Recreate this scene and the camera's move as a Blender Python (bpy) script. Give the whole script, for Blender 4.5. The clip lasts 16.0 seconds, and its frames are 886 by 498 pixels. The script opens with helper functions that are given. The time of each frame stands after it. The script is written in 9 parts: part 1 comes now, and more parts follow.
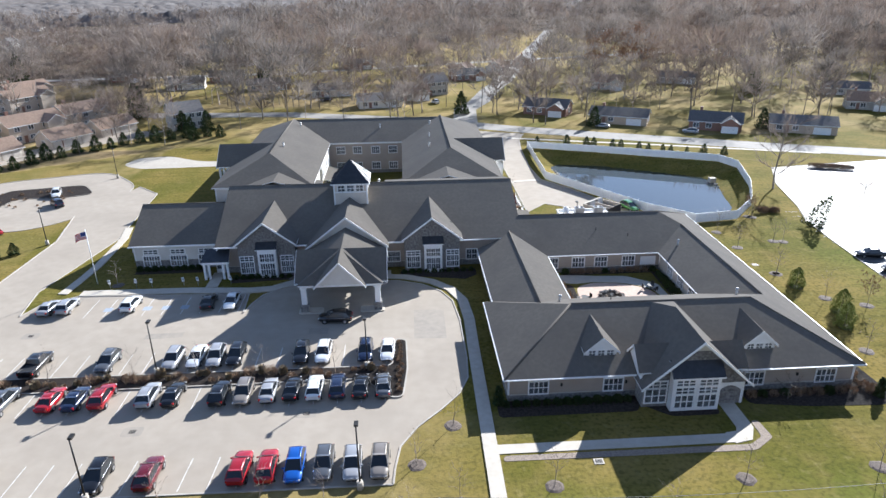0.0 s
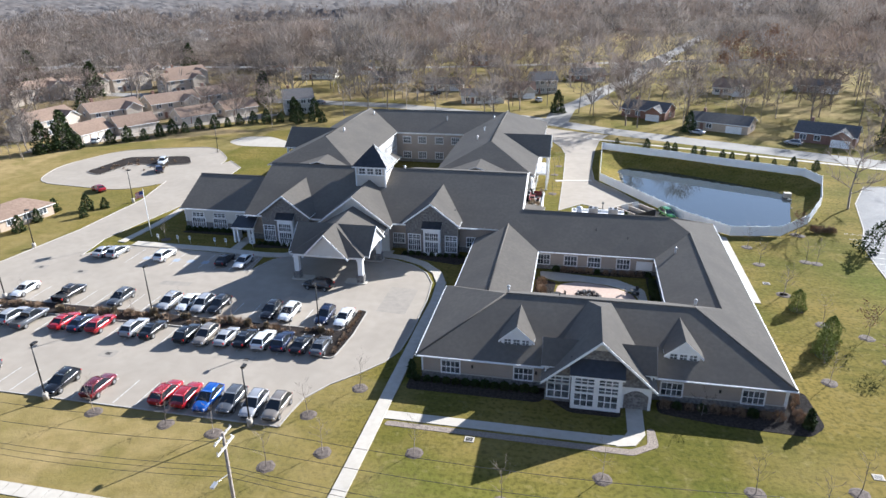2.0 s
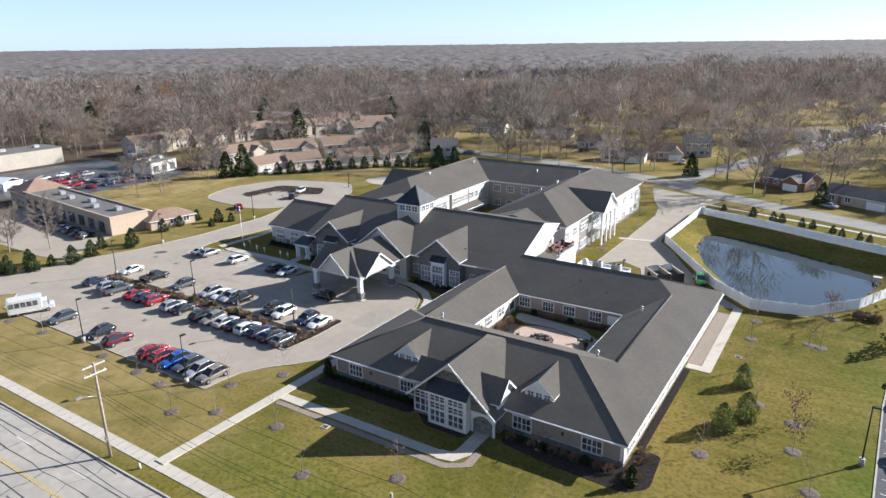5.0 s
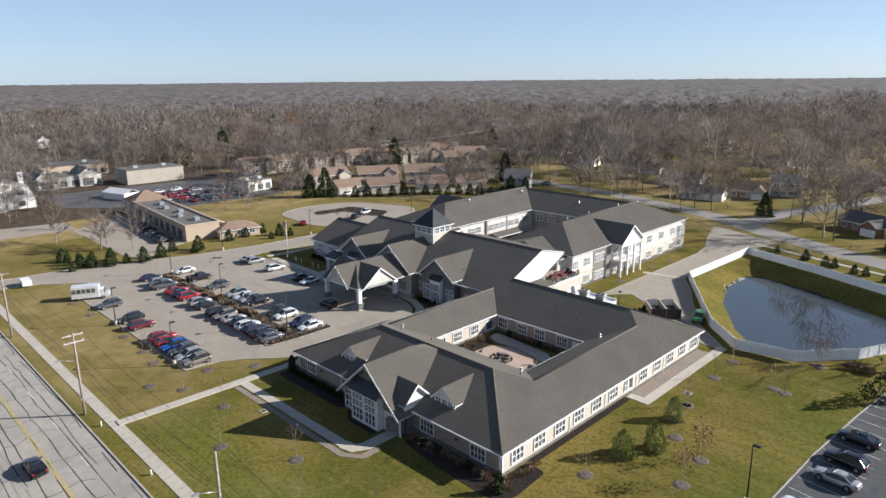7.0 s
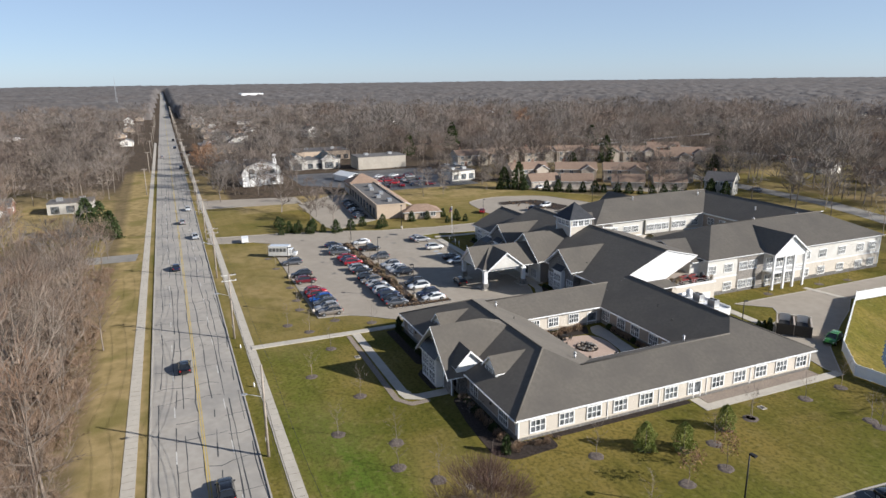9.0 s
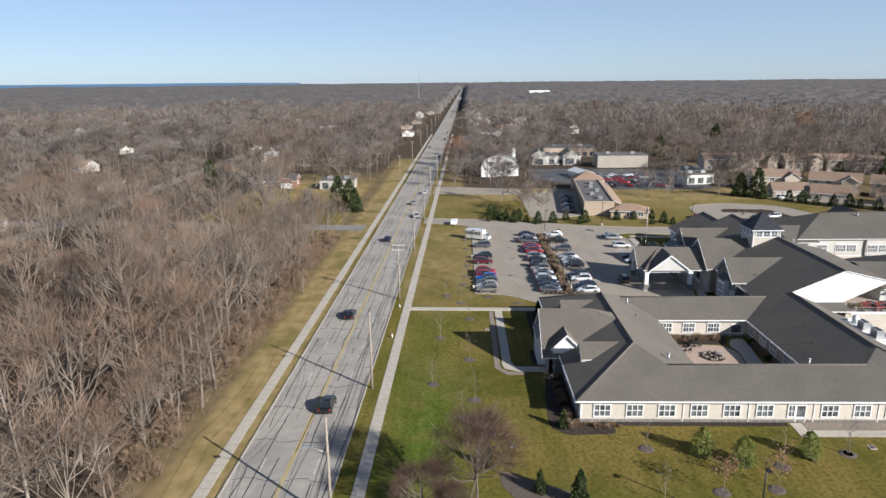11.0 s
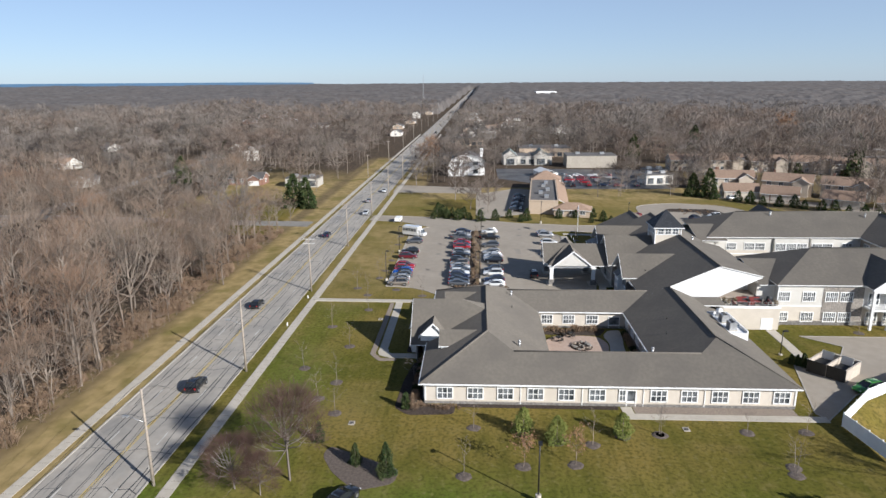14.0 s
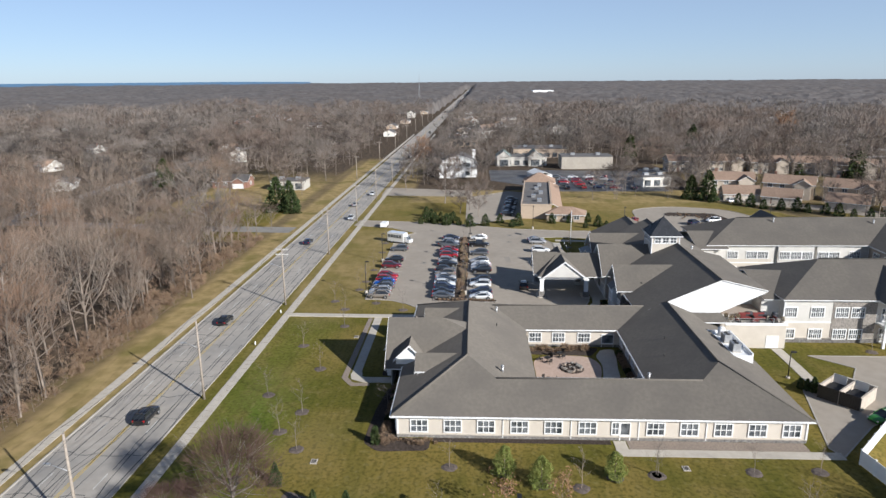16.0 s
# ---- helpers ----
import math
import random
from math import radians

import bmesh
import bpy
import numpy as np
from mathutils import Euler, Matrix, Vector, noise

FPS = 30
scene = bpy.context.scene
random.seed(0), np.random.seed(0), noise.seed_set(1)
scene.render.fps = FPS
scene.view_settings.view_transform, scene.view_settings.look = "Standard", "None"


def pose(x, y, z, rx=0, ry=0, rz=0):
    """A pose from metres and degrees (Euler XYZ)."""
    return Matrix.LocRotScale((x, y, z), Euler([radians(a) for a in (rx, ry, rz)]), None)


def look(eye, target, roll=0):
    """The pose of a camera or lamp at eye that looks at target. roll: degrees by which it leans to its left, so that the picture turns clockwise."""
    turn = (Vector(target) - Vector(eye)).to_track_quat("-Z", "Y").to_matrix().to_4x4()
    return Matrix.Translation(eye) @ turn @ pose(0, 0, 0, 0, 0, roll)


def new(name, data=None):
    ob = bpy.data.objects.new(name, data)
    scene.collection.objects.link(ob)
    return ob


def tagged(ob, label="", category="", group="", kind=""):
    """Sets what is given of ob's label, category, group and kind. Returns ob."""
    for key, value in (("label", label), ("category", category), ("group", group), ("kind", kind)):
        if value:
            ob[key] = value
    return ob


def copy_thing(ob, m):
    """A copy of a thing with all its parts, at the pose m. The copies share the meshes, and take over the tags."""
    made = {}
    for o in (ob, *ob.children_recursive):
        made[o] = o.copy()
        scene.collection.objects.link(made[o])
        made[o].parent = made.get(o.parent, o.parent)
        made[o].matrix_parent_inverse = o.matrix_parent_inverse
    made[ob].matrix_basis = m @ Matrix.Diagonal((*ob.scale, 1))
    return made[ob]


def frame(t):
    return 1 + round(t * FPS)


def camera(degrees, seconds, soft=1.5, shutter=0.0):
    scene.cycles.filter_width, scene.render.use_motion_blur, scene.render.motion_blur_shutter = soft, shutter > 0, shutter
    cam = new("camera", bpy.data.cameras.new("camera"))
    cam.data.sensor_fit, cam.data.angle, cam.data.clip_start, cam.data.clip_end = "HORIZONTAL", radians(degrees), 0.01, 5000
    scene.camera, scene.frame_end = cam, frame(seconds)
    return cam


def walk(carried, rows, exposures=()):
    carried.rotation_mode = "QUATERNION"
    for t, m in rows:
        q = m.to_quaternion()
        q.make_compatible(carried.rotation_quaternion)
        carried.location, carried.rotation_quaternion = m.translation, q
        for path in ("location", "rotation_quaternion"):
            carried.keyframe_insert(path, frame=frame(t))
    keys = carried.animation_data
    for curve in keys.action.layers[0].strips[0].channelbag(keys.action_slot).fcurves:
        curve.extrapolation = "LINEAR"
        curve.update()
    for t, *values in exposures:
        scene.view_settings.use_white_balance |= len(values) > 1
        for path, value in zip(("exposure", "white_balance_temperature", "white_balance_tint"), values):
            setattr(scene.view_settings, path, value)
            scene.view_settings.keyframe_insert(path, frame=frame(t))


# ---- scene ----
cam = camera(67.9, 16.0)
PATH = [
    (0, (-0.142, 0.809, 44.624), (-0.036, 2.653, 43.857), -0.7),
    (0.5, (6.251, -0.166, 44.517), (6.328, 1.679, 43.748), -0.7),
    (1, (12.841, -1.109, 44.363), (12.783, 0.738, 43.598), -0.7),
    (1.5, (19.737, -2.008, 44.184), (19.492, -0.176, 43.421), -0.7),
    (2, (26.7, -2.659, 44.101), (26.327, -0.848, 43.337), -0.7),
    (2.5, (33.594, -3.004, 44.196), (33.11, -1.222, 43.43), -0.7),
    (3, (40.475, -2.937, 44.167), (39.883, -1.187, 43.401), -0.7),
    (3.5, (47.254, -2.414, 44.09), (46.562, -0.7, 43.325), -0.7),
    (4, (54.104, -1.544, 44.056), (53.303, 0.129, 43.308), -0.8),
    (4.5, (61.084, -0.373, 44.073), (60.166, 1.268, 43.392), -0.9),
    (5, (67.747, 1.391, 44.098), (66.714, 2.995, 43.498), -0.8),
    (5.2, (70.266, 2.215, 44.083), (69.19, 3.804, 43.517), -0.8),
    (7.5, (98.207, 15.162, 43.431), (96.818, 16.511, 42.928), -0.5),
    (8, (103.509, 18.586, 43.4), (102.118, 19.931, 42.897), -0.6),
    (8.5, (108.704, 22.252, 43.278), (107.116, 23.358, 42.773), -0.5),
    (9, (113.844, 26.33, 43.138), (112.061, 27.088, 42.638), -0.7),
    (9.5, (118.282, 30.989, 43.225), (116.393, 31.416, 42.727), -0.8),
    (11.8, (132.804, 56.006, 43.474), (130.868, 55.914, 42.98), -0.5),
    (12, (133.427, 58.115, 43.467), (131.491, 58.022, 42.974), -0.5),
    (12.5, (134.546, 62.596, 43.47), (132.611, 62.5, 42.975), -0.5),
    (13, (135.179, 65.632, 43.352), (133.243, 65.537, 42.859), -0.5),
    (13.5, (135.046, 67.836, 43.431), (133.11, 67.74, 42.937), -0.4),
    (14, (134.179, 69.51, 43.516), (132.245, 69.414, 43.02), -0.4),
    (14.5, (132.805, 70.495, 43.361), (130.869, 70.401, 42.865), -0.3),
    (15, (130.821, 71.249, 43.341), (128.886, 71.156, 42.845), -0.4),
    (15.5, (128.178, 71.786, 43.384), (126.242, 71.694, 42.888), -0.4),
    (16, (124.934, 72.125, 43.525), (122.999, 72.035, 43.026), -0.5),
]
walk(cam, [(t, look(eye, target, roll)) for t, eye, target, roll in PATH], exposures=[(0, 1.6, 5560, 10), (3.0, 1.58, 5600, 10), (5.0, 1.27, 5780, 10), (8.0, 0.76, 5960, 10), (16, 0.68, 5820, 10)])

# ---- light ----
SUN_EL, SUN_AZ = 25.0, 40.0
world = bpy.data.worlds.new("sky")
scene.world = world
world.use_nodes = True
wn = world.node_tree
sky = wn.nodes.new("ShaderNodeTexSky")
sky.sky_type, sky.sun_disc = "NISHITA", False
sky.sun_elevation, sky.sun_rotation = radians(SUN_EL), radians(SUN_AZ)
sky.air_density, sky.dust_density, sky.ozone_density = 0.65, 0.25, 2.6
haze = wn.nodes.new("ShaderNodeMix")  # haze, thicker toward the horizon
haze.data_type = "RGBA"
haze.inputs[7].default_value = (6.9, 7.9, 9.1, 1)
up_dir, split, thin = wn.nodes.new("ShaderNodeTexCoord"), wn.nodes.new("ShaderNodeSeparateXYZ"), wn.nodes.new("ShaderNodeMapRange")
thin.interpolation_type = "SMOOTHSTEP"
thin.inputs["From Min"].default_value, thin.inputs["From Max"].default_value = 0.0, 0.75
thin.inputs["To Min"].default_value, thin.inputs["To Max"].default_value = 0.45, 0.06
wn.links.new(up_dir.outputs["Generated"], split.inputs[0])
wn.links.new(split.outputs[2], thin.inputs["Value"])
wn.links.new(thin.outputs[0], haze.inputs[0])
wn.links.new(sky.outputs[0], haze.inputs[6])
wn.links.new(haze.outputs[2], wn.nodes["Background"].inputs[0])
wn.nodes["Background"].inputs[1].default_value = 0.058
sun_data = bpy.data.lights.new("sun", "SUN")
sun_data.energy, sun_data.angle, sun_data.color = 5.0, radians(0.5), (1.0, 0.925, 0.81)
sun = new("sun", sun_data)
to_sun = Vector((math.sin(radians(SUN_AZ)) * math.cos(radians(SUN_EL)), math.cos(radians(SUN_AZ)) * math.cos(radians(SUN_EL)), math.sin(radians(SUN_EL))))
sun.matrix_world = look(to_sun * 300, (0, 0, 0))


# ---- materials ----
def mat(name, c1, c2=None, size=1.0, rough=0.8, metal=0.0, bump=0.0, fine=8.0, c3=None, size3=12.0, amount3=0.5, spec=0.5, space="world", random_value=0.0, lap=0.0, grain=0.0):
    """Principled surface: two colours mixed by noise of that size in metres, a third by broader noise, relief by finer noise."""
    m = bpy.data.materials.new(name)
    m.use_nodes = True
    nt = m.node_tree
    N, L = nt.nodes, nt.links
    p = N["Principled BSDF"]
    p.inputs["Roughness"].default_value, p.inputs["Metallic"].default_value = rough, metal
    p.inputs["Specular IOR Level"].default_value, p.inputs["Diffuse Roughness"].default_value = spec, grain
    p.inputs["Base Color"].default_value = (*c1, 1)
    if space == "world":
        vec = N.new("ShaderNodeNewGeometry").outputs["Position"]
    else:
        vec = N.new("ShaderNodeTexCoord").outputs["Object"]

    def noise_of(metres, detail=4.0):
        n = N.new("ShaderNodeTexNoise")
        n.inputs["Scale"].default_value, n.inputs["Detail"].default_value = 1.0 / metres, detail
        L.new(vec, n.inputs["Vector"])
        return n.outputs["Fac"]

    def mixed(fac, a, b, lo=0.35, hi=0.65, top=1.0):
        r = N.new("ShaderNodeMapRange")
        r.inputs["From Min"].default_value, r.inputs["From Max"].default_value, r.inputs["To Max"].default_value = lo, hi, top
        L.new(fac, r.inputs["Value"])
        x = N.new("ShaderNodeMix")
        x.data_type = "RGBA"
        L.new(r.outputs[0], x.inputs[0])
        for v, sock in ((a, x.inputs[6]), (b, x.inputs[7])):
            if isinstance(v, tuple):
                sock.default_value = (*v, 1)
            else:
                L.new(v, sock)
        return x.outputs[2]

    col = c1
    if c2:
        col = mixed(noise_of(size), c1, c2)
    if c3:
        col = mixed(noise_of(size3), col, c3, 0.42, 0.72, amount3)
    if random_value:
        info = N.new("ShaderNodeObjectInfo")
        hsv = N.new("ShaderNodeHueSaturation")
        r = N.new("ShaderNodeMapRange")
        r.inputs["To Min"].default_value, r.inputs["To Max"].default_value = 1 - random_value, 1 + random_value
        L.new(info.outputs["Random"], r.inputs["Value"])
        L.new(r.outputs[0], hsv.inputs["Value"])
        if isinstance(col, tuple):
            hsv.inputs["Color"].default_value = (*col, 1)
        else:
            L.new(col, hsv.inputs["Color"])
        col = hsv.outputs[0]
    if not isinstance(col, tuple):
        L.new(col, p.inputs["Base Color"])
    if bump or lap:
        b = N.new("ShaderNodeBump")
        b.inputs["Strength"].default_value = bump or 0.5
        b.inputs["Distance"].default_value = 0.05
        h = noise_of(size / fine)
        if lap:
            w = N.new("ShaderNodeTexWave")
            w.bands_direction, w.wave_profile = "Z", "SAW"
            w.inputs["Scale"].default_value = 2 * math.pi / (20 * lap)
            L.new(vec, w.inputs["Vector"])
            h = w.outputs["Fac"]
        L.new(h, b.inputs["Height"])
        L.new(b.outputs[0], p.inputs["Normal"])
    return m


LOT = mat("worn_asphalt", (0.303, 0.262, 0.212), (0.335, 0.292, 0.238), 1.6, 0.92, bump=0.04, c3=(0.255, 0.22, 0.178), size3=9, amount3=0.55, spec=0.3)
ROAD = mat("grey_road_concrete", (0.325, 0.294, 0.253), (0.375, 0.342, 0.298), 1.2, 0.9, bump=0.2, c3=(0.22, 0.21, 0.195), size3=7, amount3=0.7)
DARKLOT = mat("dark_asphalt", (0.075, 0.075, 0.08), (0.10, 0.10, 0.10), 0.7, 0.5, bump=0.35, c3=(0.13, 0.125, 0.12), size3=8, amount3=0.6, spec=0.12)
KERB = mat("worn_kerb_concrete", (0.33, 0.30, 0.26), (0.40, 0.365, 0.32), 1.5, 0.9)
CONCRETE = mat("pale_concrete", (0.425, 0.38, 0.315), (0.48, 0.435, 0.365), 0.8, 0.85, bump=0.1, c3=(0.36, 0.32, 0.265), size3=5, amount3=0.5)
PATIO = mat("tan_patio_concrete", (0.36, 0.32, 0.265), (0.41, 0.37, 0.31), 0.8, 0.9, c3=(0.31, 0.28, 0.235), size3=4)
STREET = mat("grey_street_asphalt", (0.215, 0.20, 0.178), (0.26, 0.242, 0.215), 1.5, 0.9, c3=(0.18, 0.168, 0.15), size3=9, amount3=0.7)
TAR = mat("tar_seal", (0.035, 0.035, 0.038), (0.06, 0.06, 0.06), 0.5, 0.7)
PATCH = mat("patched_asphalt", (0.235, 0.207, 0.172), (0.28, 0.245, 0.203), 0.8, 0.9, bump=0.04, c3=(0.30, 0.26, 0.21), size3=3, amount3=0.6)
YELLOW = mat("worn_yellow_paint", (0.55, 0.38, 0.06), (0.40, 0.31, 0.12), 0.7, 0.8)
LINE = mat("worn_white_paint", (0.62, 0.60, 0.56), (0.42, 0.40, 0.37), 0.5, 0.8)
BLUEPAINT = mat("faded_blue_paint", (0.31, 0.34, 0.38), (0.25, 0.29, 0.35), 0.5, 0.8)
ROOF = mat("grey_brown_shingles", (0.147, 0.131, 0.111), (0.169, 0.151, 0.128), 0.5, 0.95, bump=0.25, fine=3, c3=(0.126, 0.113, 0.099), size3=5, amount3=0.7, spec=0.12, grain=0.6)
SEAM = mat("dark_standing_seam_metal", (0.035, 0.037, 0.042), (0.05, 0.052, 0.058), 0.8, 0.45, metal=0.3)
WHITE = mat("white_trim", (0.79, 0.785, 0.77), (0.72, 0.715, 0.70), 1.0, 0.5)
VINYL = mat("white_vinyl_fence", (0.80, 0.80, 0.79), (0.74, 0.74, 0.73), 1.5, 0.45)
# Tan darkened by the south walls' shade; sunlit east walls take CREAM.
SHADED_SIDING = mat("shaded_tan_lap_siding", (0.35, 0.295, 0.245), (0.385, 0.325, 0.27), 1.5, 0.8, lap=0.15, spec=0.3)
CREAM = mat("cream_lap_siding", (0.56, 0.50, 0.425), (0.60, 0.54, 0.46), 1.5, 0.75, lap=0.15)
PALE = mat("pale_cream_siding", (0.57, 0.545, 0.50), (0.62, 0.595, 0.55), 1.5, 0.75, lap=0.15)
STONE = mat("stacked_stone", (0.11, 0.105, 0.10), (0.30, 0.28, 0.255), 0.28, 0.85, bump=0.9, fine=1, c3=(0.19, 0.165, 0.14), size3=1.2, amount3=0.7, grain=0.8)
GLASS = mat("window_glass_with_blinds", (0.03, 0.036, 0.042), (0.17, 0.18, 0.19), 1.1, 0.06, spec=0.7)
CARGLASS = mat("tinted_car_glass", (0.018, 0.021, 0.025), None, 1, 0.05, spec=0.7)
BRICKTAN = mat("tan_brick", (0.40, 0.31, 0.225), (0.47, 0.375, 0.285), 0.3, 0.85, bump=0.2)
BRICKRED = mat("red_brown_brick", (0.20, 0.11, 0.08), (0.27, 0.15, 0.11), 0.3, 0.85, bump=0.2)
BROWNROOF = mat("brown_shingles", (0.262, 0.182, 0.132), (0.340, 0.242, 0.178), 0.5, 0.92, bump=0.3, c3=(0.225, 0.158, 0.118), size3=5, spec=0.2, grain=0.6)
GREYROOF = mat("old_grey_shingles", (0.085, 0.08, 0.078), (0.12, 0.11, 0.105), 0.5, 0.9, bump=0.3, random_value=0.3)
CONDO = mat("pale_tan_condominium_siding", (0.47, 0.40, 0.32), (0.52, 0.445, 0.36), 1.5, 0.8, lap=0.18, c3=(0.42, 0.355, 0.285), size3=6)
FLATROOF = mat("flat_roof_membrane", (0.105, 0.098, 0.092), (0.15, 0.14, 0.132), 1.5, 0.9, c3=(0.075, 0.072, 0.07), size3=5)
HOUSEWALL = mat("house_siding", (0.55, 0.52, 0.47), (0.62, 0.59, 0.53), 1.0, 0.8, lap=0.18, random_value=0.3)
WOODPOLE = mat("weathered_pole_wood", (0.26, 0.22, 0.18), (0.35, 0.30, 0.25), 0.3, 0.9, bump=0.3)
BRONZE = mat("dark_bronze_metal", (0.03, 0.028, 0.026), None, 1, 0.5, metal=0.4)
STEEL = mat("galvanised_metal", (0.55, 0.55, 0.55), (0.45, 0.45, 0.45), 0.3, 0.4, metal=0.7)
BARK = mat("grey_brown_bark", (0.16, 0.135, 0.115), (0.25, 0.215, 0.185), 2.0, 0.95, c3=(0.25, 0.18, 0.13), size3=18, amount3=0.8)
# The grey of distance haze is put into this twig colour.
TWIG = mat("haze_toned_bare_twigs", (0.088, 0.074, 0.065), (0.305, 0.266, 0.230), 18.0, 0.95, c3=(0.222, 0.153, 0.113), size3=50, amount3=0.75)
WOODBARK = mat("woodland_bark", (0.15, 0.122, 0.100), (0.335, 0.280, 0.228), 3.0, 0.95, c3=(0.125, 0.098, 0.078), size3=14, amount3=0.85)
CANOPY = mat("distant_crowns", (0.138, 0.123, 0.116), (0.222, 0.201, 0.187), 30.0, 0.95, c3=(0.175, 0.142, 0.121), size3=150, amount3=0.6)
LAKE = mat("far_blue_lake", (0.08, 0.17, 0.28), (0.10, 0.19, 0.30), 300.0, 0.6)
# Warmer twigs for the near woods, without the haze tone of TWIG.
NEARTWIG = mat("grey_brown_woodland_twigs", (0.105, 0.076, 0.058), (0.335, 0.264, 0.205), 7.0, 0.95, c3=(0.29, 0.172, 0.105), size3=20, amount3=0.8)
REDTWIG = mat("reddish_fine_twigs", (0.105, 0.062, 0.048), (0.15, 0.092, 0.072), 3.0, 0.95)
RUSSET = mat("clinging_russet_leaves", (0.28, 0.15, 0.08), (0.20, 0.11, 0.06), 1.0, 0.9)
NEEDLE = mat("dark_conifer_needles", (0.028, 0.046, 0.018), (0.055, 0.076, 0.028), 0.5, 0.9, c3=(0.095, 0.09, 0.036), size3=1.5, spec=0.1)
LEAFGREEN = mat("pale_evergreen_leaves", (0.15, 0.185, 0.045), (0.24, 0.25, 0.075), 0.4, 0.95, spec=0.05)
DRYMULCH = mat("weathered_mulch", (0.085, 0.066, 0.053), (0.135, 0.106, 0.087), 0.3, 0.95, bump=0.5)
MULCH = mat("dark_mulch", (0.030, 0.024, 0.020), (0.062, 0.048, 0.040), 0.3, 0.95, bump=0.5, spec=0.1, grain=1.0)
GRAVEL = mat("river_gravel", (0.29, 0.235, 0.185), (0.20, 0.16, 0.13), 0.2, 0.95, bump=0.6)
THICKET = mat("tan_brown_thicket_twigs", (0.17, 0.115, 0.075), (0.31, 0.225, 0.155), 4.0, 0.95, c3=(0.25, 0.14, 0.085), size3=9, amount3=0.7)
PALESTONE = mat("pale_stacked_stone", (0.20, 0.18, 0.16), (0.40, 0.36, 0.315), 0.28, 0.85, bump=0.9, fine=1, c3=(0.27, 0.235, 0.20), size3=1.2, amount3=0.7, grain=0.6)
BLOCK = mat("pale_tan_split_block", (0.40, 0.345, 0.285), (0.50, 0.44, 0.37), 0.4, 0.9, bump=0.4, fine=2, c3=(0.34, 0.29, 0.24), size3=1.5, spec=0.2)
BUSH = mat("brown_winter_shrub", (0.20, 0.13, 0.08), (0.28, 0.20, 0.13), 0.3, 0.95)
STRAW = mat("straw_ornamental_grass", (0.30, 0.235, 0.145), (0.22, 0.165, 0.10), 0.3, 0.95)
PAVER = mat("pink_tan_pavers", (0.40, 0.29, 0.225), (0.46, 0.345, 0.275), 0.5, 0.85, c3=(0.34, 0.25, 0.195), size3=3)
RUBBER = mat("tyre_rubber", (0.02, 0.02, 0.02), None, 1, 0.8)
RIM = mat("alloy_rim", (0.45, 0.45, 0.46), None, 1, 0.35, metal=0.8)
REDLENS = mat("red_lamp_lens", (0.35, 0.01, 0.01), None, 1, 0.2)
CLEARLENS = mat("clear_lamp_lens", (0.6, 0.6, 0.62), None, 1, 0.15)
BLACKTRIM = mat("black_plastic", (0.015, 0.015, 0.016), None, 1, 0.6)


def water_material():
    m = mat("pond_water", (0.035, 0.045, 0.05), None, 1, 0.03, spec=0.8)
    nt = m.node_tree
    n, b, g = nt.nodes.new("ShaderNodeTexNoise"), nt.nodes.new("ShaderNodeBump"), nt.nodes.new("ShaderNodeNewGeometry")
    n.inputs["Scale"].default_value, n.inputs["Detail"].default_value = 1.2, 3
    b.inputs["Strength"].default_value, b.inputs["Distance"].default_value = 0.04, 0.05
    nt.links.new(g.outputs["Position"], n.inputs["Vector"])
    nt.links.new(n.outputs["Fac"], b.inputs["Height"])
    nt.links.new(b.outputs[0], nt.nodes["Principled BSDF"].inputs["Normal"])
    return m


WATER = water_material()


def worn_gloss(m, metres, lo, hi):
    """Patches of smoother and rougher surface."""
    nt = m.node_tree
    n, r, g = nt.nodes.new("ShaderNodeTexNoise"), nt.nodes.new("ShaderNodeMapRange"), nt.nodes.new("ShaderNodeNewGeometry")
    n.inputs["Scale"].default_value, n.inputs["Detail"].default_value = 1.0 / metres, 6
    r.inputs["From Min"].default_value, r.inputs["From Max"].default_value = 0.35, 0.65
    r.inputs["To Min"].default_value, r.inputs["To Max"].default_value = lo, hi
    nt.links.new(g.outputs["Position"], n.inputs["Vector"])
    nt.links.new(n.outputs["Fac"], r.inputs["Value"])
    nt.links.new(r.outputs[0], nt.nodes["Principled BSDF"].inputs["Roughness"])


worn_gloss(DARKLOT, 7.0, 0.40, 0.62)


def lets_light_round(m, share):
    """Thin twigs scatter part of the light on past them."""
    nt = m.node_tree
    p, out = nt.nodes["Principled BSDF"], nt.nodes["Material Output"]
    back, mix = nt.nodes.new("ShaderNodeBsdfTranslucent"), nt.nodes.new("ShaderNodeMixShader")
    mix.inputs[0].default_value = share
    nt.links.new(p.inputs["Base Color"].links[0].from_socket, back.inputs["Color"])
    nt.links.new(p.outputs[0], mix.inputs[1])
    nt.links.new(back.outputs[0], mix.inputs[2])
    nt.links.new(mix.outputs[0], out.inputs[0])


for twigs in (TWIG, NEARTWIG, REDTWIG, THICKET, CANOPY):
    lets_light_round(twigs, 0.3)


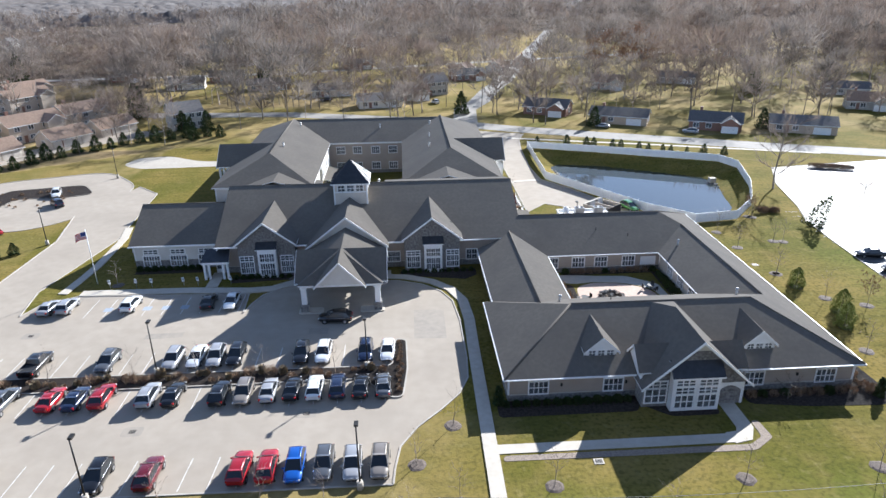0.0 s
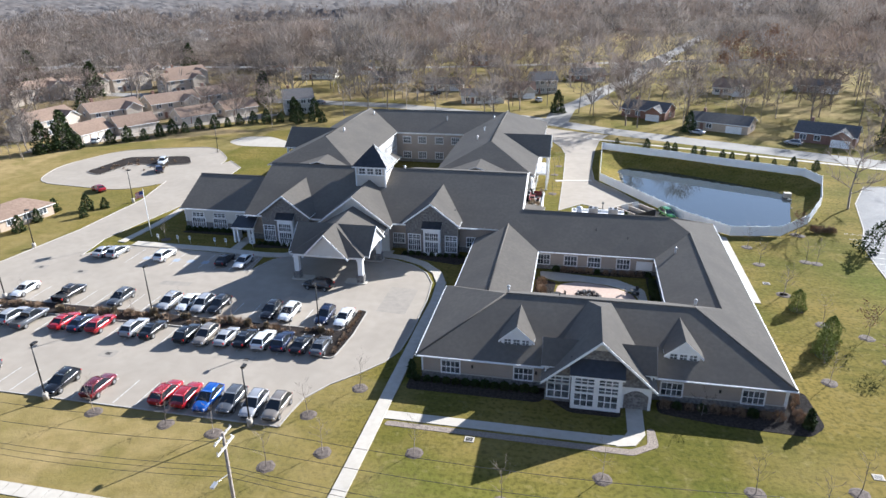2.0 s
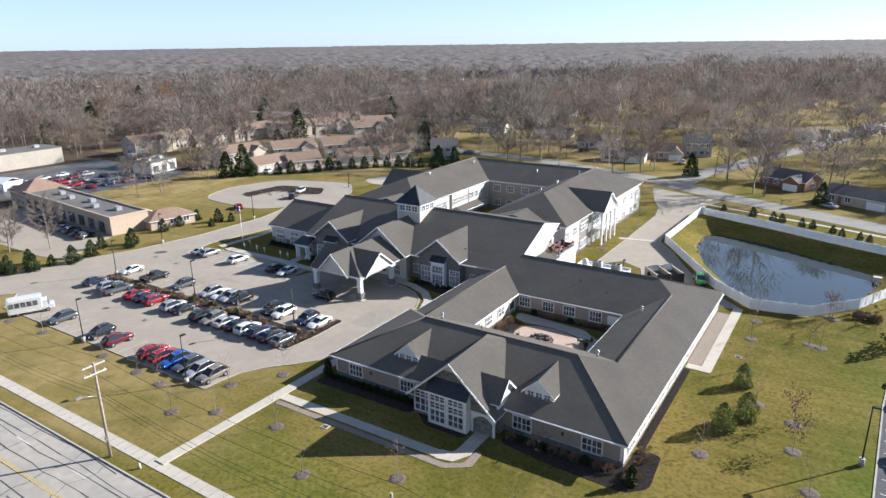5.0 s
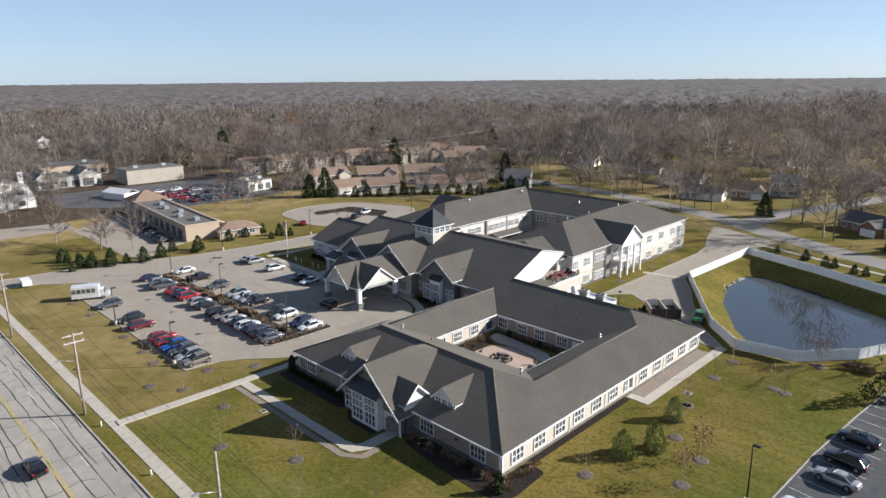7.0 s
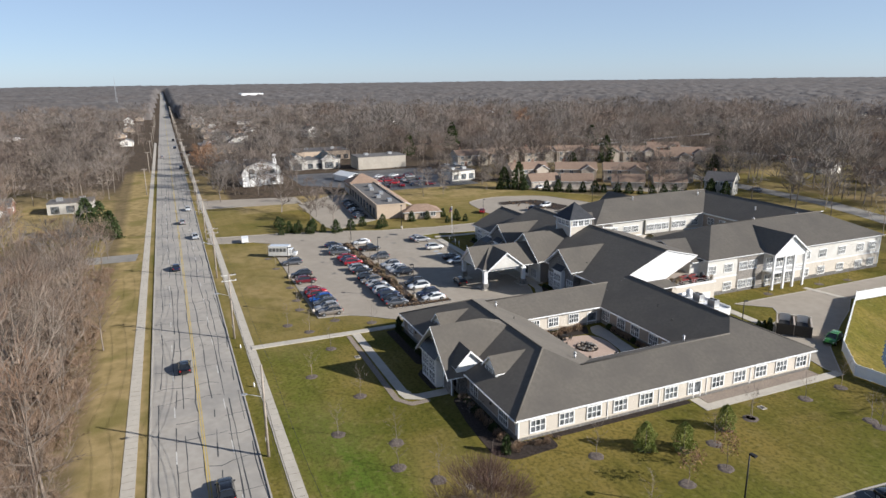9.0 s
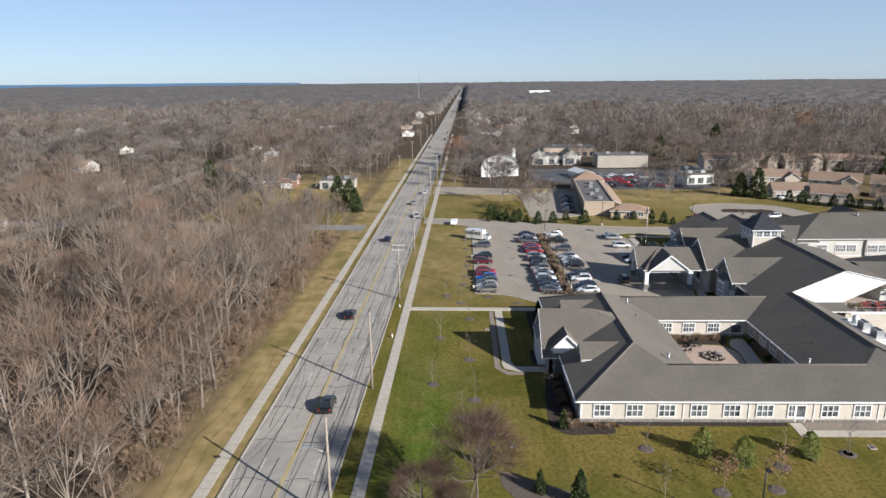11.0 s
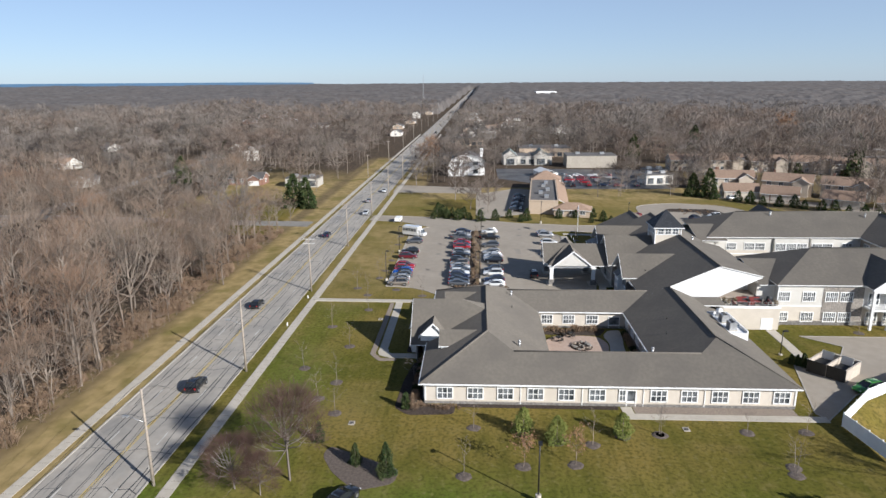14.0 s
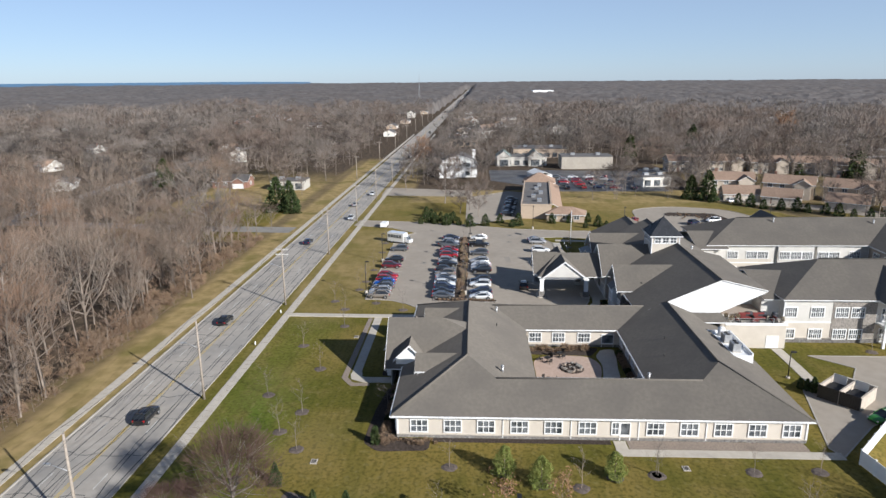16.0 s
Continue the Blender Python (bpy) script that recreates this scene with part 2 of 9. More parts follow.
def ground_material():
    """Lawn of green and straw with mowing bands, and leaf litter where the attribute says woods."""
    m = bpy.data.materials.new("lawn_and_leaf_litter")
    m.use_nodes = True
    nt = m.node_tree
    N, L = nt.nodes, nt.links
    p = N["Principled BSDF"]
    p.inputs["Roughness"].default_value, p.inputs["Specular IOR Level"].default_value = 1.0, 0.05
    pos = N.new("ShaderNodeNewGeometry").outputs["Position"]

    def noise_of(metres, detail=5.0, stretch=None):
        n = N.new("ShaderNodeTexNoise")
        n.inputs["Scale"].default_value, n.inputs["Detail"].default_value = 1.0 / metres, detail
        v = pos
        if stretch:
            mp = N.new("ShaderNodeMapping")
            mp.inputs["Scale"].default_value = stretch
            L.new(pos, mp.inputs["Vector"])
            v = mp.outputs[0]
        L.new(v, n.inputs["Vector"])
        return n.outputs["Fac"]

    def mixed(fac, a, b, lo, hi, top=1.0):
        r = N.new("ShaderNodeMapRange")
        r.inputs["From Min"].default_value, r.inputs["From Max"].default_value, r.inputs["To Max"].default_value = lo, hi, top
        L.new(fac, r.inputs["Value"])
        x = N.new("ShaderNodeMix")
        x.data_type = "RGBA"
        L.new(r.outputs[0], x.inputs[0])
        for v, sock in ((a, x.inputs[6]), (b, x.inputs[7])):
            if isinstance(v, tuple):
                sock.default_value = (*v, 1)
            else:
                L.new(v, sock)
        return x.outputs[2]

    lush = N.new("ShaderNodeAttribute")
    lush.attribute_name = "lush"
    col = mixed(noise_of(16), (0.115, 0.105, 0.020), (0.195, 0.146, 0.038), 0.38, 0.60)
    col = mixed(lush.outputs["Fac"], col, (0.088, 0.135, 0.018), 0.0, 1.0)
    col = mixed(noise_of(1.3, 4, (0.07, 1.0, 1.0)), col, (0.070, 0.072, 0.014), 0.46, 0.66, 0.38)
    col = mixed(noise_of(4.0), col, (0.20, 0.152, 0.05), 0.52, 0.72, 0.5)
    col = mixed(noise_of(0.5), col, (0.040, 0.042, 0.010), 0.46, 0.66, 0.55)
    col = mixed(noise_of(0.9, 8.0), col, (0.23, 0.19, 0.075), 0.56, 0.74, 0.5)
    att = N.new("ShaderNodeAttribute")
    att.attribute_name = "litter"
    litter = mixed(noise_of(2.0), (0.055, 0.043, 0.033), (0.115, 0.085, 0.06), 0.35, 0.65)
    litter = mixed(noise_of(9.0), litter, (0.062, 0.052, 0.034), 0.5, 0.7, 0.6)
    straw = mixed(noise_of(2.5), (0.33, 0.245, 0.115), (0.225, 0.17, 0.072), 0.38, 0.66)
    straw = mixed(noise_of(11.0), straw, (0.15, 0.13, 0.04), 0.52, 0.64, 0.7)
    col = mixed(att.outputs["Fac"], col, straw, 0.12, 0.42)
    col = mixed(att.outputs["Fac"], col, litter, 0.5, 0.85)
    L.new(col, p.inputs["Base Color"])
    b = N.new("ShaderNodeBump")
    b.inputs["Strength"].default_value, b.inputs["Distance"].default_value = 0.5, 0.08
    L.new(noise_of(0.25), b.inputs["Height"])
    L.new(b.outputs[0], p.inputs["Normal"])
    return m


GROUND = ground_material()


# ---- mesh helpers ----
def part(name, bm, material, parent=None, label="", smooth=False):
    """Links a bmesh as one mesh object, under a thing or part if given, in that parent's own coordinates."""
    me = bpy.data.meshes.new(name)
    bm.to_mesh(me)
    bm.free()
    for m in material if isinstance(material, (list, tuple)) else [material]:
        me.materials.append(m)
    if smooth:
        me.shade_smooth()
    ob = new(name, me)
    if parent:
        ob.parent = parent
    if label:
        ob["label"] = label
    return ob


def shared(name, me, m, parent):
    """One more object on a mesh that others use too."""
    ob = new(name, me)
    ob.parent = parent
    ob.matrix_basis = m
    return ob


def empty(name, m=None):
    ob = new(name)
    ob.empty_display_size = 0.5
    if m is not None:
        ob.matrix_basis = m
    return ob


def face(bm, pts, mi=0):
    f = bm.faces.new([bm.verts.new(p) for p in pts])
    f.material_index = mi
    return f


def box(bm, x0, x1, y0, y1, z0, z1, mi=0, m=None):
    c = [(x, y, z) for z in (z0, z1) for x, y in ((x0, y0), (x1, y0), (x1, y1), (x0, y1))]
    v = [bm.verts.new(m @ Vector(p) if m else p) for p in c]
    for ids in ((3, 2, 1, 0), (4, 5, 6, 7), (0, 1, 5, 4), (1, 2, 6, 5), (2, 3, 7, 6), (3, 0, 4, 7)):
        bm.faces.new([v[i] for i in ids]).material_index = mi
    return v


def prism(bm, pts, z0, z1, top=0, side=0):
    """An upright prism on a plan outline."""
    area = sum(a[0] * b[1] - b[0] * a[1] for a, b in zip(pts, pts[1:] + pts[:1]))
    if area < 0:
        pts = pts[::-1]
    lo, hi = [bm.verts.new((x, y, z0)) for x, y in pts], [bm.verts.new((x, y, z1)) for x, y in pts]
    bm.faces.new(hi).material_index = top
    bm.faces.new(lo[::-1]).material_index = side
    for i in range(len(pts)):
        j = (i + 1) % len(pts)
        bm.faces.new((lo[i], lo[j], hi[j], hi[i])).material_index = side


def slab(bm, pts, thick=0.15, top=0, side=1):
    """A sloping sheet with thickness below it: the top in one material, edges and underside in another."""
    n = (Vector(pts[1]) - Vector(pts[0])).cross(Vector(pts[2]) - Vector(pts[0]))
    if n.z < 0:
        pts = pts[::-1]
    hi, lo = [bm.verts.new(p) for p in pts], [bm.verts.new((p[0], p[1], p[2] - thick)) for p in pts]
    bm.faces.new(hi).material_index = top
    bm.faces.new(lo[::-1]).material_index = side
    for i in range(len(pts)):
        j = (i + 1) % len(pts)
        bm.faces.new((lo[i], lo[j], hi[j], hi[i])).material_index = side


def rod(bm, a, b, r0, r1, n=8, mi=0, caps=True):
    """A tapered round bar from a to b."""
    a, b = Vector(a), Vector(b)
    d = (b - a).normalized()
    u = d.orthogonal().normalized()
    w = d.cross(u)
    rings = []
    for c, r in ((a, r0), (b, r1)):
        rings.append([bm.verts.new(c + r * (math.cos(2 * math.pi * i / n) * u + math.sin(2 * math.pi * i / n) * w)) for i in range(n)])
    for i in range(n):
        j = (i + 1) % n
        f = bm.faces.new((rings[0][i], rings[0][j], rings[1][j], rings[1][i]))
        f.material_index, f.smooth = mi, n > 5
    if caps:
        bm.faces.new(rings[0][::-1]).material_index = mi
        bm.faces.new(rings[1]).material_index = mi


def tri_mesh(name, V, F):
    """A mesh from arrays of vertices and triangles."""
    me = bpy.data.meshes.new(name)
    me.vertices.add(len(V))
    me.vertices.foreach_set("co", np.asarray(V, np.float32).ravel())
    me.loops.add(3 * len(F))
    me.loops.foreach_set("vertex_index", np.asarray(F, np.int32).ravel())
    me.polygons.add(len(F))
    me.polygons.foreach_set("loop_start", np.arange(0, 3 * len(F), 3, dtype=np.int32))
    me.update(calc_edges=True)
    return me


def rounded(pts, r, n=5):
    """A plan outline with its corners rounded."""
    out = []
    for i, p in enumerate(pts):
        p, a, b = Vector(p), Vector(pts[i - 1]), Vector(pts[(i + 1) % len(pts)])
        k = min(r, (a - p).length * 0.45, (b - p).length * 0.45)
        s, e = p + (a - p).normalized() * k, p + (b - p).normalized() * k
        for j in range(n + 1):
            t = j / n
            out.append(tuple((1 - t) ** 2 * s + 2 * t * (1 - t) * p + t * t * e))
    return out


def ribbon(bm, line, width, z, mi=0, height=0.0):
    """A strip of even width along a plan line; with a height it is a raised bar such as a kerb."""
    pts = [Vector(p) for p in line]
    left, right = [], []
    for i, p in enumerate(pts):
        d = (pts[min(i + 1, len(pts) - 1)] - pts[max(i - 1, 0)]).normalized()
        n = Vector((-d.y, d.x)) * width / 2
        left.append(p + n)
        right.append(p - n)
    for i in range(len(pts) - 1):
        quad = [right[i], right[i + 1], left[i + 1], left[i]]
        if height:
            prism(bm, [tuple(q) for q in quad], z, z + height, mi, mi)
        else:
            face(bm, [(q.x, q.y, z) for q in quad], mi)


def inside(x, y, poly):
    """Whether plan points lie in an outline (arrays)."""
    x, y = np.asarray(x, float), np.asarray(y, float)
    hit = np.zeros(x.shape, bool)
    for (ax, ay), (bx, by) in zip(poly, poly[1:] + poly[:1]):
        c = (ay > y) != (by > y)
        with np.errstate(divide="ignore", invalid="ignore"):
            hit ^= c & (x < (bx - ax) * (y - ay) / (by - ay) + ax)
    return hit


def edge_distance(x, y, poly):
    """Distance of plan points from an outline's edges (arrays)."""
    x, y = np.asarray(x, float), np.asarray(y, float)
    best = np.full(x.shape, 1e9)
    for (ax, ay), (bx, by) in zip(poly, poly[1:] + poly[:1]):
        dx, dy = bx - ax, by - ay
        t = np.clip(((x - ax) * dx + (y - ay) * dy) / (dx * dx + dy * dy), 0, 1)
        best = np.minimum(best, np.hypot(x - ax - t * dx, y - ay - t * dy))
    return best


# ---- ground, roads and paving ----
def road_y(x):
    """The centre line of the main road."""
    return 27.3 - 0.0105 * (x - 35)


POND = [(38.2, 166.5), (40.6, 169.1), (51.9, 165.9), (64, 159), (72.5, 153.7), (74.1, 148.9), (71.4, 139.5), (69.6, 131.5), (66, 125.6), (61.5, 123.6), (56.4, 125.2), (50.4, 131.6), (42.6, 145), (38.8, 156.2)]
FENCE = [(34, 179.5), (45, 175), (51, 172.8), (64, 166.8), (75, 162.2), (79.6, 160), (81.6, 153.8), (76.8, 138), (71, 126), (64.2, 118.2), (55.4, 116.9), (48.3, 123.9), (32.8, 148.8)]
SITE = [(-112, 14), (130, 14), (130, 200), (20, 205), (-40, 205), (-60, 195), (-112, 160)]


def woods_at(x, y):
    """How thickly trees stand, 0 to 1 (arrays)."""
    x, y = np.asarray(x, float), np.asarray(y, float)
    big = np.sin(x * 0.011 + 1.3) * np.sin(y * 0.013 - 0.7) + 0.6 * np.sin(x * 0.027 - y * 0.021 + 2.0) + 0.5 * np.sin(x * 0.005 + y * 0.008)
    d = np.clip(0.62 + 0.35 * big, 0.12, 1.0)
    near_n = (y > 190) & (y < 560) & (x > -110) & (x < 420)
    d = np.where(near_n, 0.30 + 0.36 * np.clip(big + 0.4, 0, 1.5) * np.clip((y - 215) / 40, 0, 1) + 0.22 * np.clip((y - 290) / 110, 0, 1), d)
    south = (y < 16) & (x > -75) & (x < 260)
    d = np.where(south, 0.92 + 0.1 * big, d)
    d = np.where((y < 16) & (x <= -75) & (x > -330), 0.66 + 0.3 * big, d)
    # thinner round the branch street to the south
    d = np.where((y < 13) & (y > -42) & (x > -100) & (x < -50), 0.14, d)
    nw = (x < -215) & (y > 150) & (x > -520) & (y < 420)
    d = np.where(nw, 1.0, d)
    d = np.where((x < -70) & (x > -215) & (y > 125) & (y < 330), 0.6, d)
    d = np.where((x < -88) & (x > -310) & (y > 14) & (y < 165), np.where(x < -140, 0.75, 0.35), d)
    d = np.where((x <= -310) & (x > -620) & (y > 14) & (y < 130), 0.4, d)
    d = np.where(inside(x, y, SITE), 0.0, d)
    d = np.where(np.abs(y - road_y(x)) < 13.5, 0.0, d)
    d = np.where((x < -40) & (np.abs(y - road_y(x)) < 20), d * 0.15, d)
    d = np.where((x > 60) & (y > 50) & (y < 205) & (x < 190), 0.0, d)
    return d


def build_ground():
    def lines(lo, hi, a, b, step):
        mid = list(np.arange(a, b + 0.01, step))
        out, s, v = [], step, a
        while v > lo:
            s *= 1.18
            v -= s
            out.append(max(v, lo))
        up, s, v = [], step, b
        while v < hi:
            s *= 1.18
            v += s
            up.append(min(v, hi))
        return np.array(out[::-1] + mid + up)

    xs, ys = lines(-5200, 5200, -130, 130, 2.5), lines(-5200, 5200, -30, 230, 2.5)
    # closer together round the pond
    xs = np.unique(np.concatenate([xs[(xs < 35) | (xs > 82)], np.arange(35, 82.1, 1.0)]))
    ys = np.unique(np.concatenate([ys[(ys < 120) | (ys > 178)], np.arange(120, 178.1, 1.0)]))
    X, Y = np.meshgrid(xs, ys)
    Z = np.zeros_like(X)
    near = (X > 25) & (X < 95) & (Y > 110) & (Y < 195)
    d = edge_distance(X, Y, POND)
    inner = inside(X, Y, POND)
    bank = np.clip(d / 6.6, 0, 1)
    Z = np.where(near, np.where(inner, -2.3 - np.clip(d, 0, 1.2), -2.3 * (1 - 0.8 * bank - 0.2 * bank ** 2) - 0.05 * (bank < 1)), Z)
    Z = np.where(near & (edge_distance(X, Y, FENCE) < 1.3), 0, Z)
    V = np.stack([X, Y, Z], -1).reshape(-1, 3)
    nx = len(xs)
    i = np.arange(len(ys) - 1)[:, None] * nx + np.arange(nx - 1)[None, :]
    F = np.concatenate([np.stack([i, i + 1, i + nx + 1], -1).reshape(-1, 3), np.stack([i, i + nx + 1, i + nx], -1).reshape(-1, 3)])
    me = tri_mesh("ground", V, F)
    me.materials.append(GROUND)
    litter = np.clip(woods_at(X, Y) * 1.25 - 0.05, 0, 1)
    litter = np.where((Y < 21.5) & (Y > 8) & (X > -330) & (X < 260), np.where(Y > 12.5, 0.46, 0.70), litter)
    front_dry = 0.13 + 0.16 * np.clip((14 - X) / 26, 0, 1) + 0.05 * np.sin(X * 0.21) * np.sin(Y * 0.33)
    litter = np.where((X > -67) & (X < 75) & (Y > 34) & (Y < 62), np.maximum(litter, front_dry), litter)
    yard = 0.25 + 0.11 * np.sin(X * 0.11) * np.sin(Y * 0.09 + 1) + 0.05 * np.sin(X * 0.31 + Y * 0.23)
    yard += 0.42 * np.clip((Y - 300) / 260, 0, 1) * (0.5 + 0.5 * np.sin(X * 0.021 + 2) * np.sin(Y * 0.03))
    litter = np.where((Y > 188) & (Y < 560) & (X > -110), np.where(litter > 0.9, 0.6, yard), litter)
    litter = np.where((Y > 560) | (X < -240) | (Y < -40), np.maximum(litter, 0.85), litter)
    dry = 0.21 + 0.10 * np.sin(X * 0.05 + 1) * np.sin(Y * 0.06)
    litter = np.where((X < -67) & (Y > 14), np.maximum(litter, dry), litter)
    litter = np.where((X < -140) & (Y > 36), np.maximum(litter, 0.62), litter)
    east = 0.85 * np.clip((X - 65) / 9, 0, 1) * np.clip((110 - Y) / 30, 0, 1) * (Y > 14) * (X < 180)
    front = np.clip(1 - np.abs(Y - 42) / 9, 0, 1) * np.clip((X - 4) / 20, 0, 1) * (X < 75)
    lush = np.clip(np.maximum(east, front) * (0.75 + 0.45 * np.sin(X * 0.13 + 1) * np.sin(Y * 0.17)), 0, 1)
    for nm, values in (("litter", litter), ("lush", lush)):
        att = me.attributes.new(nm, "FLOAT", "POINT")
        att.data.foreach_set("value", values.astype(np.float32).ravel())
    me.shade_smooth()
    tagged(new("ground", me), "winter lawn of green and straw grass with leaf litter", "ground", kind="structure")


build_ground()


def sheet(name, outline, z, material, label, category, kerb=None, thick=0.3, gap=None):
    """A paved area, with an optional raised concrete kerb round it."""
    bm = bmesh.new()
    prism(bm, list(outline), z - thick, z)
    ob = tagged(part(name, bm, material), label, category, kind="structure")
    if kerb:
        bm = bmesh.new()
        ring = list(outline) + [outline[0]]
        for a, b in zip(ring, ring[1:]):
            if not (gap and gap((a[0] + b[0]) / 2, (a[1] + b[1]) / 2)):
                ribbon(bm, [a, b], 0.18, z - 0.05, 0, kerb)
        part("kerb", bm, KERB, ob)
    return ob


def along(x0, x1, dy, step=40):
    n = max(2, int(abs(x1 - x0) / step) + 1)
    return [(x0 + (x1 - x0) * i / (n - 1), road_y(x0 + (x1 - x0) * i / (n - 1)) + dy) for i in range(n)]


def build_road():
    bm = bmesh.new()
    ribbon(bm, along(-3600, 420, 0), 12.0, 0.02)
    road = tagged(part("road", bm, ROAD), "worn grey concrete main road with tar-sealed cracks", "road", kind="structure")
    bm = bmesh.new()
    for s in (-1, 1):
        ribbon(bm, along(-400, 420, s * 6.1), 0.2, 0.0, 0, 0.14)
    part("kerb", bm, KERB, road)
    bm = bmesh.new()
    for s in (-0.14, 0.14):
        ribbon(bm, along(-900, 420, s + 0.1, 20), 0.12, 0.026)
    part("centre_line", bm, YELLOW, road, "worn double yellow centre line")
    bm = bmesh.new()
    for dy in (-3.1, 3.3):
        x = -600.0
        while x < 300:
            ribbon(bm, along(x, x + 3.0, dy), 0.13, 0.026)
            x += 12.0
    part("lane_line", bm, LINE, road, "worn white dashed lane lines")
    rng = random.Random(4)
    bm = bmesh.new()
    for dy in (-4.7, -3.0, -1.6, -0.3, 1.5, 3.1, 4.4, 5.5):
        x = -420.0
        off = 0.0
        while x < 250:
            step = rng.uniform(2.0, 6.0)
            off2 = max(-0.4, min(0.4, off + rng.uniform(-0.3, 0.3)))
            if rng.random() < 0.86:
                a, b = (x, road_y(x) + dy + off), (x + step, road_y(x + step) + dy + off2)
                ribbon(bm, [a, b], rng.uniform(0.06, 0.17), 0.024 + rng.random() * 0.0015)
            x, off = x + step, off2
    x = -420.0
    while x < 250:
        for lane in (-5.8, -3.0, 0.2, 3.1):
            if rng.random() < 0.8:
                a = (x + rng.uniform(-0.5, 0.5), road_y(x) + lane)
                mid = (a[0] + rng.uniform(-0.6, 0.6), a[1] + 1.5)
                ribbon(bm, [a, mid, (x + rng.uniform(-0.5, 0.5), road_y(x) + lane + 2.9)], rng.uniform(0.06, 0.15), 0.0225)
        x += rng.uniform(4.0, 9.0)
    part("crack_seal", bm, TAR, road, "black tar crack seal lines")
    for s, w, nm in ((9.0, 1.5, "north"), (-8.2, 1.5, "south")):
        bm = bmesh.new()
        ribbon(bm, along(-420, 300, s), w, 0.0, 0, 0.05)
        tagged(part("pavement_" + nm, bm, CONCRETE), "pale concrete pavement beside the main road", "pavement", kind="structure")
    bm = bmesh.new()
    for x in np.arange(-120, 140, 1.5):
        for s in (9.0, -8.2):
            ribbon(bm, [(x, road_y(x) + s - 0.74), (x, road_y(x) + s + 0.74)], 0.03, 0.0515)
    part("pavement_joint", bm, MULCH, road)


build_road()

# the care home's car park and drives
LOT_EDGE = [(-57, 50.6), (-2.3, 50.2), (-2.1, 52.6), (-1.6, 55.6), (0.2, 58.6), (3.0, 61.6), (5.2, 64.4), (6.5, 67.6), (6.8, 72), (6.8, 82), (6.2, 88), (4.6, 91.4), (1.8, 94), (-2, 95.6), (-6, 96), (-16, 96), (-19.5, 94.6), (-22.4, 92.2), (-23.6, 89.2), (-24.2, 86.4), (-24.6, 92.8), (-50.5, 94.0), (-54.8, 91.8), (-56.2, 88), (-57.5, 96), (-53.8, 118), (-54.6, 128), (-56, 146), (-62, 152), (-68, 132), (-65, 118), (-65.5, 100), (-68, 84), (-73, 71), (-77, 58), (-80, 36), (-72.5, 35.5), (-69.5, 47), (-62.5, 55.5)]
ROUND = rounded([(-99, 126), (-104, 140), (-98, 158), (-74, 166), (-62, 152), (-66, 132), (-74, 123.5)], 6)
sheet("car_park", LOT_EDGE, 0.02, LOT, "sunlit worn asphalt car park of the care home", "car park", kerb=0.13, gap=lambda x, y: y < 37 or bool(inside(x, y, ROUND)))
sheet("turning_circle", ROUND, 0.016, LOT, "pale asphalt turning circle with parking", "car park", kerb=0.13, gap=lambda x, y: bool(inside(x, y, LOT_EDGE)))
sheet("turning_island", rounded([(-93, 136), (-91, 151), (-75.5, 154.5), (-70.5, 147.5), (-76, 145), (-86, 145), (-87.5, 134)], 2), 0.15, MULCH, "mulched island in the turning circle", "planting bed", kerb=0.05, thick=0.2)
sheet("rear_drive", [(24.3, 126), (28.9, 131), (33.6, 128), (36.5, 119.5), (52, 115.2), (54, 116), (46.6, 123.4), (40.5, 134), (36, 142.5), (31.6, 149), (31.0, 160), (32, 178), (33.5, 190), (36, 197), (14, 206), (19, 190), (23, 180), (24.4, 172), (24.5, 150)], 0.018, LOT, "pale concrete service drive behind the building", "drive", kerb=0.1, gap=lambda x, y: y > 196)
sheet("neighbour_car_park", [(73.6, 66), (74.6, 92), (75.8, 106), (77, 116), (80, 124), (84, 140), (90, 153), (140, 160), (160, 140), (160, 60)], 0.018, DARKLOT, "dark asphalt car park of the neighbouring property", "car park", kerb=0.12)
sheet("shop_car_park", [(-80.5, 80), (-74, 72), (-82, 70), (-122, 70), (-136, 86), (-133, 92.5), (-83, 86.8)], 0.018, LOT, "asphalt car park beside the small shops", "car park", kerb=0.1)
sheet("shop_drive", [(-127, 36.5), (-124, 72), (-138, 72), (-146, 36.5)], 0.017, LOT, "asphalt drive to the shops", "drive")
sheet("shop_back_car_park", [(-136, 100), (-136, 150), (-196, 152), (-200, 80), (-165, 80), (-150, 96)], 0.016, DARKLOT, "asphalt yard full of parked cars", "car park")
sheet("condo_drive", [(-124, 150), (-113, 163), (-106, 174), (-99, 186), (-92, 195), (-80, 203), (-76, 214), (-88, 214), (-98, 204), (-108, 190), (-116, 174), (-128, 160)], 0.010, LOT, "pale drive beside the condominiums", "drive")


sheet("rear_patio", rounded([(-73.5, 172), (-72, 179), (-64, 180.5), (-58, 176.5), (-54, 174), (-44, 173), (-44, 168.5), (-52, 168.5), (-60, 168), (-68, 168)], 2.5), 0.03, PATIO, "pale concrete patio behind the rear block", "patio")


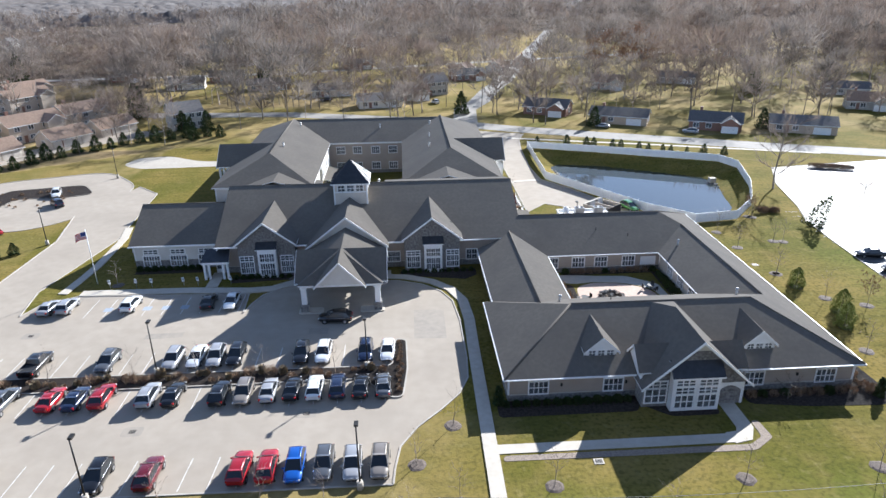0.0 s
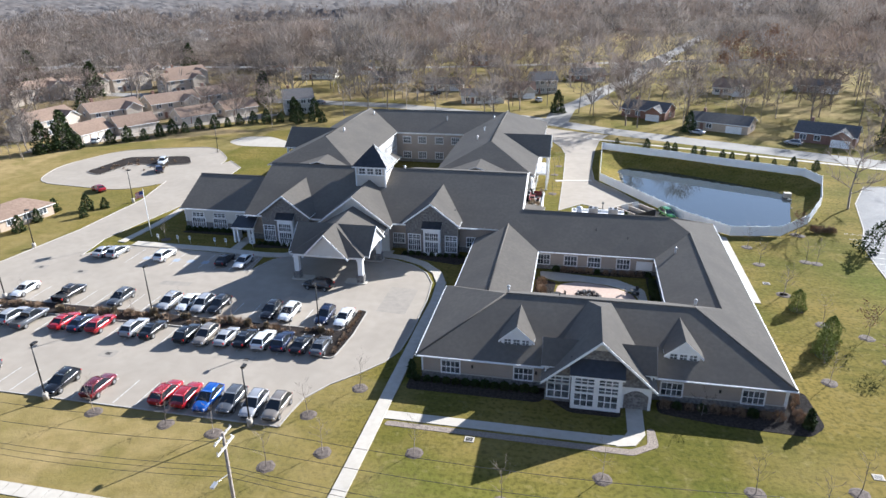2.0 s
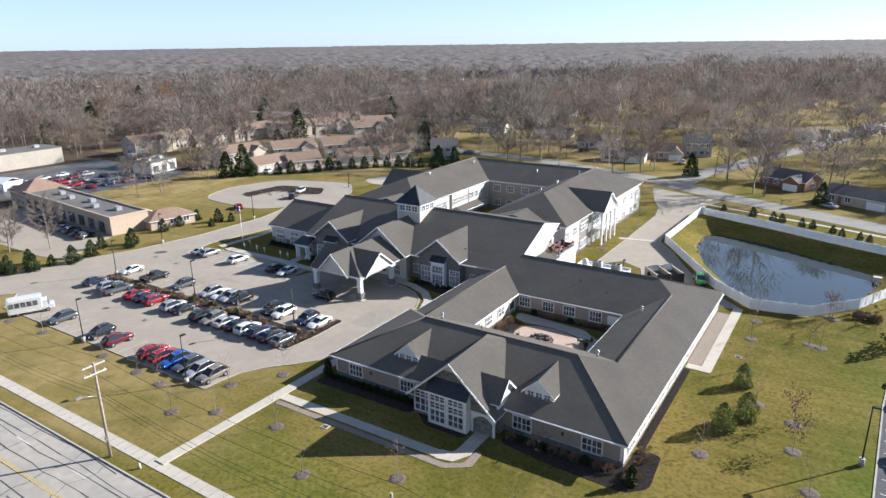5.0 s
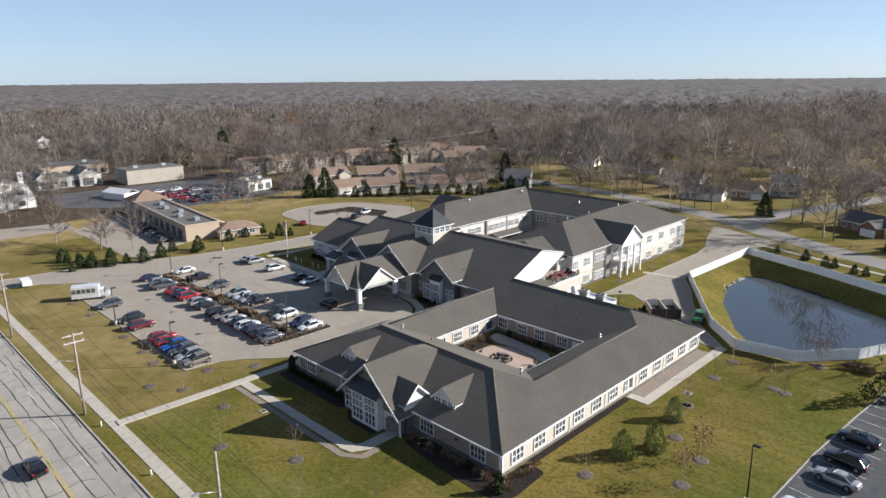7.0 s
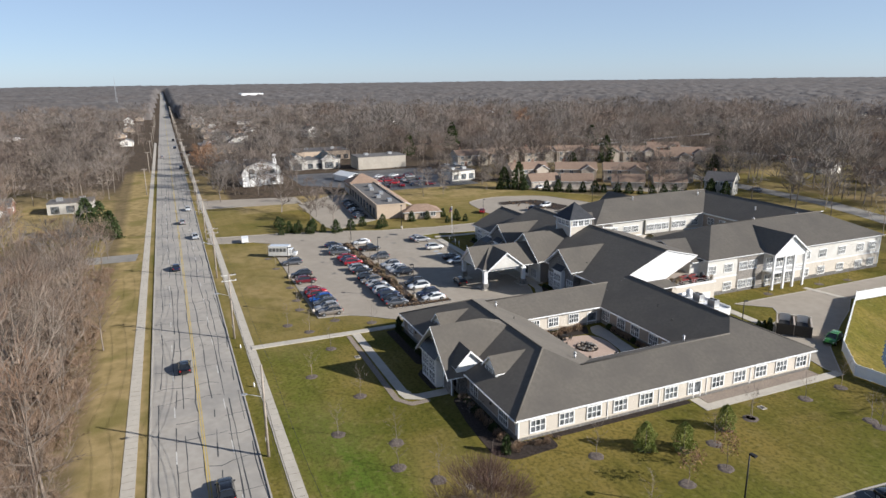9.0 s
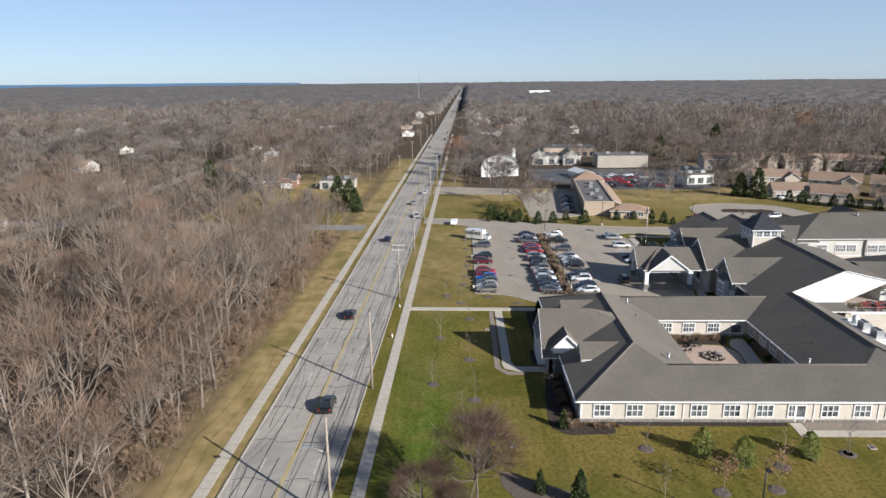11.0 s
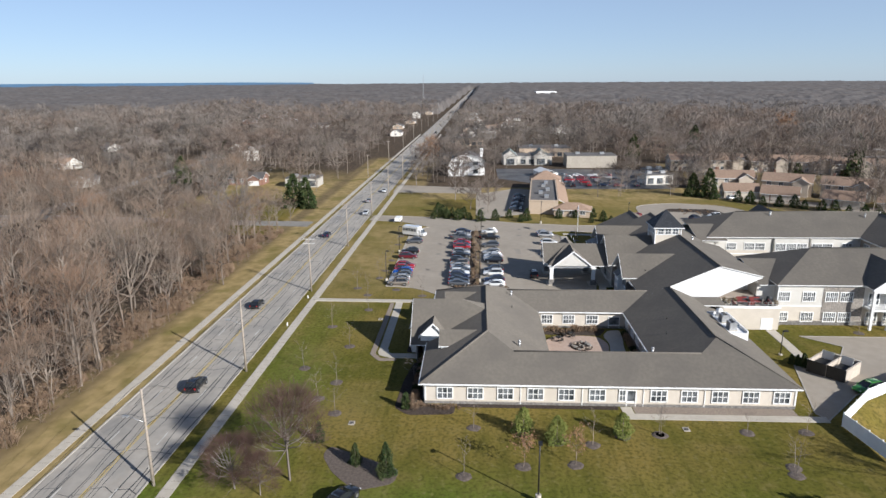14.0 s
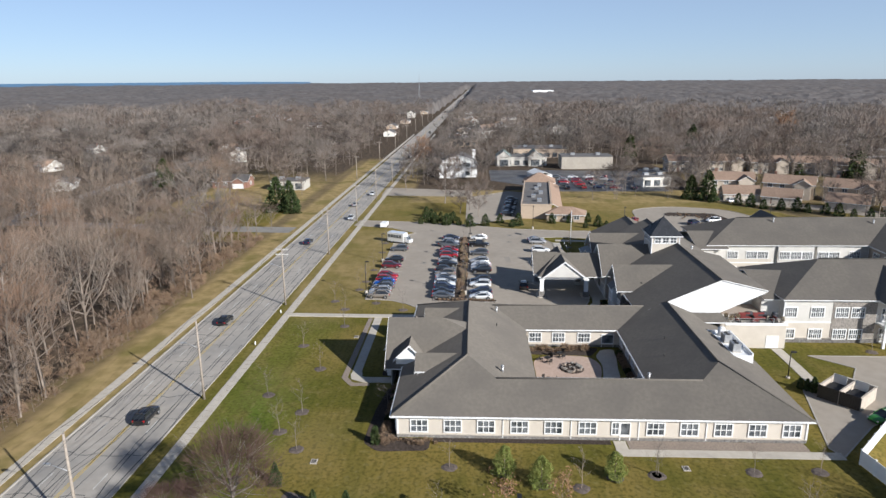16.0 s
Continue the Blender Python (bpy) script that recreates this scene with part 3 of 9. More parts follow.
def walks():
    def strip(name, line, w, label, z=0.0, h=0.06):
        bm = bmesh.new()
        ribbon(bm, line, w, z, 0, h)
        tagged(part(name, bm, CONCRETE), label, "path", kind="structure")

    strip("path_to_road", [(7.2, 36.8), (7.5, 50), (7.7, 62), (7.9, 75), (8.1, 82), (7.7, 88), (6.2, 91.8), (3.4, 94.8), (-0.6, 96.8), (-4, 97.3)], 1.5, "pale concrete path from the road to the entrance", 0.0, 0.15)
    strip("path_front", [(8.3, 54.4), (33.6, 54.4)], 1.4, "pale concrete path along the front lawn")
    strip("path_porch", [(32.6, 54.4), (34.2, 54.7), (34.9, 56.0), (34.9, 60.5)], 1.8, "pale concrete path to the porch", 0.0, 0.055)
    strip("path_side", [(53.8, 89.5), (53.8, 116)], 1.5, "pale concrete path along the east side", 0.0, 0.055)
    strip("path_side_spur", [(51.2, 90.3), (53.1, 90.3)], 1.5, "pale concrete path to a side door")
    strip("path_west", [(-53.4, 95), (-52.9, 99), (-52.4, 106), (-52.8, 118), (-54, 124)], 1.4, "pale concrete path beside the west drive", 0.0, 0.14)
    strip("path_car_park", [(-50.5, 94.9), (-34, 94.7), (-25, 93.9), (-21.5, 94.2), (-18, 96.4)], 1.8, "pale concrete path along the car park", 0.0, 0.15)
    strip("path_door", [(-31, 95.5), (-31, 101)], 1.8, "pale concrete path to a side entrance", 0.0, 0.145)
    strip("path_entrance", [(-17, 97.6), (-3, 98.0)], 3.0, "pale concrete apron before the entrance", 0.0, 0.14)
    strip("path_service", [(21.6, 122.2), (27.8, 122.2), (34.4, 122.0)], 1.7, "pale concrete path from the service door")
    strip("path_rear", [(22.8, 147), (31, 148.5)], 1.3, "pale concrete path across the rear lawn")
    strip("street_pavement", [(30, 192), (50.8, 185.2), (65.3, 180.8), (110, 165.5)], 1.3, "pale concrete pavement beyond the pond fence")


walks()


def island():
    ob = sheet("car_park_island", rounded([(-57, 68.2), (-6, 68.2), (-2.9, 64.2), (-1.3, 64.2), (-0.7, 70), (-0.8, 77), (-2.2, 77.2), (-2.6, 70.9), (-57, 71.4)], 0.8), 0.15, MULCH, "long mulched bed between the rows of parked cars", "planting bed", kerb=0.06, thick=0.2)


island()


def stall_lines():
    bm = bmesh.new()
    for x in np.arange(-55.0, -2.0, 2.72):
        ribbon(bm, [(x - 0.3, 50.8), (x - 0.1, 55.4)], 0.1, 0.0245)
        if x < -3:
            ribbon(bm, [(x, 63.6), (x, 68)], 0.1, 0.0245)
            ribbon(bm, [(x, 71.6), (x, 76.4)], 0.1, 0.0245)
        if -52 < x < -24:
            ribbon(bm, [(x, 87.0), (x, 92.6)], 0.1, 0.0245)
    ob = tagged(part("stall_lines", bm, LINE), "white parking stall lines on the asphalt", "road marking", kind="structure")
    bm = bmesh.new()
    for x in (-44.2, -38.6, -35.9, -33.2):
        box(bm, x - 0.6, x + 0.6, 88.6, 89.8, 0.02, 0.0255)
    part("disabled_bay_mark", bm, BLUEPAINT, ob)
    bm = bmesh.new()
    for y in np.arange(72, 122, 2.75):
        ribbon(bm, [(74.6 + (y - 80) * 0.03, y), (80.0 + (y - 80) * 0.03, y - 0.8)], 0.1, 0.0235)
    for x in np.arange(84, 132, 2.75):
        ribbon(bm, [(x, 116), (x + 1.2, 121)], 0.1, 0.0235)
    tagged(part("stall_lines", bm, LINE), "white parking stall lines on the dark asphalt", "road marking", kind="structure")


stall_lines()


PATCHES = [[(0.3, 77.4), (4.6, 77.1), (4.7, 85.2), (0.4, 85.5)], [(-14, 79.6), (-11.4, 79.6), (-11.4, 81.2), (-14, 81.2)], [(-36, 80), (-31, 80.3), (-31, 81.6), (-36, 81.4)]]


def lot_marks():
    """Repaired patches and drain grates in the car park."""
    for outline in PATCHES:
        sheet("asphalt_patch", outline, 0.0245, PATCH, "darker repaired patch in the asphalt car park", "road patch", thick=0.02)
    for x, y in ((-59.6, 82.7), (-51.7, 82.2), (-12.0, 62.0), (-30.2, 60.2)):
        bm = bmesh.new()
        prism(bm, rounded([(x - 1.1, y - 0.8), (x + 1.1, y - 0.8), (x + 1.1, y + 0.8), (x - 1.1, y + 0.8)], 0.4), 0.0, 0.0245)
        ob = tagged(part("drain_apron", bm, PATCH), "dark square drain apron in the asphalt car park", "drain", "car park drains")
        for k in range(5):
            bm = bmesh.new()
            box(bm, x - 0.35, x + 0.35, y - 0.3 + 0.13 * k, y - 0.24 + 0.13 * k, 0.0245, 0.036)
            part("grate_bar", bm, BRONZE, ob)


lot_marks()
STREETS = []


def streets():
    def st(line, w, label="grey neighbourhood street"):
        STREETS.append((line, w))
        bm = bmesh.new()
        ribbon(bm, line, w, 0.03 + 0.005 * len(STREETS))
        tagged(part("street", bm, STREET), label, "road", kind="structure")

    st([(-240, 250), (-120, 243), (-40, 236), (8, 220), (34, 204), (60, 192), (110, 170), (190, 140), (330, 110)], 8.5)
    st([(20, 214), (22, 238), (29, 254), (38, 285), (46, 305), (66, 380), (90, 460), (130, 600)], 8.0)
    st([(-66, 18), (-68, -10), (-71, -34), (-75, -70), (-74, -180)], 7.5)
    st([(-400, 300), (-240, 330), (-60, 345), (70, 385), (200, 420), (420, 430)], 7.0)
    st([(-240, 250), (-260, 330), (-290, 480), (-330, 700)], 7.0)
    st([(-420, -70), (-250, -85), (-75, -80), (90, -100)], 7.0)


streets()

bm = bmesh.new()
face(bm, [(x, y, -2.25) for x, y in [(33, 124), (79, 124), (79, 172), (33, 172)]])
tagged(part("pond_water", bm, WATER), "still dark retention pond reflecting the sky", "water", kind="structure")


# ---- buildings ----
def fixed(ob, parent):
    """Parents an object whose coordinates are the world's."""
    ob.parent = parent
    ob.matrix_parent_inverse = parent.matrix_basis.inverted()
    return ob


def wpart(name, bm, material, parent, label="", whole=False):
    """A part in world coordinates; pieces that do not touch become parts of their own."""
    if not whole:
        bm.verts.index_update()
        todo, groups = set(bm.verts), []
        while todo:
            stack = [todo.pop()]
            group = []
            while stack:
                v = stack.pop()
                group.append(v)
                for e in v.link_edges:
                    o = e.other_vert(v)
                    if o in todo:
                        todo.remove(o)
                        stack.append(o)
            groups.append(group)
        if len(groups) > 1:
            groups.sort(key=lambda g: min(v.index for v in g))
            for g in groups:
                sub = bmesh.new()
                made = {v: sub.verts.new(v.co) for v in g}
                for f in {f for v in g for f in v.link_faces}:
                    n = sub.faces.new([made[v] for v in f.verts])
                    n.material_index, n.smooth = f.material_index, f.smooth
                ob = fixed(part(name, sub, material, None, label), parent)
            bm.free()
            return ob
    return fixed(part(name, bm, material, None, label), parent)


def lattice(xs, zs, y0, y1):
    """One connected casing: upright bars over the spans xs, level bars over the spans zs, from depth y0 to y1."""
    bm = bmesh.new()
    X, Z = [v for p in xs for v in p], [v for p in zs for v in p]
    grid = [[[bm.verts.new((x, y, z)) for z in Z] for x in X] for y in (y0, y1)]

    def solid(i, j):
        return 0 <= i < len(X) - 1 and 0 <= j < len(Z) - 1 and (i % 2 == 0 or j % 2 == 0)

    for i in range(len(X) - 1):
        for j in range(len(Z) - 1):
            if not solid(i, j):
                continue
            c = [(i, j), (i + 1, j), (i + 1, j + 1), (i, j + 1)]
            bm.faces.new([grid[0][p][q] for p, q in c])
            bm.faces.new([grid[1][p][q] for p, q in c[::-1]])
            for k, (di, dj) in enumerate(((0, -1), (1, 0), (0, 1), (-1, 0))):
                if not solid(i + di, j + dj):
                    (p, q), (u, v) = c[k], c[(k + 1) % 4]
                    bm.faces.new((grid[0][u][v], grid[0][p][q], grid[1][p][q], grid[1][u][v]))
    for v in [v for v in bm.verts if not v.link_faces]:
        bm.verts.remove(v)
    return bm


TURNS = {"S": 0, "E": 90, "N": 180, "W": 270}
window_meshes = {}


def window(parent, x, y, z, side, w=1.8, h=1.5, cols=2, rows=1, lights=2, name="window", depth=0.12):
    """A window on a wall: the white casing with mullions and glazing bars, and a pane behind it. z is the sill."""
    key = (w, h, cols, rows, lights, depth)
    if key not in window_meshes:
        t = 0.14
        xs, zs = [(-w / 2 - t, -w / 2)], [(-t, 0.0)]
        for c in range(cols):
            a, b = -w / 2 + w * c / cols, -w / 2 + w * (c + 1) / cols
            for k in range(1, lights):
                q = a + (b - a) * k / lights
                xs.append((q - 0.03, q + 0.03))
            xs.append((b - 0.05, b + 0.05) if c < cols - 1 else (b, b + t))
        for k in range(1, rows * 2):
            q = h * k / (rows * 2)
            zs.append((q - 0.035, q + 0.035))
        zs.append((h, h + t))
        bm = lattice(xs, zs, -depth, 0.05)
        fr = bpy.data.meshes.new("window")
        bm.to_mesh(fr)
        bm.free()
        fr.materials.append(WHITE)
        bm = bmesh.new()
        box(bm, -w / 2 + 0.01, w / 2 - 0.01, -0.03, 0.03, 0.01, h - 0.01)
        pn = bpy.data.meshes.new("pane")
        bm.to_mesh(pn)
        bm.free()
        pn.materials.append(GLASS)
        window_meshes[key] = fr, pn
    fr, pn = window_meshes[key]
    ob = new(name, fr)
    ob.matrix_basis = pose(x, y, z, 0, 0, TURNS[side] if isinstance(side, str) else side)
    fixed(ob, parent)
    shared("pane", pn, Matrix(), ob)
    return ob


def door(parent, x, y, z, side, w=1.0, h=2.1, material=None, name="door"):
    bm = bmesh.new()
    box(bm, -w / 2 - 0.12, -w / 2, -0.1, 0.05, 0, h + 0.12)
    box(bm, w / 2, w / 2 + 0.12, -0.1, 0.05, 0, h + 0.12)
    box(bm, -w / 2, w / 2, -0.1, 0.05, h, h + 0.12)
    box(bm, -w / 2, w / 2, -0.03, 0.03, 0, h * 0.32)
    ob = part(name, bm, material or WHITE)
    ob.matrix_basis = pose(x, y, z, 0, 0, TURNS[side])
    fixed(ob, parent)
    bm = bmesh.new()
    box(bm, -w / 2, w / 2, -0.02, 0.02, h * 0.32, h)
    part("pane", bm, GLASS, ob)
    bm = bmesh.new()
    box(bm, w / 2 - 0.12, w / 2 - 0.08, -0.09, -0.03, 0.9, 1.15)
    part("handle", bm, STEEL, ob)
    return ob


def walls(parent, outline, z0, z1, material, stone=0.0, band=None, name="wall"):
    """One storey of wall on a plan outline, with a proud stone base and a white band board if asked."""
    bm = bmesh.new()
    prism(bm, list(outline), z0, z1)
    ob = wpart(name, bm, material, parent)
    c = Vector((sum(p[0] for p in outline), sum(p[1] for p in outline))) / len(outline)

    def grown(k):
        return [(p[0] + (k if p[0] > c.x else -k), p[1] + (k if p[1] > c.y else -k)) for p in outline]

    if stone:
        bm = bmesh.new()
        prism(bm, grown(0.08), z0, z0 + stone)
        wpart("stone_base", bm, STONE, parent, "stacked grey stone base")
        bm = bmesh.new()
        prism(bm, grown(0.11), z0 + stone, z0 + stone + 0.09)
        wpart("stone_sill", bm, CONCRETE, parent)
    if band:
        bm = bmesh.new()
        prism(bm, grown(0.04), band, band + 0.28)
        wpart("frieze_board", bm, WHITE, parent)
    bm = bmesh.new()
    for p in outline:
        box(bm, p[0] - 0.1, p[0] + 0.1, p[1] - 0.1, p[1] + 0.1, z0 + stone, z1)
    wpart("corner_board", bm, WHITE, parent)
    return ob


def rect(x0, x1, y0, y1):
    return [(x0, y0), (x1, y0), (x1, y1), (x0, y1)]


def gable(bm, axis, c, half, a, b, eave, ridge, thick=0.15):
    """A gabled roof whose ridge runs along an axis from a to b, centred across it at c."""
    for s in (-1, 1):
        if axis == "x":
            slab(bm, [(a, c + s * half, eave), (b, c + s * half, eave), (b, c, ridge), (a, c, ridge)], thick)
        else:
            slab(bm, [(c + s * half, a, eave), (c + s * half, b, eave), (c, b, ridge), (c, a, ridge)], thick)


def gable_end(bm, axis, c, half, at, base, eave, ridge, mi=0):
    """The upright wall under a gable, 0.2 m thick: the ridge runs along the axis, the wall stands across it at 'at'."""
    upright(bm, axis, [(c - half, base), (c + half, base), (c + half, eave), (c, ridge), (c - half, eave)], at, mi)


def upright(bm, axis, pts, at, mi=0):
    """A 0.2 m thick upright panel of any outline across an axis."""
    v = [[bm.verts.new((p[0], at + d, p[1]) if axis == "y" else (at + d, p[0], p[1])) for p in pts] for d in (0.0, 0.2)]
    bm.faces.new(v[0]).material_index = mi
    bm.faces.new(v[1][::-1]).material_index = mi
    for i in range(len(pts)):
        j = (i + 1) % len(pts)
        bm.faces.new((v[0][j], v[0][i], v[1][i], v[1][j])).material_index = mi
    bmesh.ops.recalc_face_normals(bm, faces=bm.faces)


def rake_boards(parent, axis, c, half, at, eave, ridge, d=0.12):
    """White boards along the sloping edges of a gable."""
    bm = bmesh.new()
    for s in (-1, 1):
        lo, hi = (c + s * half, eave), (c, ridge)
        q = [(lo[0], lo[1] - 0.32), (lo[0], lo[1] - 0.02), (hi[0], hi[1] - 0.02), (hi[0], hi[1] - 0.32)]
        v = []
        for k in (at - d, at + d):
            v.append([bm.verts.new((p[0], k, p[1]) if axis == "y" else (k, p[0], p[1])) for p in q])
        bm.faces.new(v[0])
        bm.faces.new(v[1][::-1])
        for i in range(4):
            j = (i + 1) % 4
            bm.faces.new((v[0][j], v[0][i], v[1][i], v[1][j]))
    bmesh.ops.recalc_face_normals(bm, faces=bm.faces)
    wpart("rake_board", bm, WHITE, parent, "white rake boards")


SL, EV = 0.44, 3.2


def up(x, y, d):
    return (x, y, EV + SL * d)


def vent_pipe(parent, x, y, z, h=0.7):
    bm = bmesh.new()
    rod(bm, (x, y, z - 0.3), (x, y, z + h), 0.16, 0.16, 8)
    rod(bm, (x, y, z + h), (x, y, z + h + 0.12), 0.26, 0.26, 8)
    rod(bm, (x, y, z + h + 0.12), (x, y, z + h + 0.3), 0.26, 0.08, 8)
    wpart("roof_vent", bm, STEEL, parent, "galvanised roof vent with a cap", whole=True)


def courtyard_wing():
    home = tagged(empty("courtyard_wing", Matrix.Translation((30, 72, 0))), "single-storey tan-sided wing round a courtyard, grey shingle roof", "building")
    A, B, C = (10, 62), (51.5, 62), (51.5, 113.5)
    bm = bmesh.new()
    slab(bm, [up(*A, 0), up(*B, 0), up(42, 71.5, 9.5), up(19.5, 71.5, 9.5)])
    slab(bm, [up(*B, 0), up(*C, 0), up(42.75, 104.75, 8.75), up(45.75, 101.75, 5.75), up(45.75, 75.25, 5.75), up(42, 71.5, 9.5)])
    slab(bm, [up(*A, 0), up(19.5, 71.5, 9.5), up(10, 81, 0)])
    slab(bm, [up(10, 81, 0), up(19.5, 71.5, 9.5), up(42, 71.5, 9.5), up(45.75, 75.25, 5.75), up(40, 81, 0)])
    slab(bm, [up(40, 81, 0), up(45.75, 75.25, 5.75), up(45.75, 101.75, 5.75), up(40, 96, 0)])
    slab(bm, [up(22, 96, 0), up(40, 96, 0), up(45.75, 101.75, 5.75), up(42.75, 104.75, 8.75), up(18.6, 104.75, 8.75), up(18.6, 99.4, 3.4)])
    slab(bm, [up(42.75, 104.75, 8.75), up(18.6, 104.75, 8.75), up(18.6, 113.5, 0), up(*C, 0)])
    slab(bm, [up(11.2, 81, 0), up(16.6, 75.6, 5.4), up(16.6, 101.4, 5.4), up(15.2, 100, 4), up(11.2, 100, 0)])
    slab(bm, [up(22, 81, 0), up(16.6, 75.6, 5.4), up(16.6, 101.4, 5.4), up(22, 96, 0)])
    wpart("roof", bm, [ROOF, WHITE], home, "grey-brown asphalt shingle hip roof")
    bm = bmesh.new()
    for a, b in (((19.5, 71.5, 9.5), (42, 71.5, 9.5)), ((45.75, 75.25, 5.75), (45.75, 101.75, 5.75)), ((42.75, 104.75, 8.75), (18.6, 104.75, 8.75)), ((16.6, 75.6, 5.4), (16.6, 101.4, 5.4)),
                 ((10, 62, 0), (19.5, 71.5, 9.5)), ((51.5, 62, 0), (42, 71.5, 9.5)), ((51.5, 113.5, 0), (42.75, 104.75, 8.75))):
        rod(bm, up(*a), up(*b), 0.13, 0.13, 6)
    wpart("ridge_cap", bm, ROOF, home)
    bm = bmesh.new()
    for x0, x1, y0, y1 in ((9.9, 51.6, 61.86, 61.99), (51.51, 51.64, 62, 113.5), (21.9, 40.1, 95.86, 95.99), (39.88, 39.99, 81, 96), (22.01, 22.12, 81, 96), (9.86, 9.99, 62, 81), (11.06, 11.19, 81, 100)):
        box(bm, x0, x1, y0, y1, EV - 0.17, EV - 0.04)
    wpart("gutter", bm, WHITE, home, "white eaves gutter")
    # white mechanical platform let into the northern slope
    bm = bmesh.new()
    box(bm, 27.0, 36.0, 107.0, 112.2, 3.6, 5.0)
    box(bm, 27.0, 36.0, 112.0, 112.2, 5.0, 5.35)
    box(bm, 26.9, 27.1, 107.0, 112.2, 5.0, 5.35)
    wpart("mechanical_platform", bm, WHITE, home, "white flat platform for cooling units on the roof", whole=True)
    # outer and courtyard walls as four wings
    # East face gets the paler siding, its sunlight put into the colour.
    for o, mt in ((rect(10.6, 50.72, 62.6, 80.4), SHADED_SIDING), (rect(40.6, 50.9, 62.78, 112.9), CREAM), (rect(18, 40.6, 96.6, 112.9), SHADED_SIDING), (rect(11.8, 21.4, 80.4, 98), CREAM)):
        walls(home, o, 0.0, EV - 0.1, mt, stone=0.75 if mt is SHADED_SIDING else 0.4, band=EV - 0.42)
    # the southern entrance gable with its two-storey glazed bay and porch
    gc, gh = 30.9, 6.25
    bm = bmesh.new()
    for k in (-1, 1):
        slab(bm, [(gc + k * gh, 59.4, 2.9), (gc, 59.4, 8.55), (gc, 67.5, 8.55), (gc + k * 1.5, 71.6, 7.2), (gc + k * gh, 62.4, 2.9)])
    slab(bm, [(gc, 67.5, 8.55), (gc - 1.5, 71.6, 7.2), (gc + 1.5, 71.6, 7.2)])
    wpart("gable_roof", bm, [ROOF, WHITE], home)
    bm = bmesh.new()
    gable_end(bm, "y", gc, gh - 0.5, 60.3, 0, 3.1, 8.0)
    wpart("gable_wall", bm, STONE, home, "stone-faced entrance gable")
    rake_boards(home, "y", gc, gh, 59.45, 2.9, 8.55)
    bm = bmesh.new()
    upright(bm, "y", [(gc - 1.3, 7.0), (gc + 1.3, 7.0), (gc, 8.2)], 60.22)
    wpart("gable_panel", bm, PALE, home, "pale panel in the gable's peak")
    bm = bmesh.new()
    box(bm, 25.15, 28.0, 60.5, 62.6, 0, 3.0)
    box(bm, 33.4, 36.65, 61.4, 62.6, 0, 2.9)
    wpart("gable_side_wall", bm, STONE, home)
    bm = bmesh.new()
    box(bm, 28.0, 33.35, 59.25, 60.35, 0, 4.4)
    wpart("bay", bm, WHITE, home, "white two-storey glazed bay", whole=True)
    bm = bmesh.new()
    slab(bm, [(27.75, 58.9, 4.4), (33.6, 58.9, 4.4), (33.6, 60.4, 5.9), (27.75, 60.4, 5.9)], 0.2)
    wpart("bay_roof", bm, [SEAM, WHITE], home, "dark metal bay roof")
    for x in (29.4, 31.95):
        window(home, x, 59.25, 0.5, "S", 2.0, 1.55, 3, 1, 1)
        window(home, x, 59.25, 2.3, "S", 2.0, 0.75, 3, 1, 1)
        window(home, x, 59.25, 3.3, "S", 2.0, 0.7, 3, 1, 1)
    window(home, 26.6, 60.3, 0.6, "S", 2.3, 1.7, 3, 1, 1)
    window(home, 26.6, 60.3, 2.5, "S", 2.3, 0.75, 3, 1, 1)
    bm = bmesh.new()
    pts = [(33.7 + 2.6 * (i / 12), 1.75 + 0.65 * math.sin(math.pi * i / 12)) for i in range(13)]
    outline = [(33.4, 2.75), (33.4, 0.0), (33.7, 0.0)] + pts + [(36.3, 0.0), (36.6, 0.0), (36.6, 2.75)]
    upright(bm, "y", outline, 60.25)
    wpart("porch", bm, WHITE, home, "white arched porch on square posts", whole=True)
    door(home, 35.0, 61.4, 0, "S", 1.6, 2.2)
    # low cross gables either side of the entrance gable, and two gabled roof dormers
    bm = bmesh.new()
    gable(bm, "x", 63.0, 2.35, 24.6, 28.6, 4.2, 6.5, 0.15)
    gable(bm, "x", 63.0, 2.35, 33.2, 37.0, 4.2, 6.5, 0.15)
    wpart("cross_gable_roof", bm, [ROOF, WHITE], home)
    bm = bmesh.new()
    gable_end(bm, "x", 63.0, 2.0, 36.4, 3.2, 4.35, 6.25)
    gable_end(bm, "x", 63.0, 2.0, 25.0, 3.2, 4.35, 6.25)
    wpart("cross_gable_wall", bm, WHITE, home, "small white gable")
    bm = bmesh.new()
    box(bm, 25.2, 28.5, 61.2, 61.4, 3.2, 4.25)
    box(bm, 33.4, 36.4, 61.2, 61.4, 3.2, 4.25)
    wpart("cross_gable_front", bm, WHITE, home)
    rake_boards(home, "x", 63.0, 2.35, 36.95, 4.2, 6.5, 0.06)
    rake_boards(home, "x", 63.0, 2.35, 24.65, 4.2, 6.5, 0.06)
    for cx in (21.5, 40.1):
        bm = bmesh.new()
        gable(bm, "y", cx, 2.1, 64.2, 70.9, 4.85, 6.75, 0.15)
        wpart("dormer_roof", bm, [ROOF, WHITE], home)
        bm = bmesh.new()
        gable_end(bm, "y", cx, 1.8, 64.55, 3.9, 4.95, 6.45)
        wpart("dormer_wall", bm, WHITE, home, "white gabled roof dormer")
        bm = bmesh.new()
        box(bm, cx - 1.8, cx - 1.6, 64.75, 68, 3.8, 4.9)
        box(bm, cx + 1.6, cx + 1.8, 64.75, 68, 3.8, 4.9)
        wpart("dormer_cheek", bm, WHITE, home)
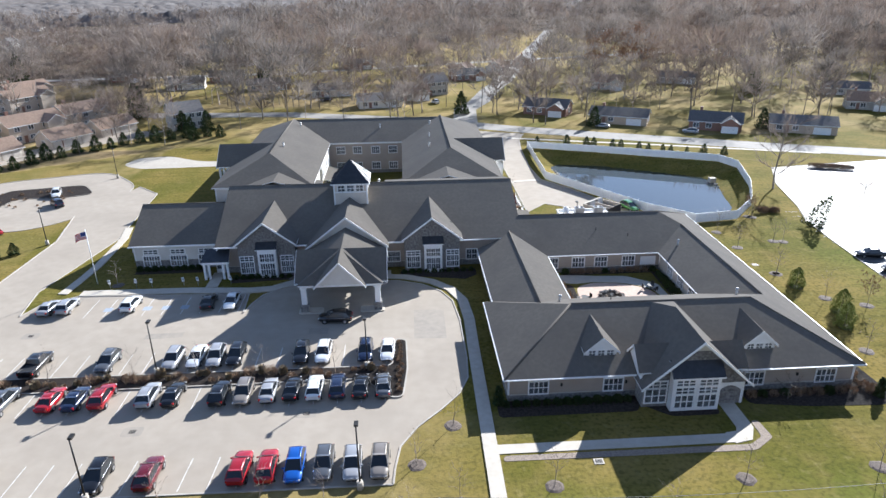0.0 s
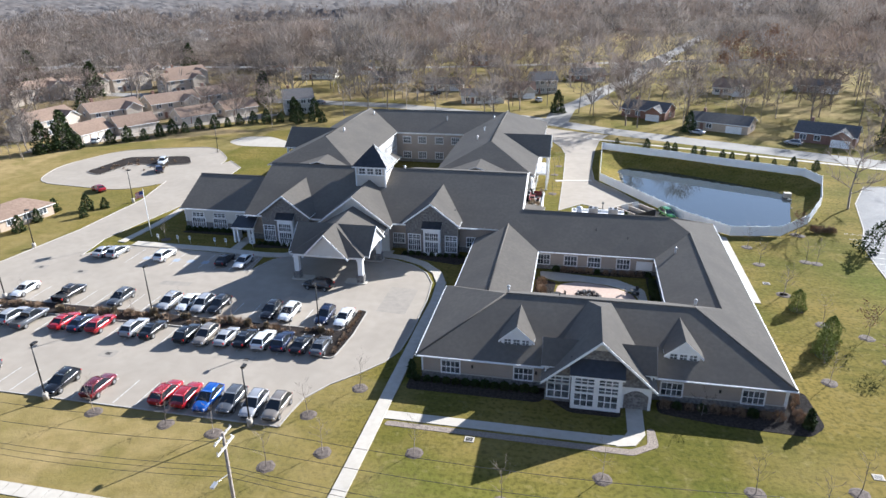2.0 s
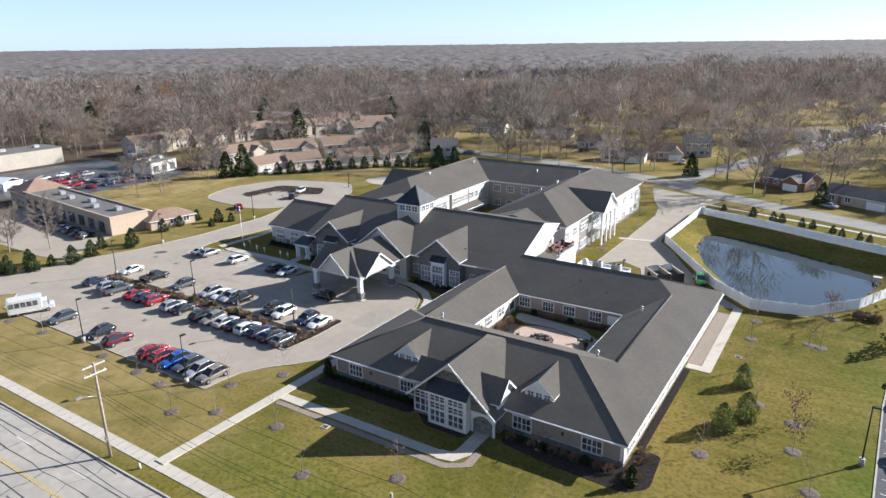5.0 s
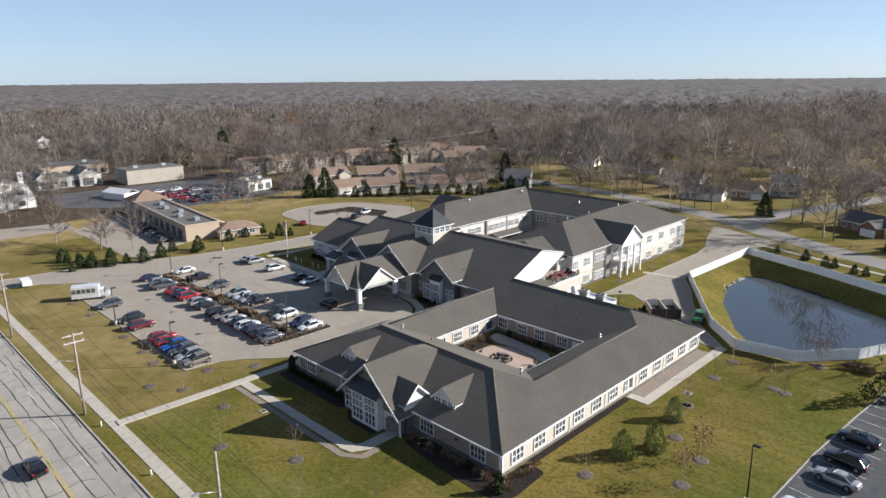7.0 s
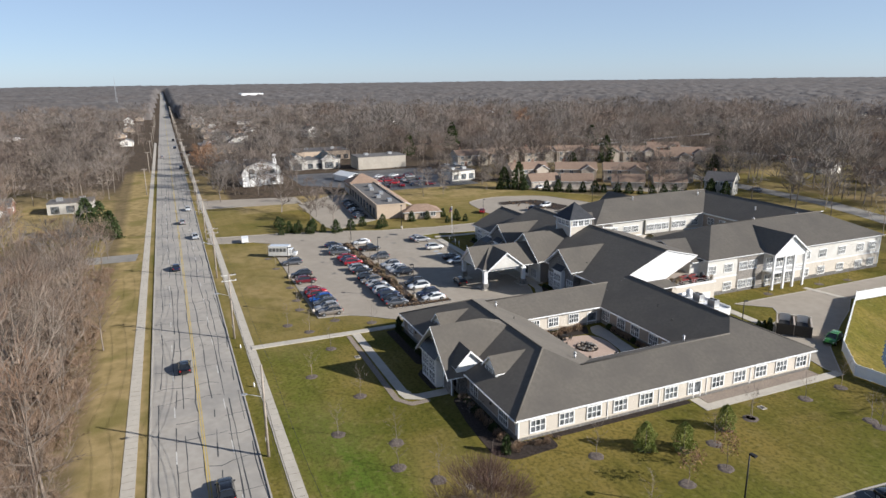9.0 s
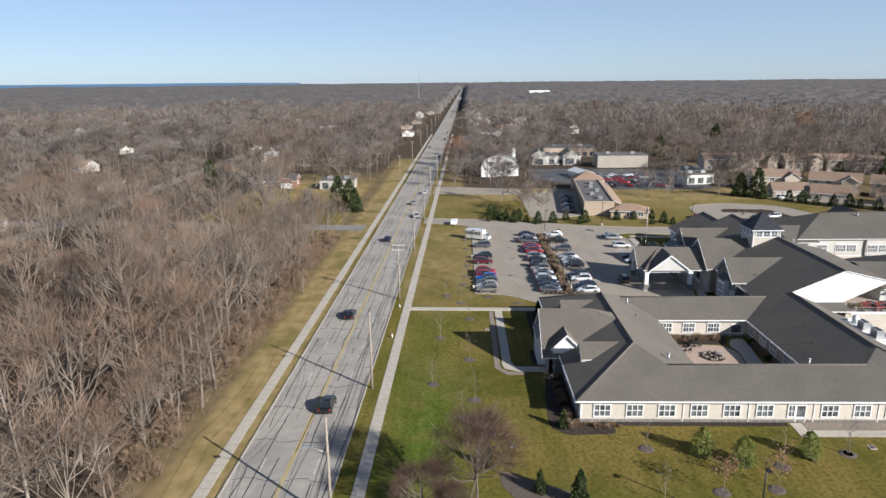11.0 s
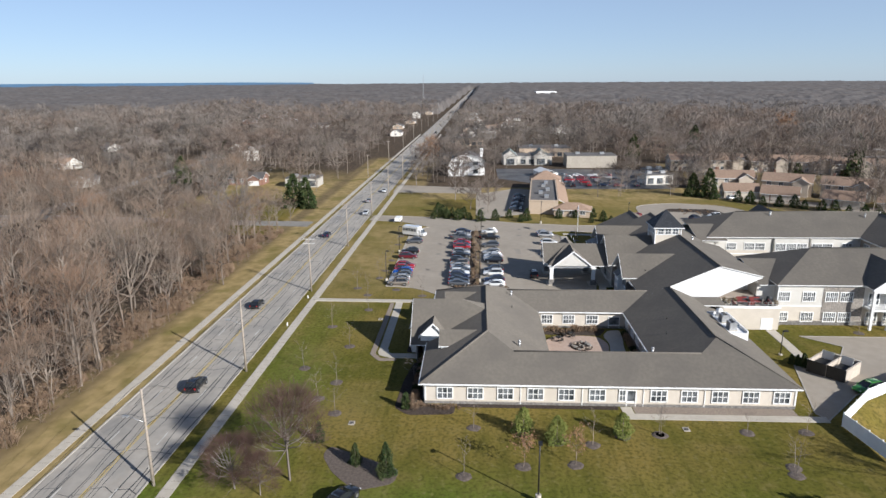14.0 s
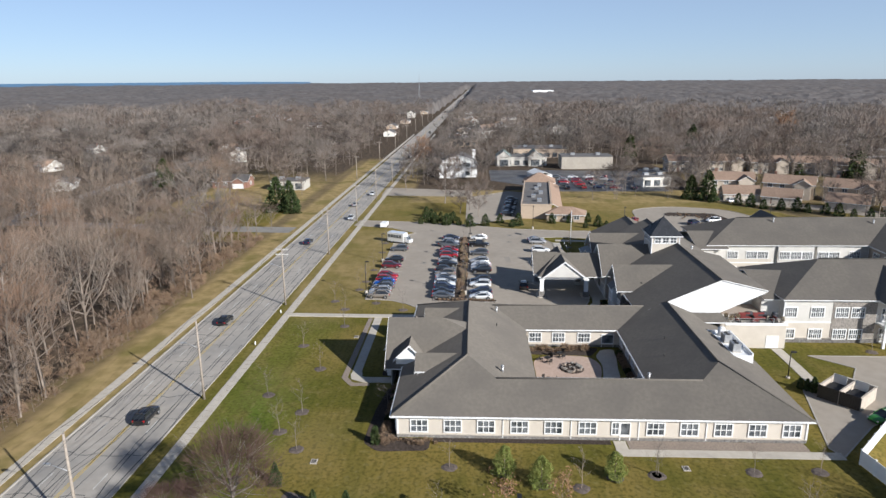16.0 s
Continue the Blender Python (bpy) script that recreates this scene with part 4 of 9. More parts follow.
        rake_boards(home, "y", cx, 2.1, 64.25, 4.85, 6.75, 0.07)
        for k in (-1, 0, 1):
            window(home, cx + k * 1.05, 64.55, 4.3, "S", 0.75, 0.6, 1, 1, 2, depth=0.06)
    # windows
    for x in (14.0, 22.55):
        window(home, x, 62.6, 0.85, "S", 2.1, 1.55, 2, 1, 2)
    for x in (38.95, 47.45):
        window(home, x, 62.6, 0.75, "S", 2.2, 1.6, 2, 1, 2)
    for y in (65.5, 69.7, 73.85, 78.0, 82.2, 86.4, 94.7, 98.8, 102.9, 107.0, 111.1):
        window(home, 50.9, y, 0.85, "E", 2.0, 1.55, 3, 1, 1)
    door(home, 50.9, 91.0, 0.05, "E", 1.1, 2.3)
    window(home, 50.9, 89.8, 0.85, "E", 0.75, 1.55, 1, 1, 2)
    for x in (22.9, 27.2, 30.9, 35.4):
        window(home, x, 96.6, 0.85, "S", 1.9, 1.6, 2, 1, 2)
    bm = bmesh.new()
    box(bm, 37.4, 39.9, 96.52, 96.6, 0.05, 2.3)
    wpart("double_door", bm, WHITE, home, "white double door")
    for y in (82.6, 86.5, 90.7):
        window(home, 21.4, y, 0.9, "E", 1.9, 1.5, 2, 1, 2)
    door(home, 21.4, 94.6, 0.03, "E", 1.8, 2.1)
    for y in (84, 88, 92):
        window(home, 40.6, y, 0.9, "W", 1.8, 1.5, 2, 1, 2)
    for x in (24.5, 30.5, 36.5):
        window(home, x, 80.4, 0.9, "N", 1.8, 1.5, 2, 1, 2)
    for y in (84, 89, 94):
        window(home, 11.8, y, 0.9, "W", 1.8, 1.5, 2, 1, 2)
    for y in (66, 71, 76):
        window(home, 10.6, y, 1.15, "W", 1.8, 1.45, 2, 1, 2)
    bm = bmesh.new()
    for x in (16.6, 24.0, 44.0):
        box(bm, x - 0.1, x + 0.1, 62.42, 62.6, 1.75, 2.1)
    wpart("wall_lamp", bm, BRONZE, home, "dark wall lantern")
    bm = bmesh.new()
    for y in (75.9, 84.3, 92.6, 100.8):
        box(bm, 50.9, 51.0, y, y + 0.1, 0.1, EV - 0.25)
    wpart("downpipe", bm, WHITE, home)
    for x, y in ((42.9, 76.2), (42.9, 95.7), (19.3, 76.2)):
        d = min(81 - y, 51.5 - x) if y < 80 else x - 40
        vent_pipe(home, x, y, EV + SL * max(d, 2.6))
    for x, y in ((36.0, 99.6), (31.0, 101.0), (26, 76)):
        bm = bmesh.new()
        z = EV + SL * (y - 96 if y > 90 else 81 - y)
        rod(bm, (x, y, z - 0.2), (x, y, z + 0.5), 0.06, 0.06, 6)
        wpart("vent_stack", bm, BRONZE, home)


courtyard_wing()


def glazed_bay(home, cx, y, w, z1, metal_top):
    """A white projecting bay with tall windows under a small dark metal roof."""
    bm = bmesh.new()
    box(bm, cx - w / 2, cx + w / 2, y - 0.9, y + 0.2, 0, z1)
    wpart("bay", bm, WHITE, home, "white projecting window bay")
    bm = bmesh.new()
    slab(bm, [(cx - w / 2 - 0.25, y - 1.25, z1), (cx + w / 2 + 0.25, y - 1.25, z1), (cx + w / 2 + 0.25, y + 0.1, z1 + 1.0), (cx - w / 2 - 0.25, y + 0.1, z1 + 1.0)], 0.16)
    wpart("bay_roof", bm, [metal_top, WHITE], home, "dark metal bay roof")
    window(home, cx, y - 0.9, 0.6, "S", w - 0.7, 1.9, 3, 1, 2)
    window(home, cx, y - 0.9, 2.85, "S", w - 0.7, 1.3, 3, 1, 2)


def main_block():
    home = tagged(empty("main_building", Matrix.Translation((-10, 108, 0))), "main care home block with stone gables, grey shingle roof and cupola", "building")
    S = 0.44
    rid = 10.94
    bm = bmesh.new()
    slab(bm, [(-31, 100, 4.96), (15.2, 100, 4.96), (16.6, 101.4, 5.576), (18.6, 99.4, 4.7), (18.6, 113.6, rid), (-31, 113.6, rid)])
    slab(bm, [(-31, 113.6, rid), (-4.0, 113.6, rid), (-4.0, 121.6, 7.42), (-31, 121.6, 7.42)])
    slab(bm, [(-4.0, 113.6, rid), (18.6, 113.6, rid), (18.6, 121.3, 9.1), (-4.0, 121.3, 9.1)])
    gable(bm, "x", 112.0, 9.0, -45.7, -30.9, 4.4, 8.6)
    wpart("roof", bm, [ROOF, WHITE], home, "grey-brown asphalt shingle gable roof")
    bm = bmesh.new()
    rod(bm, (-31, 113.6, rid), (18.6, 113.6, rid), 0.13, 0.13, 6)
    rod(bm, (-45.7, 112, 8.6), (-31, 112, 8.6), 0.13, 0.13, 6)
    wpart("ridge_cap", bm, ROOF, home)
    bm = bmesh.new()
    box(bm, -31.1, 11.5, 99.86, 99.99, 4.72, 4.93)
    box(bm, -45.8, -31.1, 102.86, 102.99, 4.16, 4.37)
    wpart("gutter", bm, WHITE, home, "white eaves gutter")
    walls(home, rect(-30.5, 18.0, 101.2, 121.0), 0, 4.9, SHADED_SIDING, stone=1.0, band=4.3)
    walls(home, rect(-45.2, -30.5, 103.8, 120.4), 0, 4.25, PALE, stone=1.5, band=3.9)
    # gable walls at the ends
    bm = bmesh.new()
    upright(bm, "x", [(100.6, 3.0), (113.3, 3.0), (113.3, 4.9), (121.2, 8.75), (121.2, 8.95), (113.6, 10.75), (100.6, 5.2)], 18.2)
    upright(bm, "x", [(113.0, 4.9), (121.2, 4.9), (121.2, 8.95), (113.6, 10.75), (113.0, 10.5)], 13.0)
    upright(bm, "x", [(113.7, 7.0), (121.2, 7.0), (121.2, 8.95), (113.7, 10.7)], -4.1)
    box(bm, 13.2, 18.2, 113.0, 113.2, 4.9, 10.4)
    for x, yc, hs, hn, e0, e1, r in ((-31.0, 113.6, 13.0, 7.6, 5.2, 7.5, 10.75), (-45.4, 112, 8.3, 8.3, 4.6, 4.6, 8.4)):
        upright(bm, "x", [(yc - hs, 3.0), (yc + hn, 3.0), (yc + hn, e1), (yc, r), (yc - hs, e0)], x)
    wpart("gable_wall", bm, WHITE, home, "white sided gable end")
    # stone gables with glazed bays
    for cx, sides in ((-22.75, ((-26.0, 2.0), (-19.6, 1.9))), (3.75, ((0.7, 2.0), (7.1, 1.9)))):
        bm = bmesh.new()
        gable(bm, "y", cx, 4.95, 98.6, 110.4, 5.6, 9.35)
        wpart("gable_roof", bm, [ROOF, WHITE], home)
        bm = bmesh.new()
        gable_end(bm, "y", cx, 4.5, 99.4, 0, 5.8, 9.0)
        wpart("gable_wall", bm, STONE, home, "stone-faced gable")
        bm = bmesh.new()
        box(bm, cx - 4.5, cx + 4.5, 99.6, 101.3, 0, 5.4)
        wpart("gable_side_wall", bm, STONE, home)
        rake_boards(home, "y", cx, 4.95, 98.65, 5.6, 9.35)
        glazed_bay(home, cx + 0.15, 99.4, 2.9, 5.0, SEAM)
        for x, w in sides:
            window(home, x, 99.4, 0.6, "S", w, 1.9, 3, 1, 2)
            window(home, x, 99.4, 2.65, "S", w, 0.75, 3, 1, 1)
    # white central gable behind the drive-through porch
    bm = bmesh.new()
    gable(bm, "y", -9.8, 6.6, 98.2, 110.0, 4.9, 10.0)
    wpart("gable_roof", bm, [ROOF, WHITE], home)
    bm = bmesh.new()
    gable_end(bm, "y", -9.8, 6.1, 99.0, 0, 5.1, 9.6)
    wpart("gable_wall", bm, PALE, home, "white sided central gable")
    bm = bmesh.new()
    box(bm, -15.9, -3.7, 99.2, 101.3, 0, 4.9)
    wpart("gable_side_wall", bm, SHADED_SIDING, home)
    rake_boards(home, "y", -9.8, 6.6, 98.25, 4.9, 10.0)
    door(home, -9.8, 99.0, 0.1, "S", 2.6, 2.4)
    for x in (-13.6, -6.2):
        window(home, x, 99.0, 0.7, "S", 2.0, 1.9, 3, 1, 2)
    window(home, -2.5, 101.2, 1.0, "S", 1.9, 1.7, 3, 1, 2)
    for x in (10.4,):
        window(home, x, 101.2, 1.0, "S", 1.7, 1.7, 2, 1, 2)
    # west front: tall windows with transoms
    for x in (-42.6, -38.2, -33.6):
        window(home, x, 103.8, 0.55, "S", 2.6, 1.7, 3, 1, 2)
        window(home, x, 103.8, 2.65, "S", 2.2, 0.7, 3, 1, 1)
    for y in (108, 112, 116):
        window(home, -45.2, y, 1.0, "W", 1.8, 1.6, 2, 1, 2)
    # small columned porch
    bm = bmesh.new()
    slab(bm, [(-33.0, 98.2, 3.1), (-28.6, 98.2, 3.1), (-28.9, 101, 4.3), (-32.7, 101, 4.3)], 0.25)
    wpart("side_porch_roof", bm, [SEAM, WHITE], home, "dark metal side porch roof")
    bm = bmesh.new()
    for x in (-32.6, -31.9, -29.7, -29.0):
        box(bm, x - 0.16, x + 0.16, 98.5, 98.82, 0, 2.7)
    box(bm, -32.9, -28.7, 98.4, 98.9, 2.6, 2.92)
    box(bm, -32.8, -32.5, 98.6, 101.2, 0, 2.9)
    wpart("side_porch", bm, WHITE, home, "white columned side porch")
    door(home, -30.8, 101.2, 0.05, "S", 1.1, 2.1)
    # cupola
    cx, cy, h = -9.55, 111.3, 2.75
    bm = bmesh.new()
    box(bm, cx - h, cx + h, cy - h, cy + h, 8.0, 12.5)
    wpart("cupola_wall", bm, CREAM, home, "sided cupola tower")
    bm = bmesh.new()
    for s in ("S", "E", "N", "W"):
        m = pose(cx, cy, 0, 0, 0, TURNS[s])
        box(bm, -h, h, -h - 0.04, -h - 0.002, 10.75, 10.95, 0, m)
        box(bm, -h, h, -h - 0.04, -h - 0.002, 12.2, 12.5, 0, m)
        for k in (-1, 1):
            box(bm, k * h - 0.12, k * h + 0.12, -h - 0.05, -h + 0.08, 8.5, 12.45, 0, m)
    wpart("cupola_trim", bm, WHITE, home, whole=True)
    o = h + 0.55
    bm = bmesh.new()
    base = [(cx - o, cy - o), (cx + o, cy - o), (cx + o, cy + o), (cx - o, cy + o)]
    for i in range(4):
        p, q = base[i], base[(i + 1) % 4]
        slab(bm, [(p[0], p[1], 12.45), (q[0], q[1], 12.45), (cx, cy, 15.9)], 0.2)
    wpart("cupola_roof", bm, [SEAM, WHITE], home, "dark standing-seam pyramid roof")
    bm = bmesh.new()
    for i in range(4):
        p, q = Vector((*base[i], 12.45)), Vector((*base[(i + 1) % 4], 12.45))
        top = Vector((cx, cy, 15.9))
        for k in range(1, 12):
            a = p.lerp(q, k / 12)
            f = 1 - abs(k / 6 - 1)
            m = p.lerp(q, 0.5)
            b = a + (top - m) * f
            rod(bm, a + Vector((0, 0, 0.03)), b + Vector((0, 0, 0.03)), 0.035, 0.035, 4)
    wpart("roof_seam", bm, SEAM, home, whole=True)
    for s, dx, dy in (("S", 0, -1), ("E", 1, 0), ("N", 0, 1), ("W", -1, 0)):
        for k in (-1, 0, 1):
            window(home, cx + dx * h + (k * 1.55 if dy else 0), cy + dy * h + (k * 1.55 if dx else 0), 11.0, s, 1.15, 1.05, 1, 1, 2)
    # flat-roofed service part and deck between the blocks
    bm = bmesh.new()
    box(bm, 10.5, 21.3, 113.8, 123.6, 0, 4.0)
    wpart("service_wall", bm, CREAM, home, "cream sided service block")
    bm = bmesh.new()
    box(bm, 10.4, 21.4, 113.7, 123.7, 4.0, 4.12)
    for x0, x1, y0, y1 in ((10.4, 21.4, 113.66, 113.86), (21.2, 21.42, 113.7, 123.7)):
        box(bm, x0, x1, y0, y1, 4.12, 4.42)
    wpart("service_parapet", bm, WHITE, home, "white deck parapet", whole=True)
    bm = bmesh.new()
    box(bm, 10.6, 21.1, 113.9, 123.5, 4.13, 4.16)
    wpart("service_roof", bm, CONCRETE, home)
    bm = bmesh.new()
    for y in (120.5, 121.52):
        box(bm, 21.3, 21.36, y, y + 1.0, 0.05, 2.2)
    wpart("service_door", bm, WHITE, home, "white double service door")
    vent_pipe(home, -5, 116, rid - S * 2.4)
    # low roof between the wing and the deck
    bm = bmesh.new()
    slab(bm, [(17.4, 107.6, 5.25), (22.0, 107.6, 4.72), (22.0, 113.9, 4.72), (17.4, 113.9, 5.25)], 0.18)
    wpart("low_roof", bm, [ROOF, WHITE], home, "low grey shingle roof beside the deck")
    bm = bmesh.new()
    box(bm, 18.2, 21.28, 112.9, 113.8, 0, 4.6)
    wpart("service_wall", bm, CREAM, home)
    bm = bmesh.new()
    for y in (115.0, 118.2, 121.4):
        box(bm, 21.26, 21.32, y, y + 0.06, 4.42, 5.2)
    for z in (4.75, 5.15):
        box(bm, 21.27, 21.31, 114.0, 123.5, z, z + 0.05)
    wpart("deck_rail", bm, STEEL, home, "thin grey deck rail", whole=True)
    bm = bmesh.new()
    for x, y in ((6.6, 103.2), (7.0, 103.2)):
        box(bm, x, x + 0.25, y, y + 0.25, 6.2, 6.9)
    wpart("vent_stack", bm, BRONZE, home)


main_block()


def porte_cochere():
    home = tagged(empty("porte_cochere", Matrix.Translation((-9.9, 91, 0))), "white-posted drive-through porch with crossing shingle gables", "porch")
    bm = bmesh.new()
    x0, x1, e = -15.9, -3.9, 4.5
    cx = (x0 + x1) / 2
    # ridge towards the building, hipped at the front
    slab(bm, [(x0, 85.4, e), (x1, 85.4, e), (cx, 89.9, 8.05)])
    slab(bm, [(x0, 85.4, e), (cx, 89.9, 8.05), (cx, 99.6, 8.05), (x0, 99.6, e)])
    slab(bm, [(x1, 85.4, e), (cx, 89.9, 8.05), (cx, 99.6, 8.05), (x1, 99.6, e)])
    gable(bm, "y", cx, 3.7, 84.7, 90.0, e - 0.05, 8.2)
    gable(bm, "x", 90.7, 4.4, x0 - 0.5, x1 + 0.6, e - 0.02, 7.9)
    wpart("roof", bm, [ROOF, WHITE], home, "grey-brown shingle crossing gables")
    bm = bmesh.new()
    gable_end(bm, "y", cx, 3.2, 85.2, e + 0.1, e + 0.35, 7.7)
    wpart("gable_wall", bm, PALE, home)
    bm = bmesh.new()
    gable_end(bm, "x", 90.7, 4.0, x1 + 0.15, e, e + 0.25, 7.5)
    gable_end(bm, "x", 90.7, 4.0, x0 - 0.25, e, e + 0.25, 7.5)
    wpart("gable_wall", bm, PALE, home)
    rake_boards(home, "y", cx, 3.7, 84.75, e - 0.05, 8.2)
    rake_boards(home, "x", 90.7, 4.4, x1 + 0.55, e - 0.02, 7.9)
    rake_boards(home, "x", 90.7, 4.4, x0 - 0.45, e - 0.02, 7.9)
    bm = bmesh.new()
    for y0, y1 in ((85.9, 86.4), (95.0, 95.5)):
        box(bm, x0 + 0.3, x1 - 0.3, y0, y1, 3.95, 4.5)
    for xx in (x0 + 0.3, x1 - 0.8):
        box(bm, xx, xx + 0.5, 86.4, 95.0, 3.95, 4.5)
    box(bm, x0 + 0.5, x1 - 0.5, 86.4, 99, 4.3, 4.4)
    wpart("beam", bm, WHITE, home, "white beams and soffit")
    for px, py in ((-15.2, 86.3), (-4.7, 86.3), (-15.2, 95.3), (-4.5, 95.3)):
        bm = bmesh.new()
        box(bm, px - 0.38, px + 0.38, py - 0.38, py + 0.38, 1.2, 4.1)
        box(bm, px - 0.5, px + 0.5, py - 0.5, py + 0.5, 3.7, 3.95)
        post = wpart("post", bm, WHITE, home, "white boxed post on a stone pier")
        bm = bmesh.new()
        box(bm, px - 0.55, px + 0.55, py - 0.55, py + 0.55, 0.1, 1.2)
        box(bm, px - 0.62, px + 0.62, py - 0.62, py + 0.62, 1.2, 1.3)
        pier = part("stone_pier", bm, STONE)
        pier.parent = post
        pier.matrix_parent_inverse = home.matrix_basis.inverted() @ home.matrix_basis
        bm = bmesh.new()
        lo, hi = (px - 2.6, px + 0.9) if px > -10 else (px - 0.9, px + 2.6)
        prism(bm, rounded(rect(lo, hi, py - 0.9, py + 0.9), 0.5), 0.0, 0.17)
        wpart("plinth", bm, CONCRETE, home)


porte_cochere()


def rear_building():
    home = tagged(empty("rear_building", Matrix.Translation((-9, 150, 0))), "two-storey U-shaped residential block, grey hip roof", "building")
    e, S = 7.7, 0.44

    def q(x, y, d):
        return (x, y, e + S * d)

    X0, X1, I0, I1, Y0, YN, IN = -37.2, 19.2, -17.9, -0.8, 123.6, 176.2, 158.2
    wr, er, nr = (X0 + I0) / 2, (I1 + X1) / 2, (YN + IN) / 2
    hw, he, hn = (I0 - X0) / 2, (X1 - I1) / 2, (YN - IN) / 2
    bm = bmesh.new()
    for a, b, r, h in ((X0, I0, wr, hw), (I1, X1, er, he)):
        slab(bm, [q(a, Y0, 0), q(b, Y0, 0), q(r, Y0 + h, h)])
    slab(bm, [q(X0, Y0, 0), q(wr, Y0 + hw, hw), q(wr, YN - hw, hw), q(X0, YN, 0)])
    slab(bm, [q(I0, Y0, 0), q(wr, Y0 + hw, hw), q(wr, IN + hw, hw), q(I0, IN, 0)])
    slab(bm, [q(X1, Y0, 0), q(er, Y0 + he, he), q(er, YN - he, he), q(X1, YN, 0)])
    slab(bm, [q(I1, Y0, 0), q(er, Y0 + he, he), q(er, IN + he, he), q(I1, IN, 0)])
    slab(bm, [q(I0, IN, 0), q(I1, IN, 0), q(er, IN + hn, hn), q(wr, IN + hn, hn)])
    slab(bm, [q(X0, YN, 0), q(X1, YN, 0), q(er, YN - hn, hn), q(wr, YN - hn, hn)])
    wpart("roof", bm, [ROOF, WHITE], home, "grey-brown asphalt shingle hip roof")
    bm = bmesh.new()
    rod(bm, q(wr, Y0 + hw, hw), q(wr, nr, hw), 0.14, 0.14, 6)
    rod(bm, q(er, Y0 + he, he), q(er, nr, he), 0.14, 0.14, 6)
    rod(bm, q(wr, nr, hn), q(er, nr, hn), 0.14, 0.14, 6)
    wpart("ridge_cap", bm, ROOF, home)
    for o in (rect(X0 + 0.6, I0 - 0.6, Y0 + 0.6, YN - 0.6), rect(I1 + 0.6, X1 - 0.6, Y0 + 0.6, YN - 0.6)):
        walls(home, o, 0.0, 3.6, CREAM, stone=0.8)
        walls(home, o, 3.6, 7.6, PALE, band=7.2, name="upper_wall")
        bm = bmesh.new()
        prism(bm, [(p[0] + (0.05 if p[0] > sum(v[0] for v in o) / 4 else -0.05), p[1] + (0.05 if p[1] > 150 else -0.05)) for p in o], 3.5, 3.75)
        wpart("belt_board", bm, WHITE, home)
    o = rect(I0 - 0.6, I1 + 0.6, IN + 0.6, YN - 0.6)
    walls(home, o, 0.0, 7.6, SHADED_SIDING, stone=0.8, band=7.2)
    # gabled balcony bays east and west
    for xe, s, xi in ((21.0, 1, er), (-39.6, -1, wr)):
        bm = bmesh.new()
        a, b = (xi, xe + 0.5) if s > 0 else (xe - 0.5, xi)
        gable(bm, "x", 144.0, 5.0, a, b, 7.65, 11.45)
        wpart("gable_roof", bm, [ROOF, WHITE], home)
        bm = bmesh.new()
        gable_end(bm, "x", 144.0, 4.5, xe - 0.1, 6.9, 7.75, 11.1)
        wpart("gable_wall", bm, WHITE, home, "white gable over balconies")
        rake_boards(home, "x", 144.0, 5.0, xe + s * 0.45, 7.65, 11.45)
        bm = bmesh.new()
        for y in (139.6, 142.6, 145.4, 148.4):
            box(bm, xe - 0.2, xe + 0.2, y - 0.2, y + 0.2, 0, 7.2)
        box(bm, min(xe, xe - s * 2.4), max(xe, xe - s * 2.4), 139.4, 148.6, 3.45, 3.8)
        box(bm, min(xe - s * 0.3, xe), max(xe - s * 0.3, xe), 139.4, 148.6, 6.8, 7.3)
        wpart("balcony_post", bm, WHITE, home)
        bm = bmesh.new()
        for z in (4.0, 4.75):
            box(bm, xe - 0.04, xe + 0.04, 139.6, 148.4, z, z + 0.08)
        for y in np.arange(139.8, 148.4, 0.25):
            box(bm, xe - 0.02, xe + 0.02, y, y + 0.04, 4.0, 4.8)
        wpart("balcony_rail", bm, WHITE, home, whole=True)
        bm = bmesh.new()
        xw = X1 - 0.6 if s > 0 else X0 + 0.6
        box(bm, min(xw, xw + s * 0.06), max(xw, xw + s * 0.06), 132.1, 139.2, 0, 7.2)
        wpart("stone_strip", bm, PALESTONE, home, "grey and tan stone wall strip")
        for y in (141, 144, 147):
            for z in (0.4, 4.0):
                window(home, xw, y, z, "E" if s > 0 else "W", 1.8, 2.1, 2, 1, 2)
    for y in (125.2, 129.65, 133.6, 136.2, 152, 157, 163, 169, 173):
        for z in (0.75, 4.6):
            window(home, X1 - (0.54 if 132 < y < 139 else 0.6), y, z, "E", 2.0, 1.6, 3, 1, 2)
            window(home, X0 + (0.54 if 132 < y < 139 else 0.6), y, z, "W", 2.0, 1.6, 3, 1, 2)
    for x in (4, 9, 14):
        window(home, x, Y0 + 0.6, 4.9, "S", 1.9, 1.6, 2, 1, 2)
    for x in (-15.6, -11.6, -7.2, -3.0):
        for z in (1.0, 4.9):
            window(home, x, IN + 0.6, z, "S", 1.9, 1.6, 2, 1, 2)
    bm = bmesh.new()
    box(bm, I0 - 0.62, I0 - 0.1, 139.2, 146.9, 3.76, 7.3)
    box(bm, I0 - 0.62, I0 - 0.1, 147.5, 152.7, 3.76, 7.3)
    wpart("window_bay", bm, PALE, home, "shallow pale sided window bay")
    bm = bmesh.new()
    box(bm, I0 - 0.62, I0 - 0.58, 124.3, 138.0, 3.76, 4.45)
    box(bm, I0 - 0.62, I0 - 0.58, 153.2, 158.0, 3.76, 4.45)
    wpart("apron_wall", bm, CREAM, home)
